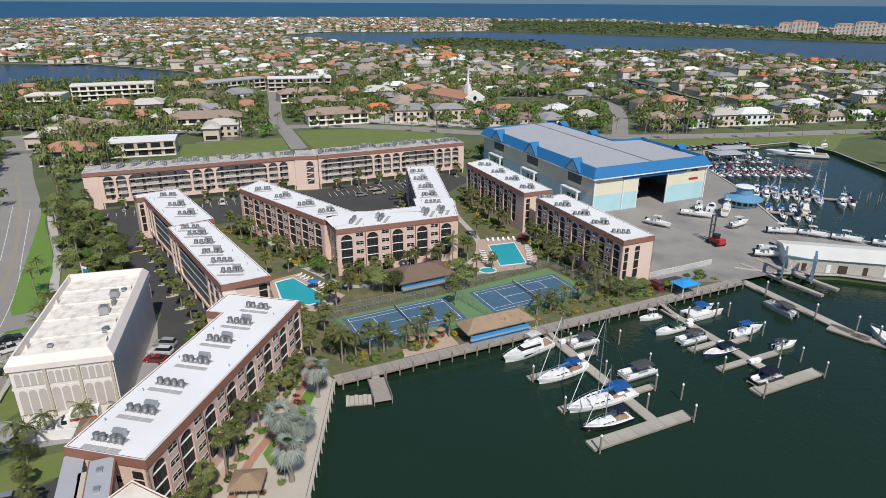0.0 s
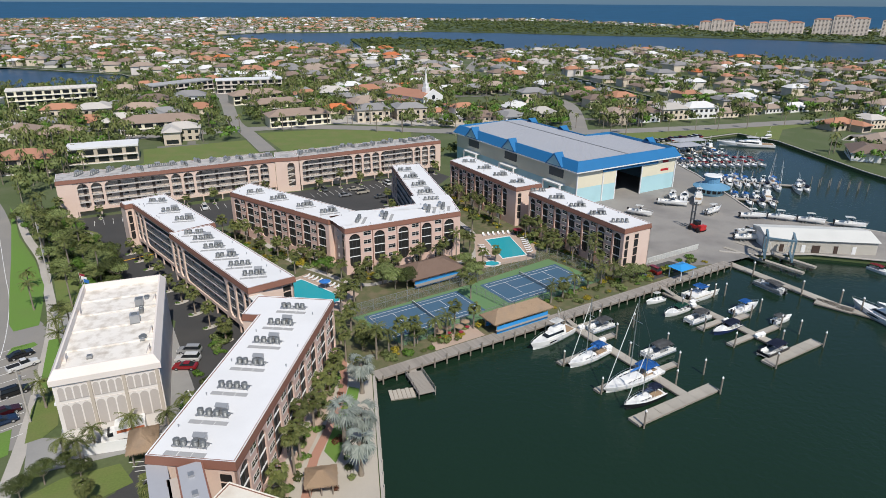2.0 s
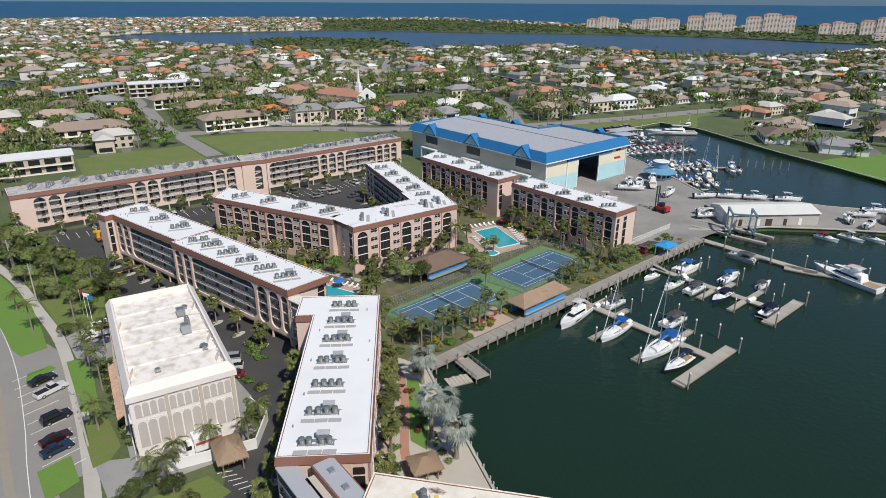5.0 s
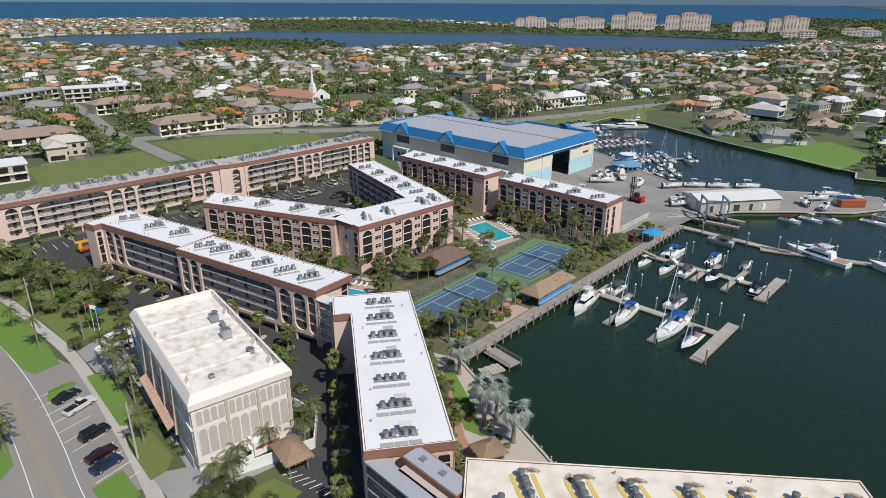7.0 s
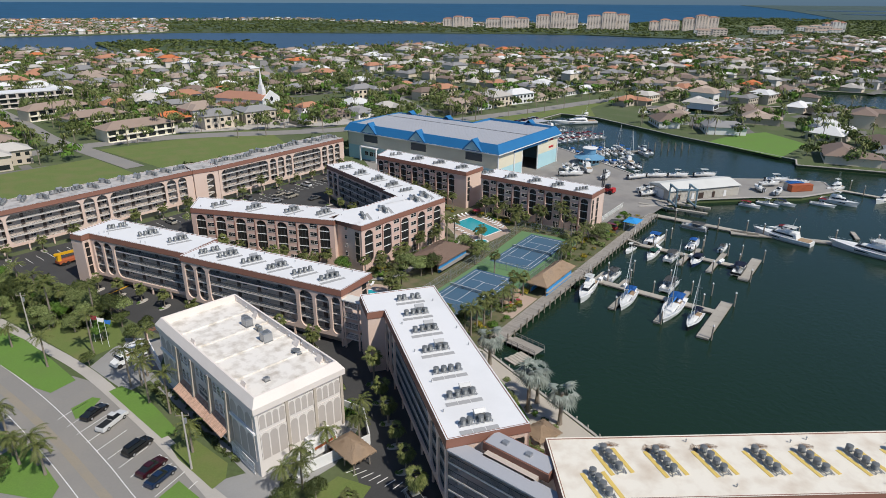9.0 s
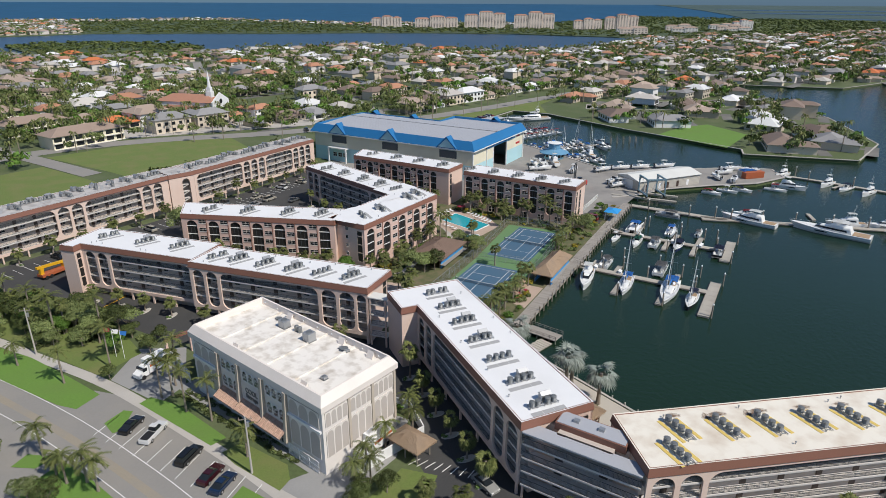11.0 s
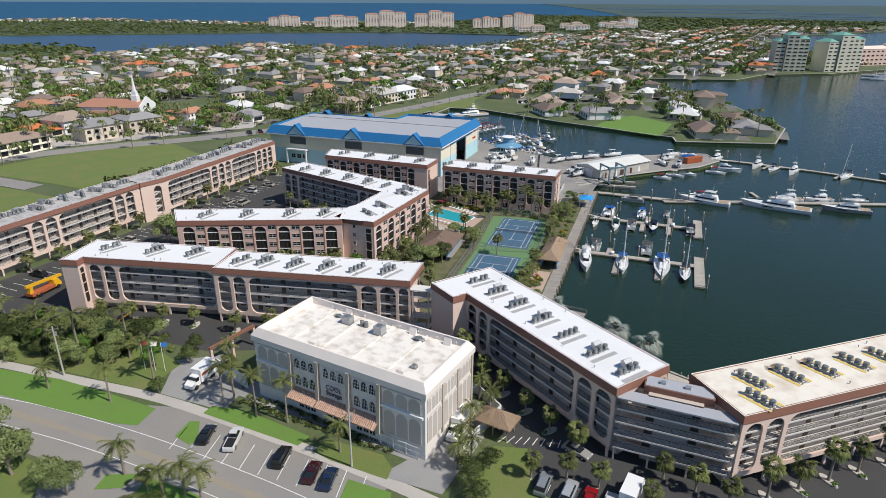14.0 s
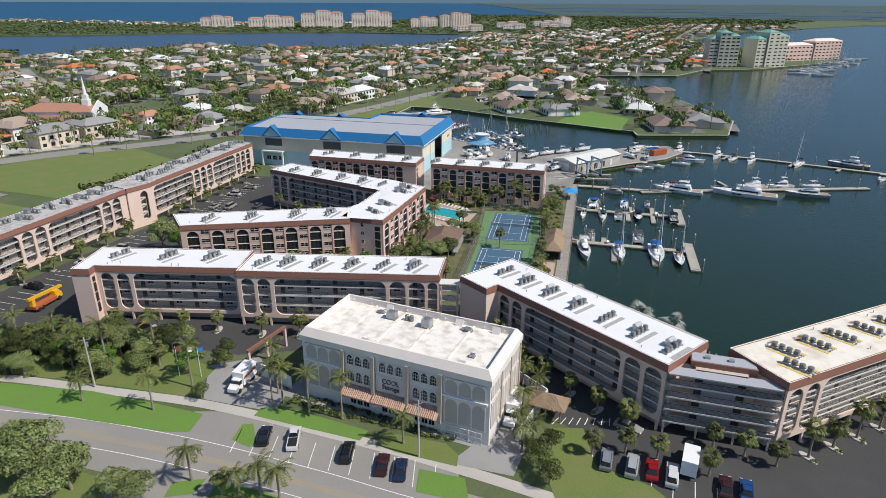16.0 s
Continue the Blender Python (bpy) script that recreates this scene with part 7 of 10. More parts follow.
# round blue-roofed kiosk
kk = thing("fuel_kiosk", pose(115.5, 212.5, 0.03), "round dockside kiosk with pale blue conical roof", "kiosk")
bm = bmesh.new()
tube(bm, [(0, 0, 0), (0, 0, 2.8)], [4.4, 4.4], 20)
part("wall", bm, M["bh_aqua"], kk)
bm = bmesh.new()
tube(bm, [(0, 0, 2.7), (0, 0, 2.95), (0, 0, 4.4), (0, 0, 4.5)], [6.6, 6.6, 2.6, 2.5], 24)
M["faded_blue"] = material("faded_blue_roof", (0.13, 0.30, 0.46), 0.6, vary=0.08)
part("roof", bm, M["faded_blue"], kk, "faded blue conical roof")
bm = bmesh.new()
tube(bm, [(0, 0, 4.3), (0, 0, 6.4), (0, 0, 6.9)], [2.7, 2.7, 3.3], 20)
lan = part("lantern", bm, M["faded_blue"], kk, "faded blue round upper storey")
bm = bmesh.new()
tube(bm, [(0, 0, 6.902), (0, 0, 7.1), (0, 0, 7.3)], [3.3, 3.3, 2.6], 20)
part("lid", bm, M["white"], lan, "white round roof lid")
for k in range(14):
    q = 2 * math.pi * k / 14
    bm = bmesh.new()
    box(bm, -0.7, 0.7, -0.04, 0.04, 0.9, 2.3)
    part("window", bm, M["glass"], kk, "dark glass", pose(4.42 * math.cos(q), 4.42 * math.sin(q), 0, 0, 0, math.degrees(q) + 90))
# covered boat dock beside the hall
cv = thing("dock_canopy", pose(139, 281, 0, 0, 0, 12), "pale grey flat canopy on posts over berths", "canopy")
bm = bmesh.new()
hip(bm, -7, 7, -4.5, 4.5, 3.6, 0.8, 0.3)
part("roof", bm, M["roof_grey"], cv, "pale grey metal roof")
for x in (-6.5, 0, 6.5):
    for y in (-4, 4):
        bm = bmesh.new()
        box(bm, x - 0.14, x + 0.14, y - 0.14, y + 0.14, -3.0, 3.6)
        part("post", bm, M["pile"], cv)
# canopy hut on the quay and shaded pier building
for nm, m, w, d, h, mat in (("quay_shelter", pose(68.2, 139.6, 0.05, 0, 0, 25), 5.4, 4.0, 3.0, "blue_paint"), ("quay_shelter", pose(146, 292, 0.05, 0, 0, 10), 16, 8, 3.6, "roof_grey")):
    t = thing(nm, m, ("bright blue" if mat == "blue_paint" else "grey") + " roofed open shelter by the dock", "shelter")
    bm = bmesh.new()
    hip(bm, -w / 2, w / 2, -d / 2, d / 2, h, 0.7, 0.3)
    part("roof", bm, M[mat], t)
    for sx in (-1, 1):
        for sy in (-1, 1):
            bm = bmesh.new()
            box(bm, sx * w * 0.45 - 0.1, sx * w * 0.45 + 0.1, sy * d * 0.45 - 0.1, sy * d * 0.45 + 0.1, 0 if w < 10 else -3, h)
            part("post", bm, M["white"], t)

# ---- plants ----
def frond(bm, yaw, pitch, L, droop, width, seg=6, leaf=0.5):
    """A feather frond: a drooping rib with narrow leaflets on both sides."""
    c, s = math.cos(yaw), math.sin(yaw)
    pts = []
    x, z, a = 0.0, 0.0, pitch
    for k in range(seg + 1):
        pts.append((x, z))
        x += L / seg * math.cos(a)
        z += L / seg * math.sin(a)
        a -= droop / seg
    for k in range(seg):
        (x0, z0), (x1, z1) = pts[k], pts[k + 1]
        u = (k + 0.5) / seg
        w = width * (0.35 + 1.3 * u * (1.25 - u))
        for side in (-1, 1):
            for f in (0.0, 0.5):
                xa, za = x0 + (x1 - x0) * f, z0 + (z1 - z0) * f
                xb, zb = x0 + (x1 - x0) * (f + 0.45), z0 + (z1 - z0) * (f + 0.45)
                tipx, tipz = xb + 0.5 * w, zb - 0.35 * w
                tri = [(xa, 0, za), (xb, 0, zb), (tipx, side * w, tipz)]
                bm.faces.new([bm.verts.new((px * c - py * s, px * s + py * c, pz)) for px, py, pz in tri])


def fan(bm, yaw, pitch, L, blade, n=11, wide=0.12):
    """A fan leaf: a stalk and a pleated round blade."""
    c, s = math.cos(yaw), math.sin(yaw)
    o = Vector((math.cos(pitch) * L, 0, math.sin(pitch) * L))
    d = Vector((math.cos(pitch - 0.5), 0, math.sin(pitch - 0.5)))
    up = Vector((-d.z, 0, d.x))
    def turn(v):
        return (v.x * c - v.y * s, v.x * s + v.y * c, v.z)
    for k in range(n):
        a = -1.9 + 3.8 * k / (n - 1)
        e = d * math.cos(a) + Vector((0, 1, 0)) * math.sin(a)
        tip = o + e * blade * (0.75 + 0.25 * math.cos(a * 0.7)) - Vector((0, 0, 0.28 * blade * abs(math.sin(a)) + 0.12 * blade))
        w = Vector((0, 1, 0)) * math.cos(a) - d * math.sin(a)
        b0 = o + e * blade * 0.45 + w * blade * wide
        b1 = o + e * blade * 0.45 - w * blade * wide
        v = [bm.verts.new(turn(q)) for q in (o, b0, tip, b1)]
        bm.faces.new(v)


def palm_meshes(H, kind, seed):
    random.seed(seed)
    lean = random.uniform(-0.5, 0.5)
    pts = [(lean * (k / 5) ** 2, 0.25 * lean * (k / 5), H * k / 5) for k in range(6)]
    bm = bmesh.new()
    r = 0.17 if kind != "silver" else 0.24
    tube(bm, pts, [r * 1.5, r * 1.1, r, r, r * 0.95, r * 0.9], 8)
    trunk = finish(bm, "trunk")
    trunk.materials.append(M["bark"])
    bm = bmesh.new()
    if kind == "feather":
        for k in range(20):
            frond(bm, k * 2.4, random.uniform(-0.3, 1.0), random.uniform(2.3, 3.0), random.uniform(1.0, 1.7), 0.55)
    elif kind == "fan":
        for k in range(30):
            fan(bm, k * 2.4, random.uniform(-0.7, 1.2), random.uniform(0.8, 1.3), random.uniform(0.75, 1.05))
    else:
        for k in range(25):
            fan(bm, k * 2.4, random.uniform(-0.7, 1.2), random.uniform(0.9, 1.4), random.uniform(1.0, 1.35), 12, 0.075)
    bmesh.ops.translate(bm, verts=bm.verts, vec=(lean, 0.25 * lean, H))
    crown = finish(bm, "crown")
    crown.materials.append(M["silver_leaf" if kind == "silver" else "palm_leaf"])
    return trunk, crown


PALMS = {}
for kind, hs in (("feather", (5.5, 7.5, 9.5)), ("fan", (4.0, 5.5, 7.0)), ("silver", (4.5, 5.5))):
    for i, h in enumerate(hs):
        PALMS[kind, i] = palm_meshes(h, kind, 10 + i)
PALM_LABEL = {"feather": "tall palm with feathery green fronds", "fan": "cabbage palm with rounded green crown", "silver": "silver-blue fan palm on the shore terrace"}
prand = random.Random(3)


def palm(x, y, kind="fan", i=None, z=0.05, s=None, group="garden palms"):
    i = prand.randrange(2 if kind == "silver" else 3) if i is None else i
    s = s or prand.uniform(0.85, 1.12)
    m = pose(x, y, z, 0, 0, prand.uniform(0, 360)) @ Matrix.Diagonal((s, s, s, 1))
    t = thing("palm_tree", m, PALM_LABEL[kind], "palm tree", group)
    tr, cr = PALMS[kind, i]
    part("trunk", tr, None, t)
    part("crown", cr, None, t)


def clump_arrays(rng, centres, n, leaf):
    """Vertices and faces of many small leaf blades scattered on lumpy balls."""
    V_, F_ = [], []
    cs = np.array([c[:3] for c in centres])
    rs = np.array([c[3] for c in centres])
    pick = rng.choice(len(centres), n, p=rs ** 2 / (rs ** 2).sum())
    d = rng.normal(size=(n, 3))
    d[:, 2] = np.abs(d[:, 2]) * 0.9 - 0.25
    d /= np.linalg.norm(d, axis=1)[:, None]
    p = cs[pick] + d * (rs[pick] * rng.uniform(0.72, 1.08, n))[:, None] * np.array([1, 1, 0.8])
    a = rng.normal(size=(n, 3))
    a = np.cross(d, a)
    a /= np.linalg.norm(a, axis=1)[:, None]
    b = np.cross(d, a) + 0.45 * d
    s = leaf * rng.uniform(0.6, 1.4, n)[:, None]
    quad = np.stack([p - a * s, p - b * s * 0.6, p + a * s, p + b * s * 0.6], 1)
    return quad.reshape(-1, 3), np.arange(n * 4).reshape(n, 4)


def tree_meshes(H, R, seed, leaf, n, mat):
    rng = np.random.default_rng(seed)
    bm = bmesh.new()
    random.seed(seed)
    tube(bm, [(0, 0, 0), (0.1, 0.05, H * 0.3), (0.05, 0.15, H * 0.55)], [0.22, 0.17, 0.12], 7)
    centres = []
    for k in range(6):
        a = k * 1.05 + random.uniform(-0.3, 0.3)
        r = R * random.uniform(0.45, 0.7)
        q = (r * math.cos(a), r * math.sin(a), H * random.uniform(0.55, 0.85))
        tube(bm, [(0.05, 0.1, H * 0.35), (q[0] * 0.6, q[1] * 0.6, H * 0.5), q], [0.11, 0.08, 0.04], 5)
        centres.append((*q, R * random.uniform(0.38, 0.55)))
    centres.append((0, 0, H * 0.82, R * 0.55))
    trunk = finish(bm, "trunk")
    trunk.materials.append(M["bark"])
    v, f = clump_arrays(rng, centres, n, leaf)
    me = bpy.data.meshes.new("crown")
    me.from_pydata(v.tolist(), [], f.tolist())
    me.materials.append(M[mat])
    return trunk, me


TREES = {"leaf": [tree_meshes(5.5, 2.9, 1, 0.15, 2600, "leaf"), tree_meshes(6.5, 3.6, 2, 0.16, 3400, "leaf"), tree_meshes(4.5, 2.6, 3, 0.14, 2300, "leaf")],
         "bright_leaf": [tree_meshes(5.5, 2.8, 4, 0.15, 2600, "bright_leaf")], "dark_leaf": [tree_meshes(5.0, 2.6, 5, 0.15, 2400, "dark_leaf"), tree_meshes(6.5, 3.4, 6, 0.16, 3000, "dark_leaf")]}
TREE_LABEL = {"leaf": "leafy green broadleaf tree with uneven crown", "bright_leaf": "bright green rounded broadleaf tree", "dark_leaf": "dark green dense broadleaf tree"}


def tree(x, y, kind="leaf", s=None, group="garden trees"):
    s = s or prand.uniform(0.8, 1.25)
    m = pose(x, y, 0.03, 0, 0, prand.uniform(0, 360)) @ Matrix.Diagonal((s, s, s * prand.uniform(0.9, 1.1), 1))
    t = thing("tree", m, TREE_LABEL[kind], "tree", group)
    tr, cr = prand.choice(TREES[kind])
    part("trunk", tr, None, t)
    part("crown", cr, None, t)


def bush_mesh(seed, mat, n=260):
    rng = np.random.default_rng(seed)
    centres = [(rng.uniform(-0.5, 0.5), rng.uniform(-0.5, 0.5), 0.35, rng.uniform(0.5, 0.75)) for _ in range(4)]
    v, f = clump_arrays(rng, centres, n, 0.14)
    v[:, 2] = np.maximum(v[:, 2], 0.0)
    me = bpy.data.meshes.new("bush")
    me.from_pydata(v.tolist(), [], f.tolist())
    me.materials.append(M[mat])
    return me


BUSH = {k: [bush_mesh(60 + i, k) for i in range(2)] for k in ("leaf", "bright_leaf", "dark_leaf", "dry_leaf", "red_leaf")}
BUSH_LABEL = {"leaf": "rounded green garden shrub", "bright_leaf": "bright green clipped shrub", "dark_leaf": "dark green dense shrub", "dry_leaf": "yellow flowering garden shrub in a bed", "red_leaf": "copper-red leafy garden shrub"}


SHRUBS, EXTRA = [], []


def bush(x, y, kind="leaf", s=1.0):
    SHRUBS.append(kind)
    if len(SHRUBS) > 235:
        EXTRA.append((x, y, kind, s))
        return
    ob = part("shrub", prand.choice(BUSH[kind]), None, None, "", pose(x, y, 0.05, 0, 0, prand.uniform(0, 360)) @ Matrix.Diagonal((s, s, s * 0.85, 1)))
    tagged(ob, BUSH_LABEL[kind], "shrub", "garden shrubs")


# palms along the shore terrace and gardens
for x, y in ((-15.0, 74.0), (-14.6, 80.8), (-17.6, 79.5), (-15.0, 95.6)):
    palm(x, y, "silver", s=1.4, group="shore palms")
uA = Vector((0.2125, 0.977))
eA = Vector((0.977, -0.2125))
for k in range(13):
    q = Vector((-30.4, 63.2)) + uA * (2 + k * 3.6) + eA * prand.uniform(1.4, 2.6)
    palm(q.x, q.y, "fan")
    for j in range(2):
        w = q + uA * prand.uniform(-1.5, 1.5) + eA * prand.uniform(-0.6, 1.8)
        bush(w.x, w.y, prand.choice(("leaf", "bright_leaf", "dark_leaf")), prand.uniform(0.7, 1.3))
for k in range(14):
    q = Vector((-18, 100)) + Vector((prand.uniform(-1, 3.5), -k * 2.2))
    bush(q.x, q.y, prand.choice(("leaf", "dark_leaf", "bright_leaf", "red_leaf")), prand.uniform(0.6, 1.1))
# garden belt between courts and boardwalk
uS = Vector((0.905, 0.426))
nS = Vector((-0.426, 0.905))
o = Vector((-13.2, 102.2))
for k in range(120):
    a, b = prand.uniform(1, 104), prand.uniform(1.3, 8.0)
    if 26 < a < 48:
        b = prand.uniform(6.0, 9.0) if a < 30 or a > 45 else 99
    if b > 50:
        continue
    b = min(b, 5.0 + max(0, a - 40) * 0.08)
    q = o + uS * a + nS * b
    bush(q.x, q.y, prand.choice(("leaf", "leaf", "bright_leaf", "dark_leaf", "dry_leaf")), prand.uniform(0.6, 1.5))
for a, b in ((3, 4), (6, 6.5), (9, 5), (12, 7), (17, 6.5), (20, 8), (22, 9), (50, 8), (54, 9), (58, 6), (63, 8.5), (68, 9.5), (72, 6.5), (27, 9.5)):
    b = min(b, 4.4 + max(0, a - 40) * 0.08)
    q = o + uS * a + nS * b
    palm(q.x, q.y, prand.choice(("fan", "feather")), 0 if a > 30 else None)
for a, b in ((4.5, 7.5), (2.0, 8.5), (13, 5)):
    q = o + uS * a + nS * b
    tree(q.x, q.y, "dark_leaf", 0.7)
# along the garden fronts
for P_, Q_, n_, lo, hi in (((-19.3, 149.6), (12.3, 161.3), 9, 1.5, 5), ((-55.1, 186.8), (-23.9, 157.3), 12, 1.5, 6), ((16.9, 221), (33.2, 183.2), 11, 1.5, 5), ((36, 179.8), (52.1, 144.6), 12, 1.5, 4.5)):
    P_, Q_ = Vector(P_), Vector(Q_)
    d = (Q_ - P_).normalized()
    out = Vector((d.y, -d.x))
    for k in range(n_):
        q = P_ + (Q_ - P_) * (k + prand.uniform(0.2, 0.8)) / n_ + out * prand.uniform(lo, hi)
        palm(q.x, q.y, "fan" if prand.random() < 0.75 else "feather", 0 if prand.random() < 0.5 else 1)
        for j in range(4):
            w = q + d * prand.uniform(-2.5, 2.5) + out * prand.uniform(-1.2, 3)
            bush(w.x, w.y, prand.choice(("leaf", "bright_leaf", "dark_leaf", "dry_leaf", "dark_leaf")), prand.uniform(0.7, 1.4))
for x, y, k, s in ((-24.5, 150.5, "bright_leaf", 0.85), (-45, 199, "bright_leaf", 1.3), (-51, 205, "leaf", 1.3), (-48, 202, "bright_leaf", 1.1), (-7, 140, "leaf", 0.9), (-10, 143, "leaf", 0.9), (-4, 139.5, "dark_leaf", 0.8), (13.5, 143, "leaf", 0.7), (55, 139, "leaf", 0.75), (51, 137, "leaf", 0.7), (58, 141, "leaf", 0.7), (12.5, 150, "leaf", 0.7), (16, 148, "dark_leaf", 0.6)):
    tree(x, y, k, s)
for x, y in ((13, 147), (15, 160), (14, 165), (18.5, 178), (34, 172), (36, 168), (37.5, 160), (40, 158), (33.8, 154.5), (17, 150), (-17, 131), (-19, 134), (-20, 128), (-33, 152), (-38, 149), (-15.5, 140), (-20.5, 145), (21.5, 154.8), (10, 140.5), (11, 132.5), (-22.5, 119), (-19.6, 114), (-17.5, 118), (-15, 112.5), (-12, 110)):
    palm(x, y, "fan", 1 if prand.random() < 0.5 else 0)
# palms by the galleries and lots
for P_, Q_, n_, off in (((-80.5, 177.4), (-61.9, 151.9), 4, 4.0), ((-63, 151.2), (-37.7, 115.9), 5, 4.0), ((-108.8, 205.6), (-47.6, 230.2), 7, 4.0), ((-38.8, 231.6), (17.2, 256.4), 7, 4.0), ((-35.7, 49.7), (7.0, 27.6), 8, 3.2), ((-33.9, 104), (-42.3, 66), 6, 3.0), ((-4.8, 215.8), (0.9, 172.5), 5, 2.6)):
    P_, Q_ = Vector(P_), Vector(Q_)
    d = (Q_ - P_).normalized()
    out = Vector((d.y, -d.x))
    for k in range(n_):
        q = P_ + (Q_ - P_) * (k + 0.7) / (n_ + 0.3) + out * off
        palm(q.x, q.y, "fan", 0 if prand.random() < 0.7 else 1, group="parking lot palms")
        bm = bmesh.new()
        tube(bm, [(0, 0, 0.0), (0, 0, 0.2), (0, 0, 0.22)], [0.9, 0.85, 0.75], 12)
        bmesh.ops.scale(bm, verts=bm.verts, vec=(0.8, 1.9, 1))
        ob = part("planter_kerb", bm, M["concrete"], None, "", pose(q.x, q.y, 0.0, 0, 0, math.degrees(math.atan2(d.y, d.x))))
        tagged(ob, "pale concrete kerbed planting island", "kerb", "parking islands", "structure")
        w = q + out * 1.0
        bush(w.x, w.y, "bright_leaf", 0.6)
for x, y in ((-50.5, 68), (-48.8, 63.5), (-47.5, 56), (-38.8, 48.5), (-39.5, 53), (-58, 80.5), (-57, 83.5), (-60.5, 81), (-46.5, 86.5), (-52, 86), (-44.6, 90.5), (-54, 72), (-40.5, 57.5)):
    palm(x, y, "fan" if y < 80 else "feather", 0, s=0.9)
# street palms
for x, y, k, i in ((-97.7, 149.2, "feather", 0), (-91.2, 137.0, "feather", 1), (-83.1, 137.9, "feather", 2), (-77.6, 121.5, "feather", 2), (-75.2, 114.6, "feather", 2), (-72.4, 109.4, "feather", 2), (-73.5, 126, "feather", 2), (-70.7, 97, "feather", 0), (-75.8, 121.0, "feather", 1), (-104, 171, "feather", 1), (-113, 186, "feather", 2), (-118, 199, "feather", 1), (-108, 178, "feather", 2), (-122, 206, "feather", 1), (-74.5, 124, "fan", 2),
                   (-92.0, 105.5, "feather", 0), (-94.5, 107, "feather", 0), (-91.0, 102.5, "feather", 0), (-96.6, 116, "feather", 0), (-95.5, 110, "fan", 0)):
    palm(x, y, k, i, group="street palms")
for k in range(84):
    u = k / 84
    base = Vector((-80, 152)).lerp(Vector((-123, 205)), u)
    q = base + Vector((prand.uniform(-4.0, 6.5), prand.uniform(-4.0, 5)))
    tree(q.x, q.y, prand.choice(("leaf", "leaf", "leaf", "dark_leaf", "bright_leaf")), prand.uniform(0.55, 0.95), group="street trees")
STRIP = [(-79, 141), (-75, 151), (-84, 166), (-99, 186), (-117, 203), (-122, 203), (-106, 174), (-93, 154)]
n_trees = 0
while n_trees < 34:
    q = (prand.uniform(-122, -75), prand.uniform(141, 203))
    if inside(q, STRIP):
        tree(*q, prand.choice(("leaf", "dark_leaf", "leaf", "bright_leaf")), prand.uniform(0.5, 0.9), group="street trees")
        bush(q[0] + prand.uniform(-2, 2), q[1] + prand.uniform(-2, 2), prand.choice(("leaf", "dark_leaf")), prand.uniform(0.8, 1.4))
        n_trees += 1
for k in range(18):
    u = k / 18
    q = Vector((-82, 148)).lerp(Vector((-122, 202)), u) + Vector((prand.uniform(-3, 6), prand.uniform(-3, 6)))
    palm(q.x, q.y, "feather" if k % 2 else "fan", prand.randrange(3), group="street palms")
for x, y, s in ((-107, 132, 1.0), (-110.5, 141, 1.0), (-105, 120.5, 0.9), (-112, 133, 1.2), (-104, 117.5, 0.8), (-72.5, 142.5, 0.7), (-75.5, 139, 0.7), (-84, 133.5, 0.45), (-91, 154, 0.75), (-86.5, 152, 0.7), (-83, 163, 0.7), (-79.5, 158, 0.65), (-108.5, 128, 1.2), (-110.5, 135, 1.3), (-115.5, 147, 1.1), (-112, 127, 1.2), (-118, 140, 1.1), (-119, 152, 1.1), (-106.5, 130.5, 0.8), (-99.5, 106, 0.75), (-97, 104, 0.6), (-60, 80, 0.6), (-62, 77, 0.6), (-57, 77.5, 0.55), (-64, 74, 0.6)):
    tree(x, y, "leaf" if s > 0.7 else "dark_leaf", s, group="street trees")
for k in range(60):
    side = k % 2
    a = k / 60
    q = Vector((-76.0, 120)).lerp(Vector((-66.5, 90.5)), a) + Vector((prand.uniform(0.8, 1.6) if side else prand.uniform(2.6, 3.6), 0.5))
    bush(q.x, q.y, "dark_leaf" if k % 3 else "leaf", 0.65)
for k in range(20):
    bush(prand.uniform(-46.5, -43.5), prand.uniform(92, 121), prand.choice(("leaf", "bright_leaf", "dark_leaf")), prand.uniform(0.8, 1.5))

# ---- courts, pools, huts ----
def court(name, m, label):
    """A tennis court: blue playing field, white lines, net with posts."""
    t = thing(name, m, label, "tennis court", "tennis courts")
    bm = bmesh.new()
    box(bm, -12.9, 12.9, -6.2, 6.2, 0.0, 0.11)
    part("playing_field", bm, M["court_blue"], t, "blue painted court")
    bm = bmesh.new()
    w = 0.11
    for y in (-5.485, -4.115, 4.115, 5.485):
        box(bm, -11.885, 11.885, y - w / 2, y + w / 2, 0.11, 0.116)
    for x, h in ((-11.885, 5.485), (11.885, 5.485), (-6.4, 4.115), (6.4, 4.115)):
        box(bm, x - w / 2, x + w / 2, -h, h, 0.117, 0.121)
    box(bm, -6.4, 6.4, -w / 2, w / 2, 0.11, 0.1165)
    part("court_lines", bm, M["line"], t, "white court lines")
    bm = bmesh.new()
    for i in range(60):
        y = -6 + i * 0.2
        box(bm, -0.01, 0.01, y - 0.02, y + 0.02, 0.13, 0.98)
    for z in np.arange(0.2, 0.95, 0.12):
        box(bm, -0.01, 0.01, -6, 6, z, z + 0.03)
    net = part("net", bm, M["dark_rail"], t, "dark tennis net")
    bm = bmesh.new()
    box(bm, -0.04, 0.04, -6, 6, 0.95, 1.04)
    part("net_band", bm, M["white"], net, "white net band")
    for s in (-6.1, 6.1):
        bm = bmesh.new()
        tube(bm, [(0, s, 0.1), (0, s, 1.15)], [0.06, 0.06], 8)
        part("net_post", bm, M["dark_rail"], t)


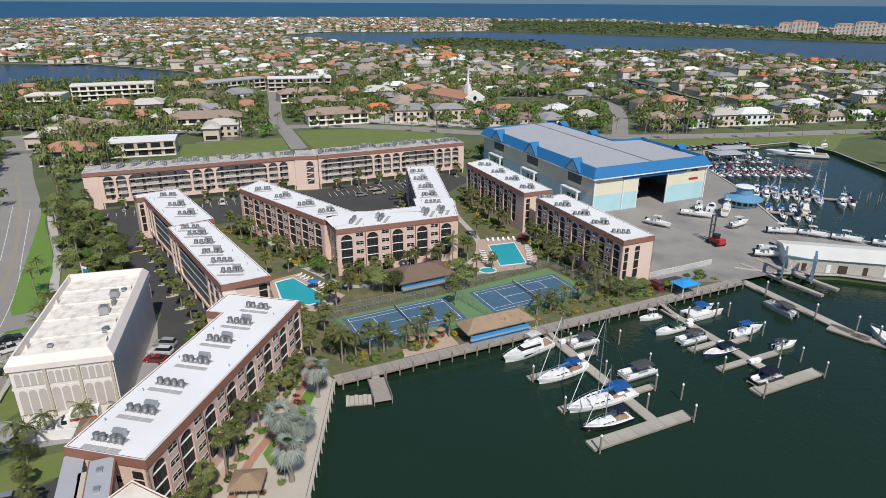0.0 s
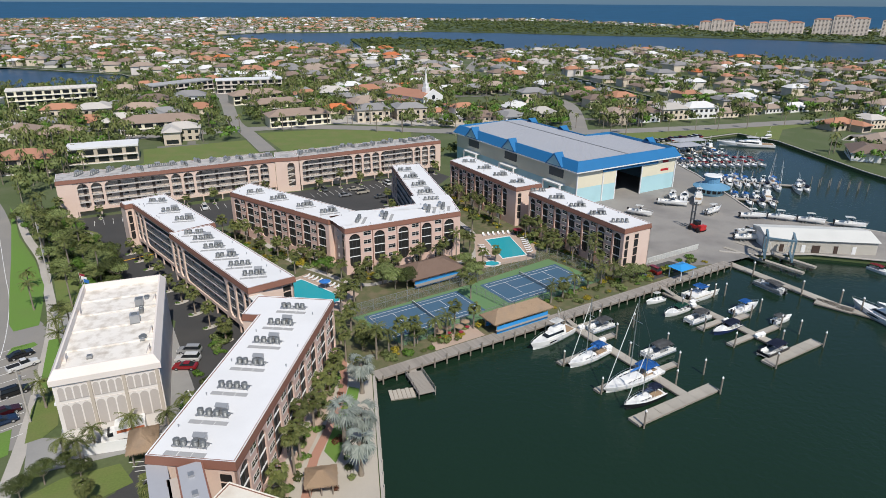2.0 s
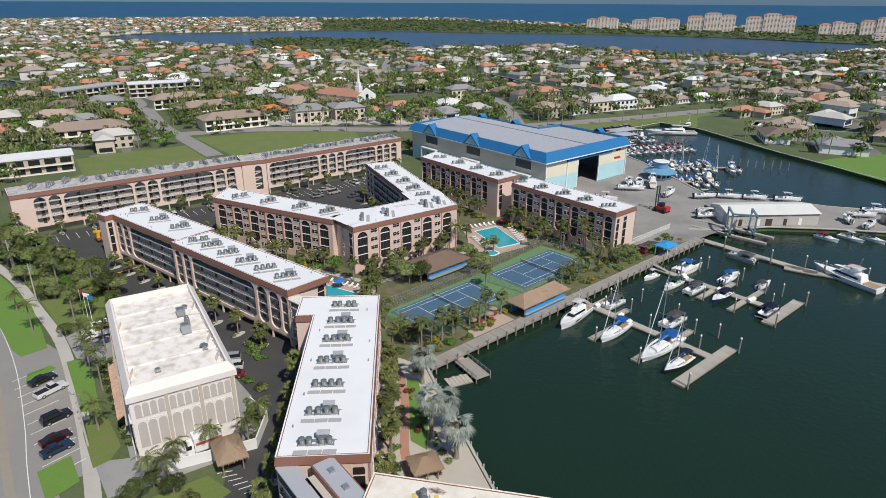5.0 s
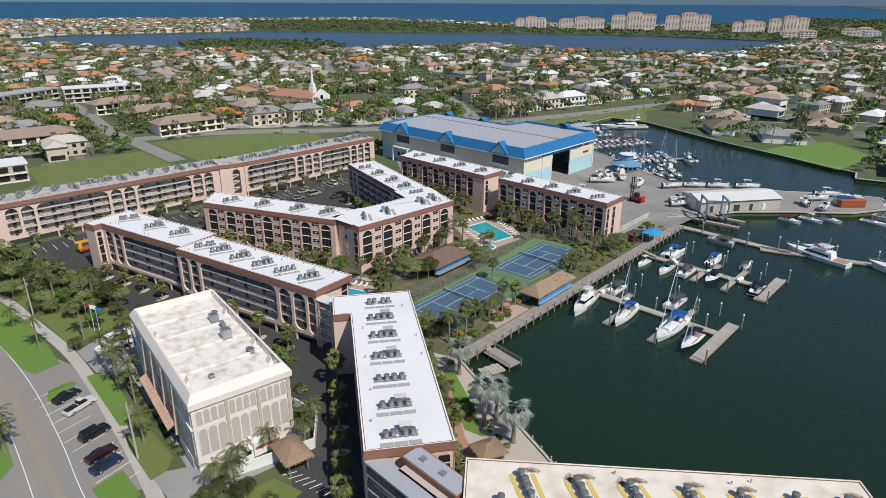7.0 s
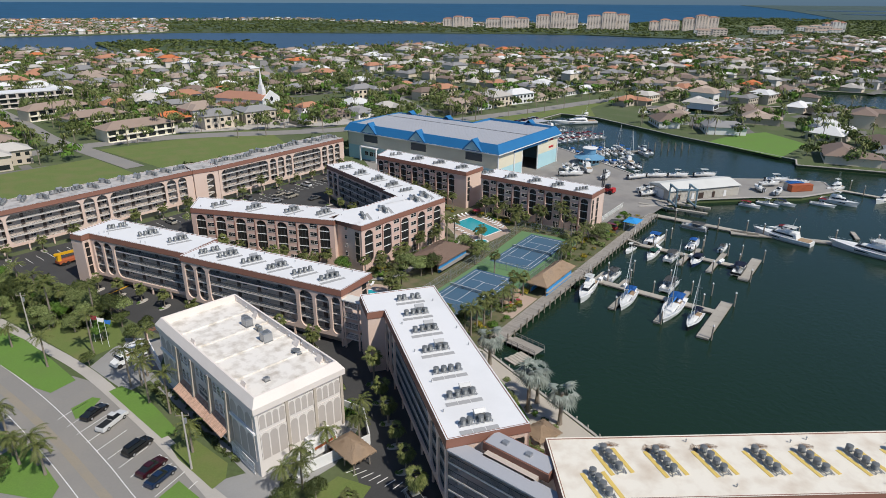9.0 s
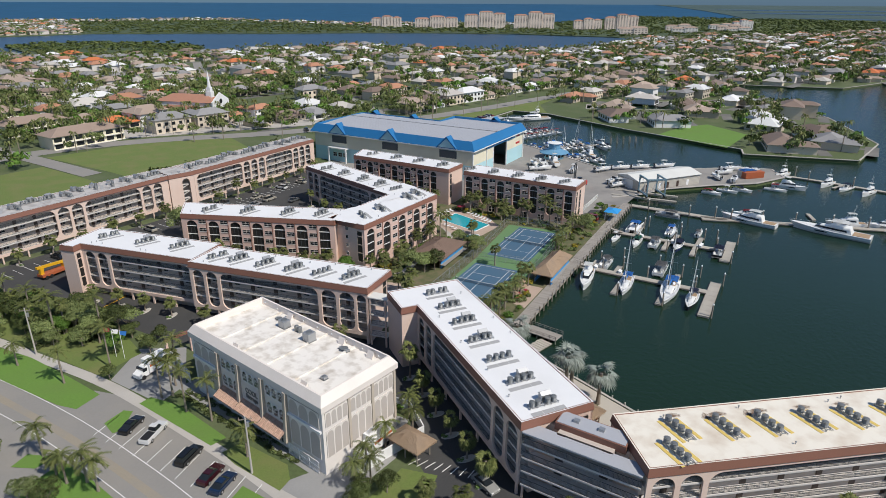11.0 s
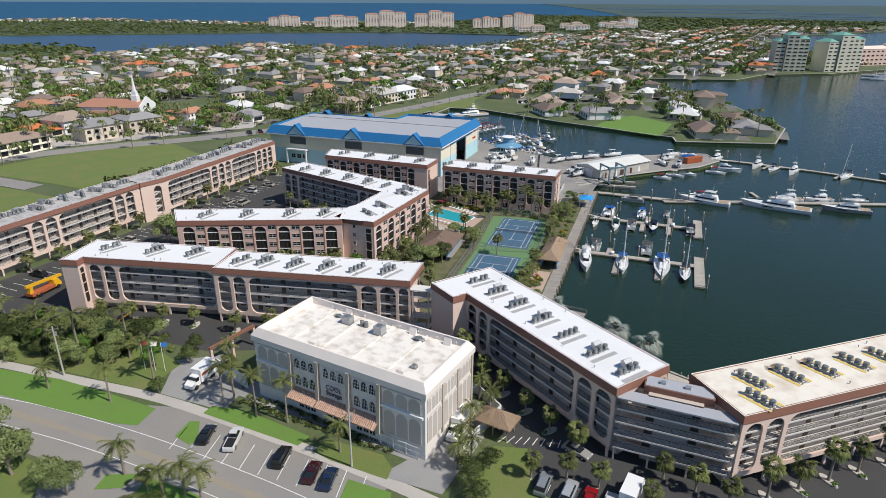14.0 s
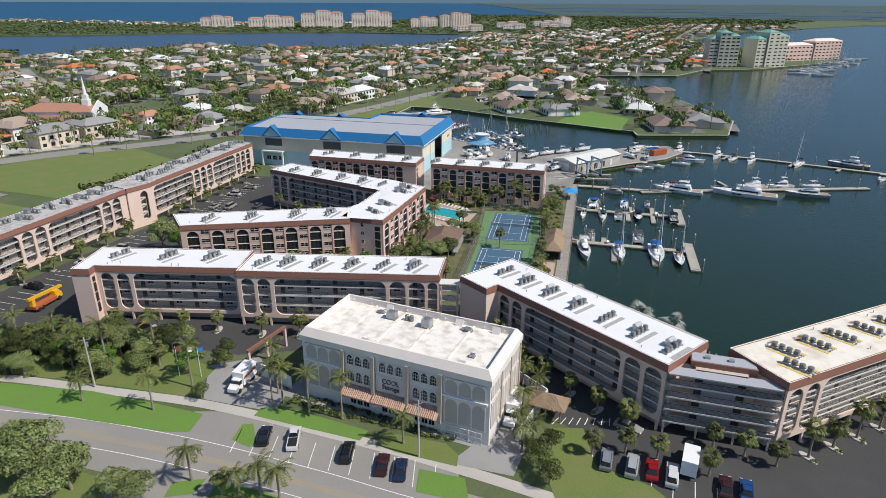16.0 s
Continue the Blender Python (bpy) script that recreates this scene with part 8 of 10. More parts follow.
pad = [(-18.2, 125.5), (0.5, 138.3), (8.2, 137.5), (11.0, 139.5), (39.5, 157.3), (47.5, 139.8), (20.2, 124.3), (14.5, 127.0), (-5.2, 112.9)]
pad = [(-17.6, 125.4), (9.5, 139.2), (36.6, 155.2), (46.8, 139.8), (19.6, 124.6), (-6.4, 111.8)]
flat("court_surface", pad, 0.09, M["court_green"], "green painted tennis court surround", "court surface")
turn = math.degrees(math.atan2(10.6, 21.2))
court("tennis_court", pose(28.8, 140.1, 0.0, 0, 0, turn), "blue tennis court with white lines and net")
court("tennis_court", pose(-0.6, 125.8, 0.0, 0, 0, turn), "blue tennis court beside the thatched bar")


def mesh_fence(pts, h, label, pitch=3.0):
    """Chain-link fence: posts, rails and a woven net of thin diagonal wires."""
    root_m = pose(pts[0][0], pts[0][1], 0)
    t = thing("fence", root_m, label, "fence", "court fences")
    o = Vector((*pts[0], 0))
    for a, b in zip(pts, pts[1:]):
        a, b = Vector((*a, 0.05)) - o, Vector((*b, 0.05)) - o
        L = (b - a).length
        n = max(1, round(L / pitch))
        for i in range(n + 1):
            q = a.lerp(b, i / n)
            bm = bmesh.new()
            tube(bm, [(q.x, q.y, 0), (q.x, q.y, h)], [0.045, 0.045], 6)
            part("post", bm, M["grey_metal"], t)
        bm = bmesh.new()
        for z in (h, h * 0.5):
            bar(bm, a + Vector((0, 0, z)), b + Vector((0, 0, z)), 0.05)
        part("rail", bm, M["grey_metal"], t)
        bm = bmesh.new()
        k = int(L / 0.3)
        for i in range(-int(h / 0.3), k):
            for s in (0, 1):
                x0, x1 = i * 0.3, i * 0.3 + h
                z0, z1 = 0.0, h
                if x0 < 0:
                    z0 = -x0
                    x0 = 0
                if x1 > L:
                    z1 = h - (x1 - L)
                    x1 = L
                if z1 <= z0:
                    continue
                if s:
                    z0, z1 = h - z0, h - z1
                p, q = a.lerp(b, x0 / L), a.lerp(b, x1 / L)
                d = (b - a).normalized() * 0.012
                v = [bm.verts.new(c) for c in (Vector((p.x, p.y, z0)) - d, Vector((p.x, p.y, z0)) + d, Vector((q.x, q.y, z1)) + d, Vector((q.x, q.y, z1)) - d)]
                bm.faces.new(v)
        part("wire_net", bm, M["grey_metal"], t, "grey chain-link wire")


mesh_fence([(-18.0, 125.6), (-6.5, 111.5), (20.0, 124.3), (47.4, 139.8)], 3.0, "grey chain-link fence beside the courts")
mesh_fence([(47.4, 139.8), (37.0, 155.8), (9.3, 139.6), (-18.0, 125.6)], 3.0, "grey chain-link fence behind the courts")
mesh_fence([(9.3, 139.6), (19.8, 124.5)], 2.4, "grey chain-link divider between the courts")


def pool(name, pts, label):
    bm = bmesh.new()
    t = thing(name, pose(0, 0, 0), label, "swimming pool")
    v = [bm.verts.new((x, y, 0.10)) for x, y in pts]
    bm.faces.new(v)
    part("pool_water", bm, M["pool_water"], t, "clear turquoise water")
    bm = bmesh.new()
    n = len(pts)
    c = Vector((sum(p[0] for p in pts) / n, sum(p[1] for p in pts) / n))
    outer = [Vector(p) + (Vector(p) - c).normalized() * 0.55 for p in pts]
    a = [bm.verts.new((*p, 0.14)) for p in pts]
    b = [bm.verts.new((*p, 0.14)) for p in outer]
    a0 = [bm.verts.new((*p, 0.05)) for p in pts]
    b0 = [bm.verts.new((*p, 0.05)) for p in outer]
    for i in range(n):
        j = (i + 1) % n
        bm.faces.new((a[i], a[j], b[j], b[i]))
        bm.faces.new((a0[i], a0[j], a[j], a[i]))
        bm.faces.new((b[i], b[j], b0[j], b0[i]))
    part("coping", bm, M["white"], t, "white pool coping")


pool("swimming_pool", [(21.9, 171.8), (29.6, 174.2), (31.2, 159.0), (24.0, 157.0)], "rectangular turquoise swimming pool with white coping")
pool("swimming_pool", [(-34.8, 145.1), (-31, 148), (-21.8, 138.4), (-20.6, 134.6), (-24, 132.8), (-30.9, 135.5)], "angular turquoise swimming pool on a terrace")
pool("spa_pool", [(20.2 + 2.1 * math.cos(a), 153.6 + 1.6 * math.sin(a)) for a in np.linspace(0, 2 * math.pi, 15)[:-1]], "small round spa pool by the swimming pool")


def lounger(x, y, a):
    if "lounger" not in SHARED:
        bm = bmesh.new()
        box(bm, -0.9, 0.35, -0.32, 0.32, 0.28, 0.36)
        bar(bm, (0.35, 0, 0.32), (0.95, 0, 0.75), 0.62, 0.07)
        SHARED["lounger"] = finish(bm, "bed")
        SHARED["lounger"].materials.append(M["white"])
        bm = bmesh.new()
        box(bm, -0.03, 0.03, -0.03, 0.03, 0, 0.28)
        SHARED["lounger_leg"] = finish(bm, "leg")
        SHARED["lounger_leg"].materials.append(M["white"])
    t = thing("sun_lounger", pose(x, y, 0.08, 0, 0, a), "white sun lounger on the pool terrace", "sun lounger", "pool loungers")
    part("bed", SHARED["lounger"], None, t)
    for sx in (-0.8, 0.3):
        for sy in (-0.28, 0.28):
            part("leg", SHARED["lounger_leg"], None, t, m=pose(sx, sy, 0))


for i in range(8):
    lounger(32.6 + i * 0.1, 160.5 + i * 1.6, 5)
for i in range(6):
    lounger(21.8 + i * 1.6, 175.6 + i * 0.25, 95)
for i in range(6):
    lounger(19.9 - i * 0.08, 158.5 + i * 1.7, 185)
for i in range(9):
    lounger(-20.5 - i * 1.15, 141.0 + i * 1.05, 40)


def parasol(x, y, mat, label, h=2.5, r=1.5, z=0.08):
    t = thing("parasol", pose(x, y, z), label, "parasol", "parasols")
    bm = bmesh.new()
    tube(bm, [(0, 0, 0), (0, 0, h + 0.1)], [0.03, 0.03], 6)
    part("pole", bm, M["white"], t)
    bm = bmesh.new()
    tube(bm, [(0, 0, h - 0.45), (0, 0, h - 0.4), (0, 0, h)], [r, r, 0.05], 8)
    part("canopy", bm, M[mat], t)


parasol(32.2, 174.6, "red_canvas", "red parasol beside the pool")
parasol(-24.5, 141.8, "blue_canvas", "blue parasol on the small terrace")


def hut(m, w, d, h, rise, roofmat, label, posts=True, counter=None, over=0.6):
    t = thing("thatched_hut", m, label, "hut", "thatched huts")
    bm = bmesh.new()
    n = 15
    # shaggy hip roof with a ragged fringe
    hip(bm, -w / 2, w / 2, -d / 2, d / 2, h, rise, over)
    rt = part("roof", bm, M[roofmat], t, "shaggy palm thatch roof" if roofmat == "thatch" else "worn brown thatch roof")
    random.seed(int(w * 10))
    bm = bmesh.new()
    per = [(-w / 2 - over, -d / 2 - over), (w / 2 + over, -d / 2 - over), (w / 2 + over, d / 2 + over), (-w / 2 - over, d / 2 + over)]
    for i in range(4):
        a, b = Vector(per[i]), Vector(per[(i + 1) % 4])
        k = int((b - a).length / 0.22)
        for j in range(k):
            q0, q1 = a.lerp(b, j / k), a.lerp(b, (j + 1.1) / k)
            l_ = random.uniform(0.2, 0.5)
            v = [bm.verts.new((q0.x, q0.y, h + 0.06)), bm.verts.new((q1.x, q1.y, h + 0.06)), bm.verts.new((*((q0 + q1) / 2), h - l_))]
            bm.faces.new(v)
    tagged(part("thatch_fringe", bm, M[roofmat], rt), kind="stuff")
    bm = bmesh.new()
    for j in range(420):
        u, v_ = random.uniform(-1, 1), random.uniform(-1, 1)
        e = min(w, d) / 2
        x, y = u * (w / 2 + over * 0.9), v_ * (d / 2 + over * 0.9)
        z = h + rise * min(1, min(w / 2 + over - abs(x), d / 2 + over - abs(y)) / (e + over)) / 0.96
        s = Vector((x, y)).normalized() * 0.4
        p = Vector((x, y, z + 0.05))
        sx = Vector((-s.y, s.x, 0)) * 0.22
        vv = [bm.verts.new(p - sx), bm.verts.new(p + sx), bm.verts.new(p + Vector((s.x, s.y, -0.12 * rise)))]
        bm.faces.new(vv)
    tagged(part("thatch_layer", bm, M[roofmat], rt), kind="stuff")
    if posts:
        for sx in (-1, 0, 1):
            for sy in (-1, 1):
                bm = bmesh.new()
                tube(bm, [(sx * w * 0.46, sy * d * 0.44, 0), (sx * w * 0.46, sy * d * 0.44, h + 0.2)], [0.12, 0.1], 8)
                part("post", bm, M["pile"], t)
    if counter:
        for s, l_ in ((-1, w), (1, w)):
            bm = bmesh.new()
            box(bm, -l_ * 0.46, l_ * 0.46, s * d * 0.47 - 0.08, s * d * 0.47 + 0.08, 0, 1.9 if s < 0 else 1.0)
            part("counter_panel", bm, M[counter], t, "bright blue painted bar panel")
        bm = bmesh.new()
        box(bm, -w * 0.48, w * 0.48, -d * 0.62, -d * 0.45, 1.02, 1.1)
        part("bar_top", bm, M["plank"], t)
    return t


hut(pose(19.5, 119.4, 0.1, 0, 0, 25.2), 15.5, 4.6, 2.9, 2.0, "thatch", "long thatched bar with bright blue panels on the boardwalk", counter="blue_paint")
hut(pose(2.2, 146.4, 0.1, 0, 0, 27), 15.0, 9.0, 2.7, 2.2, "brown_roof", "large brown thatched pavilion behind the courts", counter="blue_paint")
hut(pose(-20.8, 71.6, 0.1, 0, 0, 4), 3.6, 3.2, 2.3, 1.2, "thatch", "small thatched shelter on the shore terrace")
hut(pose(-49.3, 82.6, 0.1, 0, 0, -76), 5.4, 3.4, 2.6, 1.5, "thatch", "thatched bin shelter by the white wall")
for i, (a, b) in enumerate(((18, 4.5), (20.5, 5.2), (23, 4.2), (25.4, 5.4), (19, 6.6))):
    q = o + uS * a + nS * b
    parasol(q.x, q.y, "thatch", "small thatched parasol over a table", 2.2, 1.1, 0.05)
    bm = bmesh.new()
    tube(bm, [(0, 0, 0.0), (0, 0, 0.68), (0, 0, 0.69), (0, 0, 0.74)], [0.06, 0.06, 0.55, 0.55], 10)
    tagged(part("table", bm, M["red_canvas"], None, "", pose(q.x + 0.4, q.y - 0.5, 0.05)), "round red terrace table by the bar", "table", "terrace tables")
flat("bar_terrace", [tuple(o + uS * a + nS * b) for a, b in ((15, 0.6), (27.5, 0.6), (27.5, 7.5), (17, 7.8))], 0.07, M["paver"], "paved terrace beside the bar", "terrace")


def box_wall(pts, h, w, mat, name, label):
    bm = bmesh.new()
    for a, b in zip(pts, pts[1:]):
        bar(bm, (*a, h / 2), (*b, h / 2), w, h)
    return tagged(part(name, bm, M[mat]), label, "wall", "", "structure")


box_wall([(-58.8, 83.0), (-45.3, 85.0), (-43.4, 92.0), (-46.2, 97.0)], 2.0, 0.2, "white", "garden_wall", "white rendered yard wall")
box_wall([(-72.0, 123.2), (-73.0, 134.0)], 2.6, 0.2, "white", "yard_wall", "white yard wall beside the driveway")
gp = thing("gate_portal", pose(-73.2, 134.1, 0, 0, 0, 12), "pink portal frame over the yard entrance", "portal")
for x in (0, 5, 10.5):
    bm = bmesh.new()
    box(bm, x - 0.25, x + 0.25, -0.25, 0.25, 0, 4.2)
    part("pillar", bm, M["pink"], gp)
bm = bmesh.new()
box(bm, -0.3, 10.8, -0.3, 0.3, 4.2, 4.7)
part("beam", bm, M["brown"], gp, "brown top beam")
# white fence behind the east block
fz = thing("picket_fence", frame_at((56, 146), (83, 158.5))[0], "white slatted fence of the boatyard", "fence")
for i in range(28):
    bm = bmesh.new()
    for q in range(4):
        box(bm, i * 1.05 + q * 0.25, i * 1.05 + q * 0.25 + 0.16, -0.04, 0.04, 0.05, 1.7)
    box(bm, i * 1.05, i * 1.05 + 1.0, -0.06, 0.06, 1.5, 1.6)
    part("fence_panel", bm, M["bh_trim"], fz)
flat("small_lot", [(54.5, 143.5), (60.5, 146.0), (70, 150.5), (75, 146), (60, 138.5)], 0.06, M["asphalt"], "small asphalt lot behind the fence", "parking lot")


# ---- vehicles ----
PAINT = {}


def paint(rgb):
    if rgb not in PAINT:
        PAINT[rgb] = material("car_paint", rgb, 0.25, metal=0.2, vary=0.03)
        PAINT[rgb].node_tree.nodes["Principled BSDF"].inputs["Coat Weight"].default_value = 0.6
    return PAINT[rgb]


def profile_mesh(prof, w, taper=0.0):
    """A body from a side outline, pulled out to both sides, narrower where taper says."""
    bm = bmesh.new()
    zmax = max(z for _, z in prof)
    l_ = [bm.verts.new((x, -w / 2 + taper * max(0, z - 0.7), z)) for x, z in prof]
    r_ = [bm.verts.new((x, w / 2 - taper * max(0, z - 0.7), z)) for x, z in prof]
    bm.faces.new(l_)
    bm.faces.new(r_[::-1])
    for i in range(len(prof)):
        j = (i + 1) % len(prof)
        bm.faces.new((l_[j], l_[i], r_[i], r_[j]))
    bmesh.ops.bevel(bm, geom=[e for e in bm.edges if abs(e.verts[0].co.y - e.verts[1].co.y) < 0.2], offset=0.06, segments=2, affect="EDGES", clamp_overlap=True)
    return bm


def car(x, y, turn, rgb, kind="sedan", label="", group="parked cars", z=0.05):
    L = {"sedan": 4.7, "suv": 4.8, "pickup": 5.6, "van": 5.2}[kind]
    h = {"sedan": 0.95, "suv": 1.05, "pickup": 1.08, "van": 1.15}[kind]
    top = {"sedan": 1.45, "suv": 1.78, "pickup": 1.85, "van": 2.0}[kind]
    t = thing("car" if kind != "pickup" else "pickup_truck", pose(x, y, z, 0, 0, turn), label, "car" if kind != "pickup" else "pickup truck", group)
    key = ("car", kind, rgb)
    if key not in SHARED:
        a = L / 2
        body = finish(profile_mesh([(-a, 0.3), (a, 0.3), (a, 0.62), (a - 0.15, h - 0.18), (a * 0.45, h), (-a + 0.1, h), (-a, h - 0.3)], 1.82), "body")
        body.materials.append(paint(rgb))
        if kind == "sedan":
            g = [(-a * 0.78, h - 0.02), (a * 0.42, h - 0.02), (a * 0.08, top - 0.08), (-a * 0.42, top - 0.08)]
            rf = (-a * 0.42, a * 0.08)
        elif kind == "pickup":
            g = [(-a * 0.12, h - 0.02), (a * 0.5, h - 0.02), (a * 0.28, top - 0.08), (-a * 0.08, top - 0.08)]
            rf = (-a * 0.08, a * 0.28)
        else:
            g = [(-a * 0.95, h - 0.02), (a * 0.5, h - 0.02), (a * 0.2, top - 0.08), (-a * 0.86, top - 0.08)]
            rf = (-a * 0.86, a * 0.2)
        cab = finish(profile_mesh(g, 1.7, 0.3), "glazing")
        cab.materials.append(M["glass"])
        bm = bmesh.new()
        box(bm, rf[0], rf[1], -0.62, 0.62, top - 0.1, top)
        bmesh.ops.bevel(bm, geom=bm.edges[:], offset=0.05, segments=2, affect="EDGES")
        rfm = finish(bm, "roof_panel")
        rfm.materials.append(paint(rgb))
        bm = bmesh.new()
        tube(bm, [(0, -0.12, 0), (0, 0.12, 0)], [0.34, 0.34], 14)
        wh = finish(bm, "wheel")
        wh.materials.append(M["rubber"])
        bm = bmesh.new()
        tube(bm, [(0, -0.13, 0), (0, 0.13, 0)], [0.2, 0.2], 10)
        rim = finish(bm, "rim")
        rim.materials.append(M["chrome"])
        bm = bmesh.new()
        box(bm, a - 0.08, a + 0.02, -0.2, 0.2, -0.07, 0.07)
        hl = finish(bm, "headlight")
        hl.materials.append(M["gel"])
        SHARED[key] = body, cab, rfm, wh, rim, hl
    body, cab, rfm, wh, rim, hl = SHARED[key]
    part("body", body, None, t)
    part("glazing", cab, None, t, "dark glazing")
    part("roof_panel", rfm, None, t)
    for sx in (-0.31, 0.31):
        for sy in (-0.82, 0.82):
            w = part("wheel", wh, None, t, "black tyre", pose(sx * L, sy, 0.34))
            if group == "parked cars":
                part("rim", rim, None, w)
    for sy in (-0.62, 0.62) if group == "parked cars" else ():
        part("headlight", hl, None, t, "", pose(0, sy, 0.68))
    if kind == "pickup":
        if "bed" not in SHARED:
            bm = bmesh.new()
            box(bm, -L / 2 + 0.15, -L * 0.08, -0.72, 0.72, h - 0.02, h + 0.02)
            SHARED["bed"] = finish(bm, "truck_bed")
            SHARED["bed"].materials.append(M["rubber"])
        part("truck_bed", SHARED["bed"], None, t, "dark load bed")


for x, y, a, rgb, k, lb in ((-83.8, 115.5, 42, (0.012, 0.012, 0.014), "sedan", "black saloon car parked at the roadside"), (-81.3, 111.2, 43, (0.75, 0.75, 0.74), "pickup", "white pickup truck parked at the roadside"),
                            (-78.2, 102.0, 36, (0.01, 0.011, 0.012), "suv", "black off-roader parked at the roadside"), (-76.8, 95.8, 35, (0.05, 0.008, 0.012), "sedan", "dark red saloon parked at the roadside"),
                            (-75.9, 92.9, 36, (0.012, 0.03, 0.075), "sedan", "dark blue saloon parked at the roadside"),
                            (-54.4, 69.4, 20, (0.25, 0.27, 0.29), "suv", "silver estate car in the lot"), (-53.3, 65.7, 17, (0.42, 0.44, 0.46), "van", "silver minivan in the lot"), (-52.2, 63.0, 20, (0.33, 0.012, 0.015), "sedan", "red sports car in the lot"),
                            (-51.5, 60.2, 17, (0.72, 0.72, 0.72), "van", "white people carrier in the lot"), (-44.6, 70.0, -88, (0.36, 0.36, 0.34), "sedan", "silver saloon driving past the gallery"),
                            (-49.0, 53.2, 17, (0.06, 0.02, 0.025), "sedan", "dark red saloon in the lot"), (-47.9, 50.6, 17, (0.02, 0.08, 0.25), "sedan", "blue saloon in the lot"),
                            (-50.3, 113.7, 175, (0.38, 0.39, 0.4), "suv", "silver off-roader beside the storage building"), (-49.8, 110.5, 175, (0.72, 0.72, 0.72), "suv", "white off-roader beside the storage building"), (-49.6, 107.6, 175, (0.3, 0.015, 0.02), "sedan", "red saloon beside the storage building")):
    car(x, y, a, rgb, k, lb)
colors = [(0.7, 0.7, 0.7), (0.02, 0.02, 0.025), (0.3, 0.31, 0.33), (0.25, 0.02, 0.02), (0.03, 0.06, 0.15), (0.45, 0.42, 0.36), (0.12, 0.13, 0.14)]
cname = ["white", "black", "silver", "dark red", "dark blue", "beige", "grey"]
random.seed(21)
for i, (x, y, a) in enumerate([(-103.6 + k * 4.4, 192.6 - k * 6.6, 38) for k in range(6)] + [(-30.5, 230.2, 115), (-18.8, 229.6, 25), (-15.6, 225, 25), (-6.2, 237.0, 115), (3, 240, 115), (-22, 222, 25), (-9, 219, 25), (-70, 212, 112), (-58, 216, 112), (-84, 207, 112), (-37.0, 210, 30), (-33, 205, 30),
                                                        (57.5, 141.8, 115), (62, 143.5, 115)] + [(50 + k * 5.2, 336.5 - 2 * (k % 3), 80) for k in range(9)] + [(128 + k * 3.2, 302 + k * 1.1, 110) for k in range(12)] + [(20 + k * 6.0, 372 + (k % 2) * 9, 100) for k in range(9)]):
    c = random.randrange(7)
    k = random.choice(("sedan", "suv", "suv", "van"))
    car(x, y, a + random.uniform(-3, 3), colors[c], k, f"{cname[c]} {'saloon' if k == 'sedan' else 'family car'} parked on asphalt", group="cars in far lots")
# box trucks
for x, y, a in ((-77.0, 131.3, 204), (-53.8, 86.8, 198), (-47.2, 59.0, 13)):
    t = thing("box_truck", pose(x, y, 0.05, 0, 0, a), "white rental box truck with orange stripe" if a != 13 else "white trailer truck in the lot", "truck", "box trucks")
    bm = bmesh.new()
    box(bm, -3.4, 1.1, -1.15, 1.15, 0.8, 3.3)
    part("cargo_box", bm, M["white"], t)
    bm = bmesh.new()
    for s in (-1.17, 1.15):
        box(bm, -3.2, 0.9, s, s + 0.02, 2.0, 2.5)
    part("stripe", bm, M["rust"] if a != 13 else M["grey_metal"], t, "coloured side stripe")
    part("cab", profile_mesh([(1.15, 0.5), (3.4, 0.5), (3.4, 1.2), (2.5, 1.5), (1.9, 2.35), (1.15, 2.35)], 2.0, 0.1), M["white"], t)
    bm = bmesh.new()
    box(bm, 1.5, 2.35, -1.0, 1.0, 1.55, 2.2)
    part("glazing", bm, M["glass"], t)
    for xx in (-2.2, 2.4):
        for s in (-0.95, 0.95):
            bm = bmesh.new()
            tube(bm, [(xx, s - 0.15, 0.45), (xx, s + 0.15, 0.45)], [0.45, 0.45], 14)
            part("wheel", bm, M["rubber"], t)
# crane truck in the lot
t = thing("crane_truck", pose(-86.0, 195.0, 0.05, 0, 0, 28), "orange crane truck with folded yellow boom", "crane truck")
bm = bmesh.new()
box(bm, -4, 2.5, -1.2, 1.2, 0.7, 1.4)
part("chassis", bm, M["rust"], t)
part("cab", profile_mesh([(2.3, 0.6), (4.4, 0.6), (4.4, 1.4), (3.7, 2.5), (2.3, 2.5)], 2.2, 0.1), M["yellow_paint"], t, "yellow-orange cab")
bm = bmesh.new()
bar(bm, (-4.5, 0, 3.3), (5.4, 0, 2.6), 0.7, 0.6)
bar(bm, (-3.5, 0, 1.3), (-3.3, 0, 3.2), 0.9)
part("boom", bm, M["yellow_paint"], t)
for xx in (-3, -1.8, 3.2):
    for s in (-1.05, 1.05):
        bm = bmesh.new()
        tube(bm, [(xx, s - 0.18, 0.5), (xx, s + 0.18, 0.5)], [0.5, 0.5], 14)
        part("wheel", bm, M["rubber"], t)
# stall lines
bm = bmesh.new()
for k in range(11):
    q = Vector((-87.2, 118.6)).lerp(Vector((-73.6, 88.0)), k / 10)
    bar(bm, (q.x - 2.2, q.y - 1.6, 0.06), (q.x + 2.4, q.y + 1.8, 0.06), 0.12, 0.01)
for k in range(8):
    q = Vector((-56.6, 71.0)).lerp(Vector((-51.0, 50.5)), k / 7)
    bar(bm, (q.x - 2.5, q.y - 0.8, 0.06), (q.x + 2.5, q.y + 0.8, 0.06), 0.12, 0.01)
for k in range(24):
    q = Vector((-104, 198)).lerp(Vector((-46, 222)), k / 23)
    bar(bm, (q.x + 1, q.y - 2.5, 0.06), (q.x - 1, q.y + 2.5, 0.06), 0.12, 0.01)
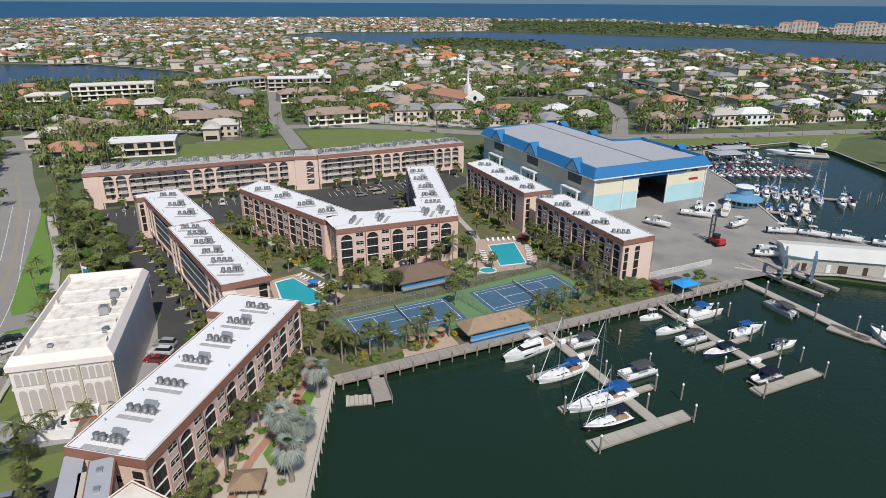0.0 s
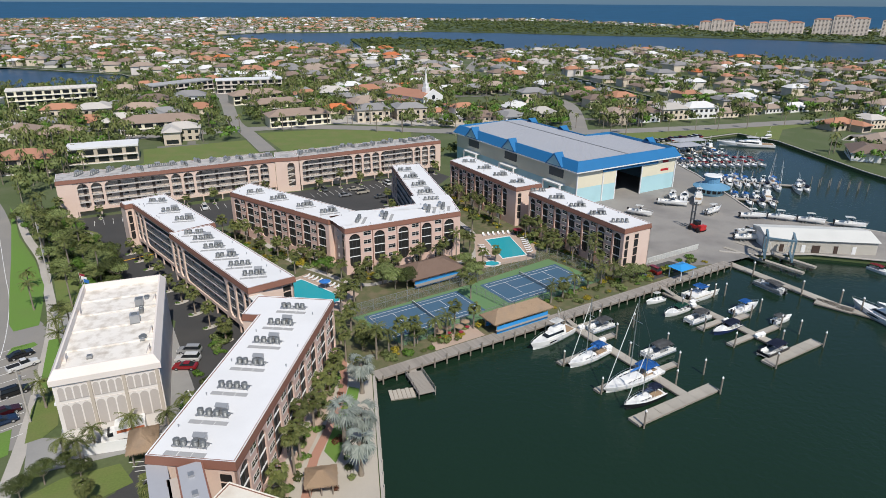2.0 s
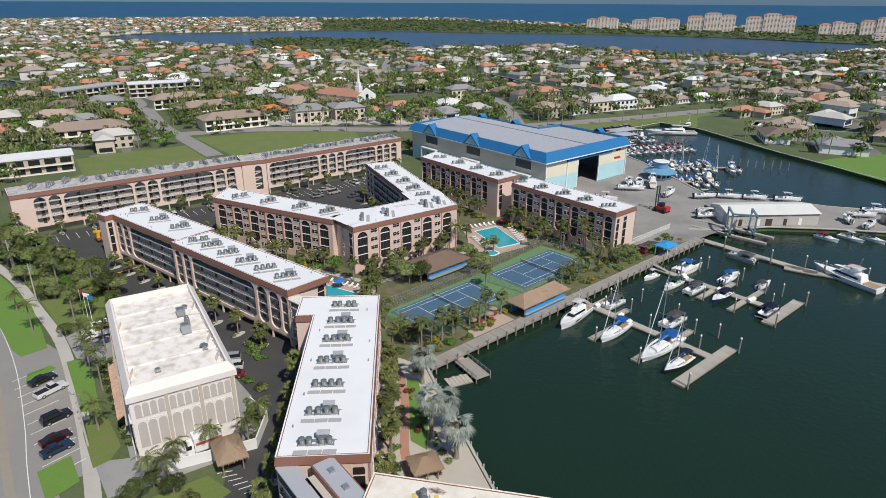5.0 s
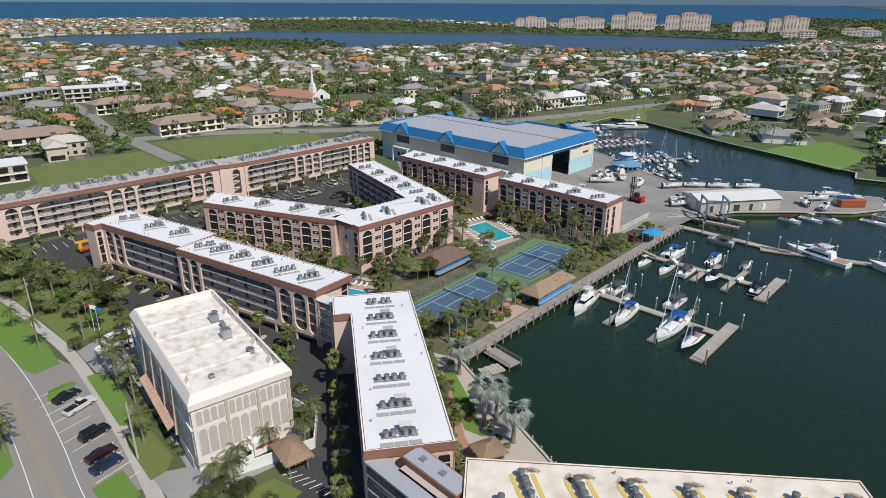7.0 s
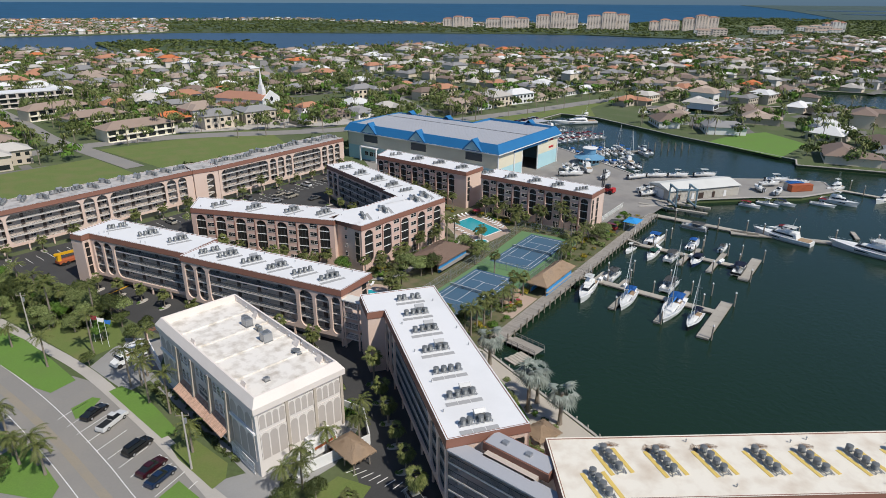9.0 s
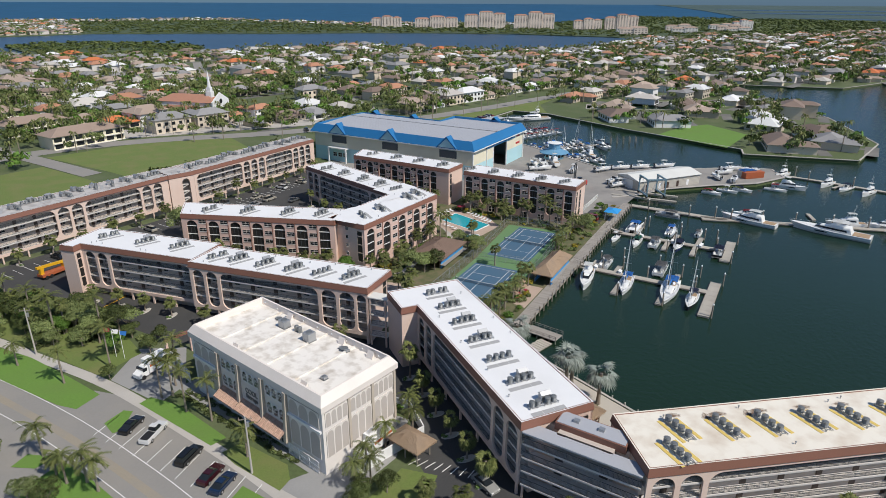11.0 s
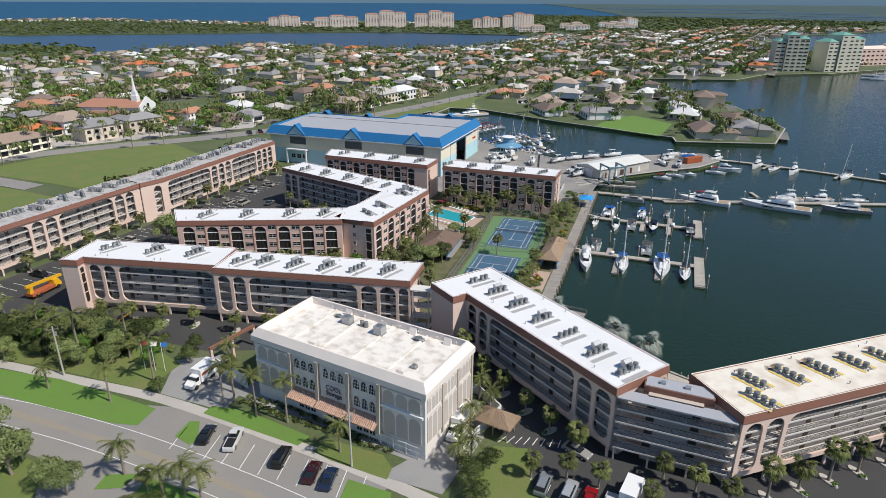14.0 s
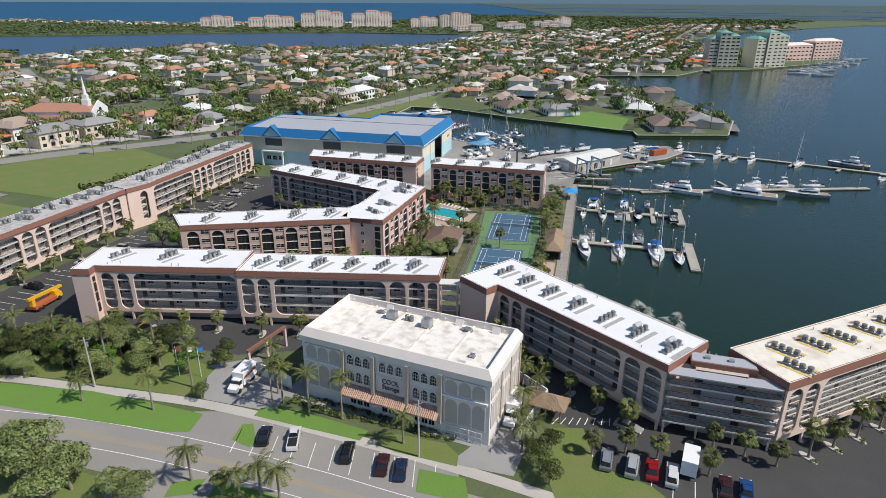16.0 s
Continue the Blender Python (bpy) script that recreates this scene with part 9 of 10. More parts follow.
for k in range(20):
    q = Vector((-34, 224)).lerp(Vector((8, 242)), k / 19)
    bar(bm, (q.x + 1, q.y - 2.5, 0.06), (q.x - 1, q.y + 2.5, 0.06), 0.12, 0.01)
for k in range(9):
    bar(bm, (-51.2 + k * 0.8, 80.6 - k * 1.1, 0.06), (-49.0 + k * 0.75, 80.6 - k * 1.0, 0.06), 0.14, 0.01)
tagged(part("stall_lines", bm, M["line"]), "white painted parking stall lines", "road marking", "", "structure")
bm = bmesh.new()
bar(bm, (-84.4, 163.5, 0.065), (-74, 170.5, 0.065), 0.5, 0.01)
tagged(part("speed_hump", bm, M["yellow_paint"]), "yellow painted line across the lot", "road marking", "", "structure")

# street poles
for x, y, h in ((-94.3, 152.0, 10.5), (-71.5, 93.0, 10.5), (-104.8, 172, 10)):
    t = thing("utility_pole", pose(x, y, 0), "grey concrete utility pole with cross-arm", "utility pole", "utility poles")
    bm = bmesh.new()
    tube(bm, [(0, 0, 0), (0, 0, h)], [0.18, 0.11], 8)
    part("pole", bm, M["concrete"], t)
    bm = bmesh.new()
    bar(bm, (-0.9, 0.4, h - 0.6), (0.9, -0.4, h - 0.6), 0.1)
    for s in (-0.8, 0, 0.8):
        bar(bm, (s, -s * 0.45, h - 0.6), (s, -s * 0.45, h - 0.15), 0.08)
    part("cross_arm", bm, M["pile"], t)
    bm = bmesh.new()
    tube(bm, [(0.3, 0, h - 2.0), (0.3, 0, h - 1.2)], [0.22, 0.22], 10)
    part("transformer", bm, M["grey_metal"], t)
for x, y, mt in ((-82.6, 143.2, "red_canvas"), (-81.4, 141.4, "white"), (-80.2, 139.7, "blue_canvas")):
    t = thing("flagpole", pose(x, y, 0), "slim white flagpole with a hanging flag", "flagpole", "flagpoles")
    bm = bmesh.new()
    tube(bm, [(0, 0, 0), (0, 0, 6.5)], [0.06, 0.04], 6)
    part("pole", bm, M["white"], t)
    bm = bmesh.new()
    for k in range(4):
        v = [bm.verts.new(p) for p in ((0.05 + k * 0.3, 0.1 * (k % 2), 6.3 - k * 0.12), (0.35 + k * 0.3, 0.1 * ((k + 1) % 2), 6.18 - k * 0.12), (0.3 + k * 0.22, 0.1 * ((k + 1) % 2), 5.3 - k * 0.12), (0.05 + k * 0.22, 0.1 * (k % 2), 5.4 - k * 0.12))]
        bm.faces.new(v)
    part("flag", bm, M[mt], t)

# ---- town ----
hrand = random.Random(77)
LOTS = [[(-135, 200), (120, 200), (140, 345), (-10, 360), (-135, 330)], [(-50, 350), (95, 345), (90, 440), (-50, 460)]]
RESORT = [(-140, -200), (210, -200), (205, 160), (200, 330), (-10, 345), (-40, 300), (-130, 330), (-145, 230), (-120, 160), (-90, 60)]
WATERS = [LAGOON, INLET, *CANALS]
GREENS = [[(98, 322), (133, 298), (195, 320), (205, 300), (262, 345), (180, 346)], [(196, 300), (262, 282), (305, 262), (338, 190), (275, 134), (226, 124), (194, 165)],
          [(-75, 346), (0, 362), (12, 338), (8, 272), (-42, 256), (-56, 300)], [(-124, 310), (-74, 329), (-64, 300), (-48, 250), (-112, 222)],
          [(40, 420), (100, 400), (104, 470), (60, 480)]]
BELT = [(115, 1560), (300, 1485), (455, 1388), (620, 1315), (773, 1220), (890, 1105), (985, 885), (1250, 855), (1700, 900), (1500, 1300), (1230, 1330), (1000, 1520), (830, 1700), (640, 2290), (180, 2370), (140, 1800)]
CONDOS = []
ROADS = [smooth(q) for q in ([(-215, 330), (-165, 250), (-137, 208), (-111, 163), (-97, 132), (-84, 100), (-76, 78), (-68, 50)], [(-700, 290), (-400, 300), (-200, 322), (-60, 360), (35, 340), (104, 333), (180, 340), (262, 354), (420, 372), (600, 330)],
                             [(104, 333), (127, 436), (106, 508), (90, 640), (120, 780)], [(-61, 300), (-78, 345), (-92, 380), (-110, 450), (-130, 520)])]
ROADP = np.array([p for r in ROADS for p in r])


def on_land(x, y, margin=0.0):
    if not inside((x, y), LAND) or any(inside((x, y), w) for w in WATERS):
        return False
    if margin:
        for k in range(8):
            q = (x + margin * math.cos(k * 0.785), y + margin * math.sin(k * 0.785))
            if not inside(q, LAND) or any(inside(q, w) for w in WATERS):
                return False
    return True


def clear(x, y, r):
    if inside((x, y), RESORT) or any(inside((x, y), g) for g in GREENS):
        return False
    if ((ROADP[:, 0] - x) ** 2 + (ROADP[:, 1] - y) ** 2).min() < (r + 7) ** 2:
        return False
    return all((x - a) ** 2 + (y - b) ** 2 > (r + c) ** 2 for a, b, c in CONDOS)


ROOFS = {"white": ((0.70, 0.70, 0.69), "white"), "tan": ((0.37, 0.29, 0.235), "tan tiled"), "grey": ((0.26, 0.255, 0.255), "grey shingled"), "pale": ((0.50, 0.47, 0.43), "pale grey"),
         "clay": ((0.44, 0.215, 0.13), "terracotta tiled"), "brown": ((0.21, 0.155, 0.125), "brown tiled"), "orange": ((0.56, 0.17, 0.06), "orange tiled")}
for k, (c, _) in ROOFS.items():
    M["roof_" + k] = material("house_roof_" + k, c, 0.8, vary=0.1, scale=1.2, random_tint=0.12)


def house_shape(v):
    r = random.Random(v)
    w, d = r.uniform(13, 19), r.uniform(8.5, 11)
    h = r.choice((3.0, 3.1, 3.3, 5.8, 6.2))
    w2, d2 = r.uniform(6, 9), r.uniform(5, 9)
    x2 = r.choice((-1, 1)) * (w / 2 - w2 / 2)
    return w, d, h, w2, d2, x2


HOUSES = {}


def house_parts(v, colour):
    if (v, colour) not in HOUSES:
        w, d, h, w2, d2, x2 = house_shape(v)
        bm = bmesh.new()
        box(bm, -w / 2, w / 2, -d / 2, d / 2, 0, h)
        box(bm, x2 - w2 / 2 + 0.1, x2 + w2 / 2 - 0.1, -d / 2 - d2 + 0.2, -d / 2, 0, h - 0.05)
        wall = finish(bm, "wall")
        wall.materials.append(M["tan_wall"] if v % 3 else M["white"])
        bm = bmesh.new()
        hip(bm, -w / 2, w / 2, -d / 2, d / 2, h, d * 0.26, 0.7)
        hip(bm, x2 - w2 / 2, x2 + w2 / 2, -d / 2 - d2, d * 0.1, h + 0.02, w2 * 0.25, 0.7)
        rf = finish(bm, "roof")
        rf.materials.append(M["roof_" + colour])
        bm = bmesh.new()
        for side in (-1, 1):
            n = int(w / 3)
            for i in range(n):
                x = -w / 2 + (i + 0.5) * w / n
                for z in ([0.9] if h < 4 else [0.7, 3.5]):
                    box(bm, x - 0.75, x + 0.75, side * (d / 2 + 0.02) - 0.03, side * (d / 2 + 0.02) + 0.03, z, z + 1.4)
        box(bm, x2 - w2 * 0.35, x2 + w2 * 0.35, -d / 2 - d2 + 0.12, -d / 2 - d2 + 0.2, 0.6, 2.4)
        gl = finish(bm, "windows")
        gl.materials.append(M["glass"])
        HOUSES[v, colour] = wall, rf, gl
    return HOUSES[v, colour]


# notable buildings beyond the resort
def slab_block(name, p, q, depth, h, wall, roofm, label, floors, flat_roof=True, cat="apartment building"):
    m, L = frame_at(p, q)
    c = m @ Vector((L / 2, depth / 2, 0))
    CONDOS.append((c.x, c.y, L / 2))
    t = thing(name, m, label, cat, "town apartment blocks")
    bm = bmesh.new()
    box(bm, 0, L, 0, depth, 0, h)
    part("wall", bm, M[wall], t)
    if flat_roof:
        bm = bmesh.new()
        box(bm, -0.4, L + 0.4, -0.4, depth + 0.4, h, h + 0.7)
        part("roof", bm, M[roofm], t)
    else:
        bm = bmesh.new()
        hip(bm, 0, L, 0, depth, h, depth * 0.22, 0.9)
        part("roof", bm, M[roofm], t)
    for f in range(floors):
        z = h * f / floors
        n = max(3, int(L / 5))
        for i in range(n):
            x = (i + 0.5) * L / n
            bm = bmesh.new()
            box(bm, x - L / n * 0.36, x + L / n * 0.36, -0.08, 0.0, z + 0.6, z + h / floors - 0.5)
            wd = part("window", bm, M["glass"], t)
        bm = bmesh.new()
        box(bm, 0.2, L - 0.2, -1.2, -0.01, z - 0.12 + (0.13 if f == 0 else 0), z + 0.08 + (0.1 if f == 0 else 0))
        part("balcony_slab", bm, M["tower_white"], t)
    return t, m, L


slab_block("condominium", (-240, 428), (-193, 448), 14, 12.5, "bh_cream", "ks_roof", "cream condominium block with balconies", 4)
slab_block("condominium", (-256, 404), (-236, 408), 16, 9.5, "bh_cream", "ks_roof", "low cream wing of a condominium", 3)
slab_block("condominium", (-165, 472), (-132, 512), 14, 9.5, "taupe", "pad", "grey low apartment block", 3)
slab_block("condominium", (-128, 504), (-80, 514), 14, 9.5, "taupe", "membrane", "grey apartment block with white roof", 3)
for p, q, dp in (((-143, 343), (-105, 354), 15), ((-161, 393), (-138, 396), 14), ((-104, 444), (-72, 460), 14), ((-68, 359), (-35, 371), 14), ((-84, 405), (-55, 417), 13), ((-193, 324), (-178, 325), 16), ((-174, 318), (-156, 318), 16)):
    slab_block("villa_block", p, q, dp, 6.2, "bh_cream", "tan_roof", "two-storey block with hipped tan tile roof", 2, False)
slab_block("villa_block", (-166, 264), (-145, 268), 14, 6.2, "tan_wall", "terracotta", "two-storey block with hipped terracotta tile roof", 2, False)
slab_block("villa_block", (-143, 280), (-116, 288), 12, 6.5, "tan_wall", "membrane", "brown two-storey block with white flat roof", 2)
# church
ch = thing("church", pose(15.4, 433.6, 0, 0, 0, -140), "white church with terracotta roofs and steeple", "church")
CONDOS.append((16, 432, 26))
for x0, x1, y0, y1, h in ((-8, 8, -18, 22, 8.0), (-18, -8, -10, 16, 4.5), (8, 18, -10, 16, 4.5)):
    bm = bmesh.new()
    box(bm, x0, x1, y0, y1, 0, h)
    part("wall", bm, M["white"], ch)
    bm = bmesh.new()
    hip(bm, x0, x1, y0, y1, h, (x1 - x0) * 0.24, 0.6)
    part("roof", bm, M["terracotta"], ch, "terracotta tile roof")
bm = bmesh.new()
v = [bm.verts.new(p) for p in ((-9, 22, 0), (9, 22, 0), (9, 22, 8.5), (0, 22, 13.5), (-9, 22, 8.5), (-9, 22.8, 0), (9, 22.8, 0), (9, 22.8, 8.5), (0, 22.8, 13.5), (-9, 22.8, 8.5))]
for f in ((0, 1, 2, 3, 4), (9, 8, 7, 6, 5), (0, 5, 6, 1), (1, 6, 7, 2), (2, 7, 8, 3), (3, 8, 9, 4), (4, 9, 5, 0)):
    bm.faces.new([v[i] for i in f])
part("facade", bm, M["white"], ch, "white gabled facade")
bm = bmesh.new()
tube(bm, [(0, 22.85, 8.2), (0, 22.95, 8.2)], [1.5, 1.5], 16)
part("rose_window", bm, M["glass"], ch)
bm = bmesh.new()
box(bm, -1.8, 1.8, 14, 17.6, 8, 14.0)
box(bm, -1.3, 1.3, 14.5, 17.1, 14.0, 16.5)
tube(bm, [(0, 15.8, 16.5), (0, 15.8, 27.0)], [1.1, 0.05], 8)
part("steeple", bm, M["white"], ch, "slim white steeple")


def tower(p, q, depth, h, floors, wall, roofm, label, crowns=(0.0, 0.35, 0.7), z0=0.0):
    m, L = frame_at(p, q)
    t = thing("tower_block", m @ pose(0, 0, z0), label, "tower block", "shore tower blocks")
    c = m @ Vector((L / 2, depth / 2, 0))
    CONDOS.append((c.x, c.y, L * 0.55))
    hs = [0.82, 1.0, 0.9, 0.78][: len(crowns)]
    for i, a in enumerate(crowns):
        b = crowns[i + 1] if i + 1 < len(crowns) else 1.0
        hh = h * hs[i]
        off = 1.5 * (i % 2)
        bm = bmesh.new()
        box(bm, a * L, b * L - 0.6, -off, depth - off, 0, hh)
        blk = part("wall", bm, M[wall], t)
        bm = bmesh.new()
        hip(bm, a * L, b * L - 0.6, -off, depth - off, hh, 3.0, 0.3)
        part("roof", bm, M[roofm], t)
        nf = max(2, int(floors * hs[i]))
        for f in range(nf):
            z = hh * (f + 0.25) / nf
            n = max(2, int((b - a) * L / 7))
            bm = bm if f else bmesh.new()
            for k in range(n):
                x = a * L + (k + 0.5) * ((b - a) * L - 0.6) / n
                box(bm, x - 1.7, x + 1.7, -off - 0.2, -off, z, z + hh / nf * 0.32)
        tagged(part("window_band", bm, M["glass"], blk, "rows of dark windows and balconies"), kind="stuff")


for p, q, h, wl in (((807, 1562), (868, 1512), 27, "tower_pink"), ((876, 1457), (962, 1386), 28, "tower_pink"), ((976, 1375), (1058, 1307), 40, "tower_pink"), ((1075, 1293), (1155, 1227), 40, "tower_pink"), ((1166, 1170), (1220, 1125), 26, "tower_pink"), ((1226, 1120), (1289, 1068), 36, "tower_pink"), ((1470, 918), (1506, 888), 26, "tower_white")):
    tower(p, q, 16, h, 10 if h < 35 else 15, wl, "terracotta", "distant pale pink seaside tower block")
tower((605, 254), (622, 227.5), 20, 36, 10, "tower_olive", "tower_green", "olive waterside tower with green roof", (0.0, 0.3, 0.68))
tower((635, 213.5), (671, 190), 20, 36, 10, "tower_olive", "tower_green", "second olive waterside tower with green roof", (0.0, 0.3, 0.68))
tower((740, 205), (830, 160), 18, 22, 6, "pink", "tower_pink", "pink waterside apartment block with balconies", (0.0, 0.5))
for k in range(9):
    x, y = 1000 + k * 62, 820 + (k % 3) * 60
    if inside((x, y), LAND) and not inside((x, y), LAGOON):
        tower((x, y + 60), (x + 42, y + 20), 14, hrand.uniform(10, 16), 4, "tower_pink" if k % 2 else "tower_white", "tan_roof", "low apartment block on the far shore", (0.0, 0.5))
# waterside villas across the basin, larger
SPECIAL = [(217, 262, 60, "brown", 9), (227, 235, 50, "grey", 3), (222, 163, 35, "brown", 2), (245, 150, 20, "grey", 8), (262, 165, 60, "brown", 9), (284, 208, 30, "white", 2), (262, 192, 100, "white", 1), (336, 256, 20, "white", 7), (318, 205, 25, "brown", 10), (274, 243, 35, "tan", 8), (318, 318, 15, "tan", 6), (292, 262, 30, "brown", 1), (246, 285, 20, "tan", 2), (255, 330, 15, "clay", 7), (290, 300, 20, "pale", 3)]

placed = []
for x, y, a, c, v in SPECIAL:
    placed.append((x, y, a, c, v, 1.25))
    CONDOS.append((x, y, 11))
names = list(ROOFS)
weights = [15, 20, 23, 13, 15, 18, 3]
ang = radians(14)
ca, sa = math.cos(ang), math.sin(ang)
v_ = -150.0
row = 0
while v_ < 2600:
    step = 24 if row % 2 else 34
    v_ += step
    row += 1
    u_ = -2300.0
    while u_ < 1900:
        u_ += 20 + hrand.uniform(-2, 3)
        x, y = u_ * ca - v_ * sa + hrand.uniform(-2, 2), u_ * sa + v_ * ca + hrand.uniform(-3, 3)
        dx, dy = x + 60, y - 20
        a_ = math.degrees(math.atan2(dx, dy))
        dist = math.hypot(dx, dy)
        if not (-42 < a_ < 92) or dist > 2450 or dist < 150:
            continue
        if inside((x, y), BELT) or x > 1250 and y > 700:
            continue
        if not on_land(x, y, 9) or not clear(x, y, 8):
            continue
        if hrand.random() < 0.1:
            continue
        face = math.degrees(ang) + (0 if row % 2 else 180) + hrand.uniform(-6, 6)
        placed.append((x, y, face, hrand.choices(names, weights)[0], hrand.randrange(12), hrand.uniform(0.85, 1.2)))
placed.sort(key=lambda h: math.hypot(h[0] + 60, h[1] - 20))
near, far = placed[:175], placed[175:]
for x, y, a, c, v, s in near:
    t = thing("house", pose(x, y, 0.02, 0, 0, a) @ Matrix.Diagonal((s, s, s, 1)), f"{'two-storey' if house_shape(v)[2] > 4 else 'single-storey'} house with {ROOFS[c][1]} hipped roof", "house", "town houses")
    wall, rf, gl = house_parts(v, c)
    part("wall", wall, None, t)
    part("roof", rf, None, t)
    tagged(part("glazing", gl, None, t), kind="stuff")


def joined(name, items, mat, label, category):
    """Many copies of small ready shapes in one mesh; items: (vertices, faces, pose)."""
    V, F, n = [], [], 0
    for verts, faces, m in items:
        mm = np.array(m)
        V.append(verts @ mm[:3, :3].T + mm[:3, 3])
        F += (faces + n).tolist() if isinstance(faces, np.ndarray) else [[i + n for i in f] for f in faces]
        n += len(verts)
    me = bpy.data.meshes.new(name)
    me.from_pydata(np.concatenate(V).tolist(), [], F)
    me.materials.append(mat)
    return tagged(new(name, me), label, category, "", "stuff")


def arrays(me):
    v = np.array([tuple(q.co) for q in me.vertices])
    return v, [list(p.vertices) for p in me.polygons]


CACHE = {}
for c in names:
    items = []
    for x, y, a, col, v, s in far:
        if col != c:
            continue
        if v not in CACHE:
            CACHE[v] = [arrays(q) for q in house_parts(v, c)[:2]]
        items.append((*CACHE[v][1], pose(x, y, 0.02, 0, 0, a) @ Matrix.Diagonal((s, s, s, 1))))
    if items:
        joined("far_house_roofs", items, M["roof_" + c], f"distant house roofs with {ROOFS[c][1]} surfaces", "houses")
for k, mt in ((0, "slab"), (1, "tan_wall")):
    items = [(*CACHE[v][0], pose(x, y, 0.02, 0, 0, a) @ Matrix.Diagonal((s, s, s, 1))) for i, (x, y, a, col, v, s) in enumerate(far) if i % 2 == k]
    joined("far_house_walls", items, M[mt], "distant pale house walls", "houses")
# streets between the rows and driveways
items = []
quad = (np.array([(-0.5, -0.5, 0), (0.5, -0.5, 0), (0.5, 0.5, 0), (-0.5, 0.5, 0)]), [[0, 1, 2, 3]])
for i, (x, y, a, col, v, s) in enumerate(placed):
    m = pose(x, y, 0.035, 0, 0, a)
    items.append((*quad, m @ pose(4, -13, 0.004) @ Matrix.Diagonal((4, 11, 1, 1))))
    items.append((*quad, m @ pose(0, -18.5, 0.012 + 0.003 * (i % 2)) @ Matrix.Diagonal((23.5, 6.0, 1, 1))))
joined("streets", items, M["street"], "grey suburban streets and driveways", "streets")
# canal docks with boats
items, hv = [], arrays(hull_mesh(8, 2.6, 0.9))
for cn in CANALS[:5]:
    for a, b in zip(cn, cn[1:]):
        a, b = Vector(a), Vector(b)
        d = b - a
        n = int(d.length / 17)
        for i in range(n):
            q = a + d * (i + 0.5) / n
            nrm = Vector((-d.y, d.x)).normalized()
            w = q + nrm * 4
            if on_land(w.x, w.y):
                w = q - nrm * 4
            if not on_land(w.x, w.y):
                items.append((*hv, pose(w.x, w.y, WATER, 0, 0, math.degrees(math.atan2(d.y, d.x)))))
for k in range(46):
    items.append((*hv, pose(600 + hrand.uniform(0, 260), 168 - hrand.uniform(-8, 34) - 0.0, WATER, 0, 0, hrand.choice((30, 120, 300))) @ Matrix.Diagonal((1.5, 1.4, 1.6, 1))))
joined("canal_boats", items, M["gel"], "small white boats along the canals", "boats")
mst = []
bm = bmesh.new()
bar(bm, (0, 0, 0), (0, 0, 14), 0.2)
me_ = finish(bm, "masts")
ma = arrays(me_)
for k in range(40):
    mst.append((*ma, pose(600 + hrand.uniform(0, 250), 165 - hrand.uniform(-5, 30), WATER)))
joined("far_masts", mst, M["white"], "distant white sailboat masts", "masts")

# woods, garden trees and palms of the town
rng = np.random.default_rng(9)
def crown(n, seed, leaf):
    r = np.random.default_rng(seed)
    cs = [(r.uniform(-0.45, 0.45), r.uniform(-0.45, 0.45), r.uniform(0.75, 1.2), r.uniform(0.4, 0.65)) for _ in range(5)]
    return clump_arrays(r, cs, n, leaf)
FAR_T = [crown(30, s, 0.26) for s in range(4)]
MID_T = [crown(90, s, 0.15) for s in range(4)]
bm = bmesh.new()
bar(bm, (0, 0, 0), (0, 0, 0.97), 0.04)
PT = arrays(finish(bm, "trunks"))
bm = bmesh.new()
for k in range(11):
    a = k * 2.4
    e = Vector((math.cos(a), math.sin(a), 0))
    w = Vector((-e.y, e.x, 0)) * 0.055
    z = 1.0 + 0.07 * (k % 3)
    p0, p1, p2 = Vector((0, 0, 0.97)), e * 0.17 + Vector((0, 0, z)), e * 0.32 + Vector((0, 0, z - 0.2))
    bm.faces.new([bm.verts.new(q) for q in (p0, p1 - w, p2, p1 + w)])
PC = arrays(finish(bm, "crowns"))
PCn = (PC[0], PC[1])
leafy, dark, bright, palms, trunks = [], [], [], [], []
HP = np.array([(h[0], h[1]) for h in placed])


def scatter(x, y, dist, kind):
    s = hrand.uniform(2.8, 5.0)
    m = pose(x, y, 0, 0, 0, hrand.uniform(0, 360)) @ Matrix.Diagonal((s, s, s * hrand.uniform(0.9, 1.3), 1))
    src = hrand.choice(MID_T if dist < 480 else FAR_T)
    kind.append((*src, m))


def palm_far(x, y):
    h = hrand.uniform(6.5, 11)
    m = pose(x, y, 0, 0, 0, hrand.uniform(0, 360)) @ Matrix.Diagonal((h * 0.85, h * 0.85, h, 1))
    palms.append((*PCn, m))
    trunks.append((*PT, m))


for x, y, a, c, v, s in placed:
    dist = math.hypot(x + 60, y - 20)
    n = 11 if dist < 600 else 10 if dist < 1100 else 6
    for k in range(n):
        t_ = hrand.uniform(0, 6.28)
        r_ = hrand.uniform(9.5, 16)
        px, py = x + r_ * math.cos(t_), y + r_ * math.sin(t_)
        if not on_land(px, py, 2) or (inside((px, py), RESORT)):
            continue
        if ((ROADP[:, 0] - px) ** 2 + (ROADP[:, 1] - py) ** 2).min() < 64 or any((px - q) ** 2 + (py - w) ** 2 < (r9 * 0.75) ** 2 for q, w, r9 in CONDOS):
            continue
        if hrand.random() < 0.26:
            palm_far(px, py)
        else:
            scatter(px, py, dist, hrand.choice((leafy, dark, dark, bright)))
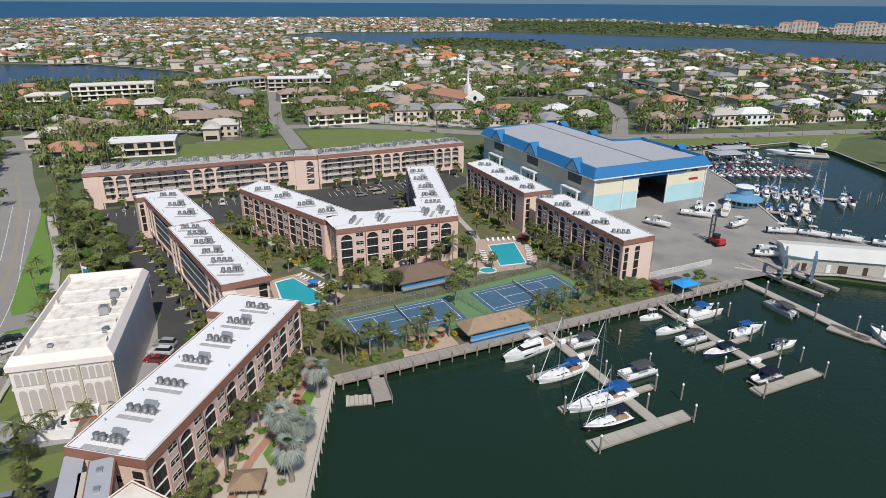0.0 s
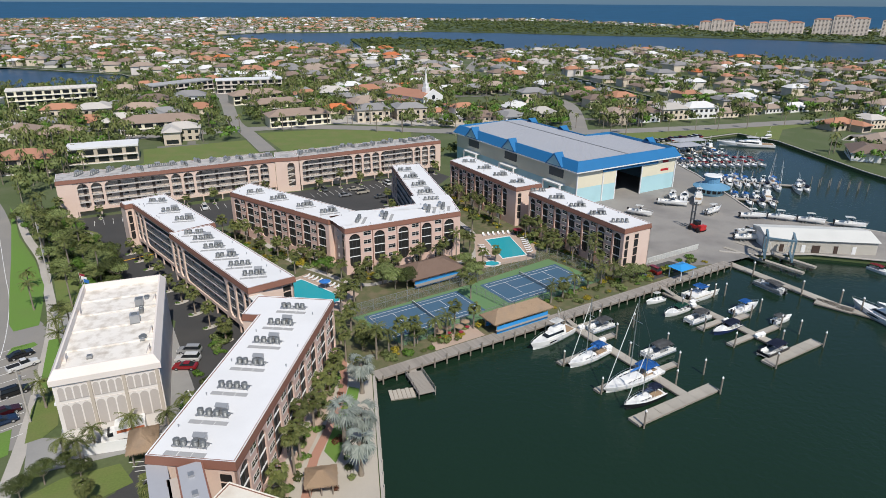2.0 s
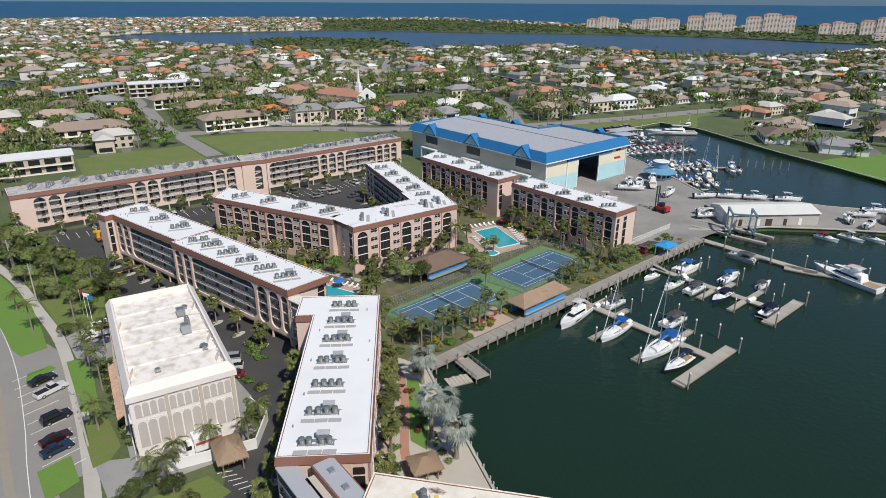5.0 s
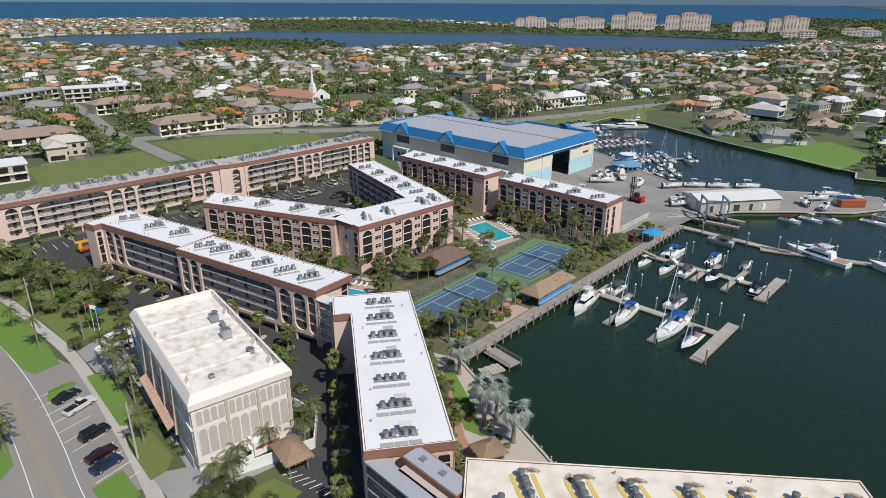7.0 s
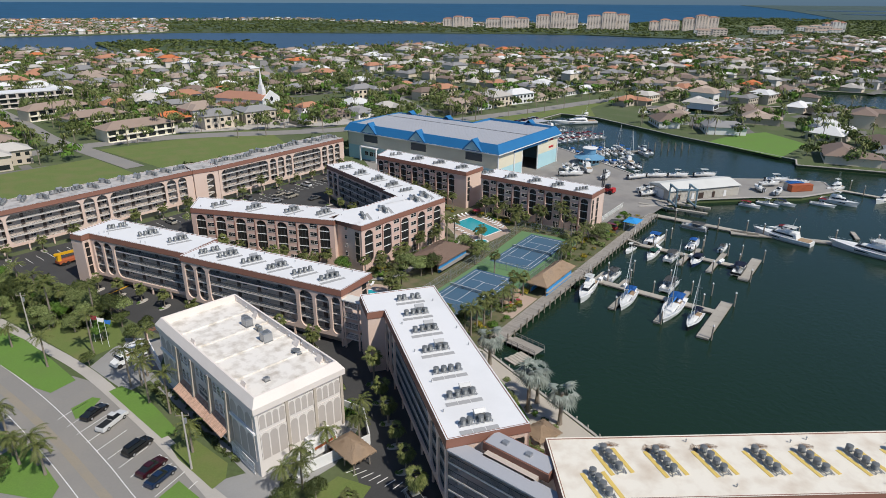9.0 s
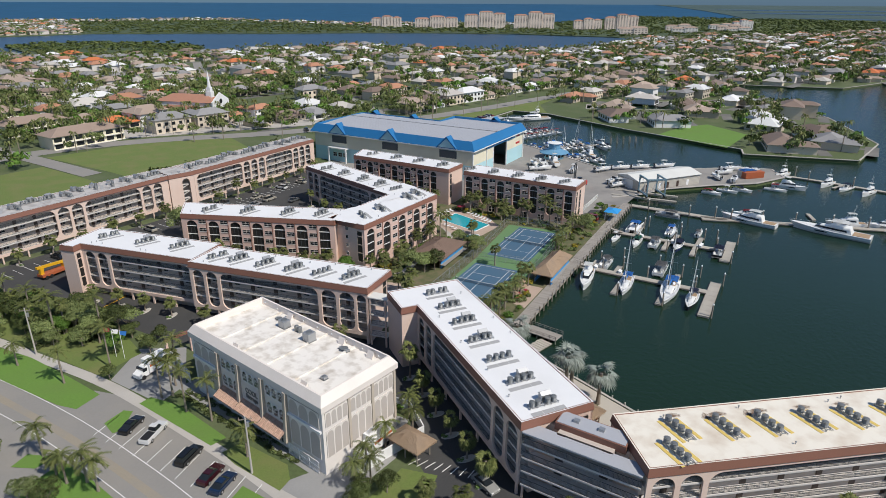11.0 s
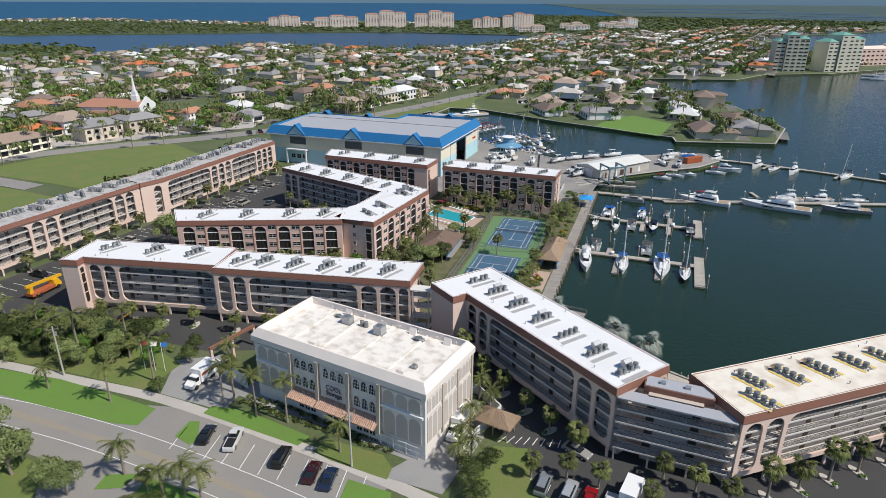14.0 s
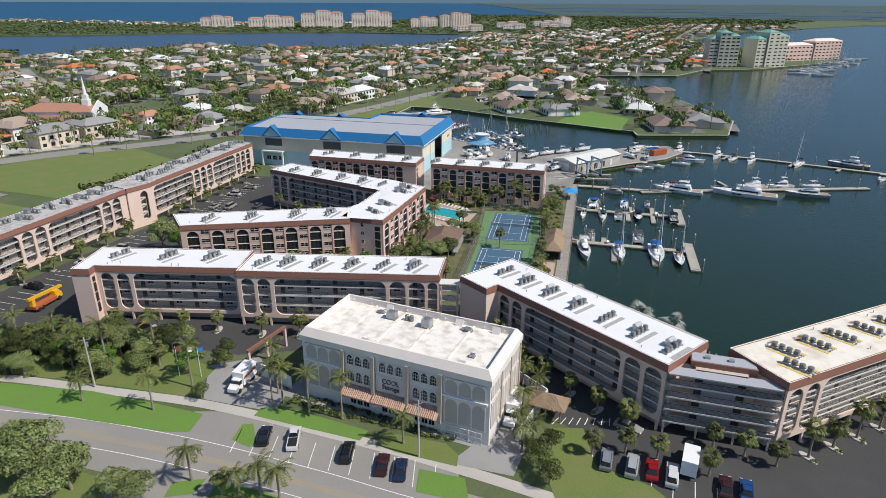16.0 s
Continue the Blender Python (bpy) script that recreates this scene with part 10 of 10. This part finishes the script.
# woods round the near blocks and roads
for k in range(5200):
    x, y = hrand.uniform(-330, 150), hrand.uniform(262, 560)
    if not on_land(x, y, 3) or any(inside((x, y), g) for g in GREENS):
        continue
    if inside((x, y), RESORT) or ((ROADP[:, 0] - x) ** 2 + (ROADP[:, 1] - y) ** 2).min() < 90:
        continue
    if any((x - a) ** 2 + (y - b) ** 2 < (c * 0.72) ** 2 for a, b, c in CONDOS):
        continue
    if ((HP[:, 0] - x) ** 2 + (HP[:, 1] - y) ** 2).min() < 100 or inside((x, y), [(-45, 372), (60, 350), (90, 380), (84, 420), (44, 430), (30, 398), (-30, 396)]):
        continue
    if hrand.random() < 0.3:
        palm_far(x, y)
    else:
        scatter(x, y, 400, hrand.choice((leafy, dark, dark, bright)))
for k in range(420):
    x, y = hrand.uniform(-260, -130), hrand.uniform(215, 330)
    if ((ROADP[:, 0] - x) ** 2 + (ROADP[:, 1] - y) ** 2).min() < 90 or any((x - a) ** 2 + (y - b) ** 2 < c * c for a, b, c in CONDOS):
        continue
    (palm_far(x, y) if hrand.random() < 0.35 else scatter(x, y, 300, leafy))
# row of palms along the far road
for k in range(60):
    p = ROADS[1][min(len(ROADS[1]) - 1, int(k / 60 * len(ROADS[1])))]
    palm_far(p[0] + hrand.uniform(-3, 3), p[1] + hrand.choice((-10, 10)) + hrand.uniform(-1.5, 1.5))
# hedge between the north block and the boat hall, and round the yard
for k in range(60):
    x, y = hrand.uniform(-45, 30), 0
    y = 262 + (x + 45) * 0.26 + hrand.uniform(0, 5)
    scatter(x, y, 300, dark) if hrand.random() < 0.5 else None
# mangroves
for poly, n, zz in ((BELT, 7000, 0.0), (ISLAND, 420, 0.0)):
    xs, ys = [p[0] for p in poly], [p[1] for p in poly]
    for k in range(n):
        x, y = hrand.uniform(min(xs), max(xs)), hrand.uniform(min(ys), max(ys))
        if inside((x, y), poly) and hrand.random() < 0.9:
            s = hrand.uniform(4, 8)
            dark.append((*hrand.choice(FAR_T), pose(x, y, -1.5, 0, 0, hrand.uniform(0, 360)) @ Matrix.Diagonal((s * 1.2, s * 1.2, s * 0.55, 1))))
for k in range(3500):
    x, y = hrand.uniform(1000, 2600), hrand.uniform(480, 2000)
    if inside((x, y), LAND) and not inside((x, y), LAGOON) and not inside((x, y), BELT):
        s = hrand.uniform(6, 12)
        dark.append((*hrand.choice(FAR_T), pose(x, y, -2, 0, 0, hrand.uniform(0, 360)) @ Matrix.Diagonal((s * 1.3, s * 1.3, s * 0.6, 1))))
joined("town_trees", leafy, M["leaf"], "green broadleaf trees between the houses", "trees")
joined("town_trees", bright, M["bright_leaf"], "bright green garden trees between houses", "trees")
joined("mangrove_trees", dark, M["dark_leaf"], "dark green mangrove and garden trees", "trees")
joined("town_palms", palms, M["palm_leaf"], "green palm crowns over the town", "palm trees")
joined("town_palm_trunks", trunks, M["bark"], "slim grey palm trunks over the town", "palm trees")
for kind in BUSH:
    items = [(*arrays(BUSH[kind][0]), pose(x, y, 0.05, 0, 0, hrand.uniform(0, 360)) @ Matrix.Diagonal((s, s, s * 0.85, 1))) for x, y, k, s in EXTRA if k == kind]
    if items:
        joined("hedge_shrubs", items, M[kind], "dense garden shrubs in planted beds", "shrubs")
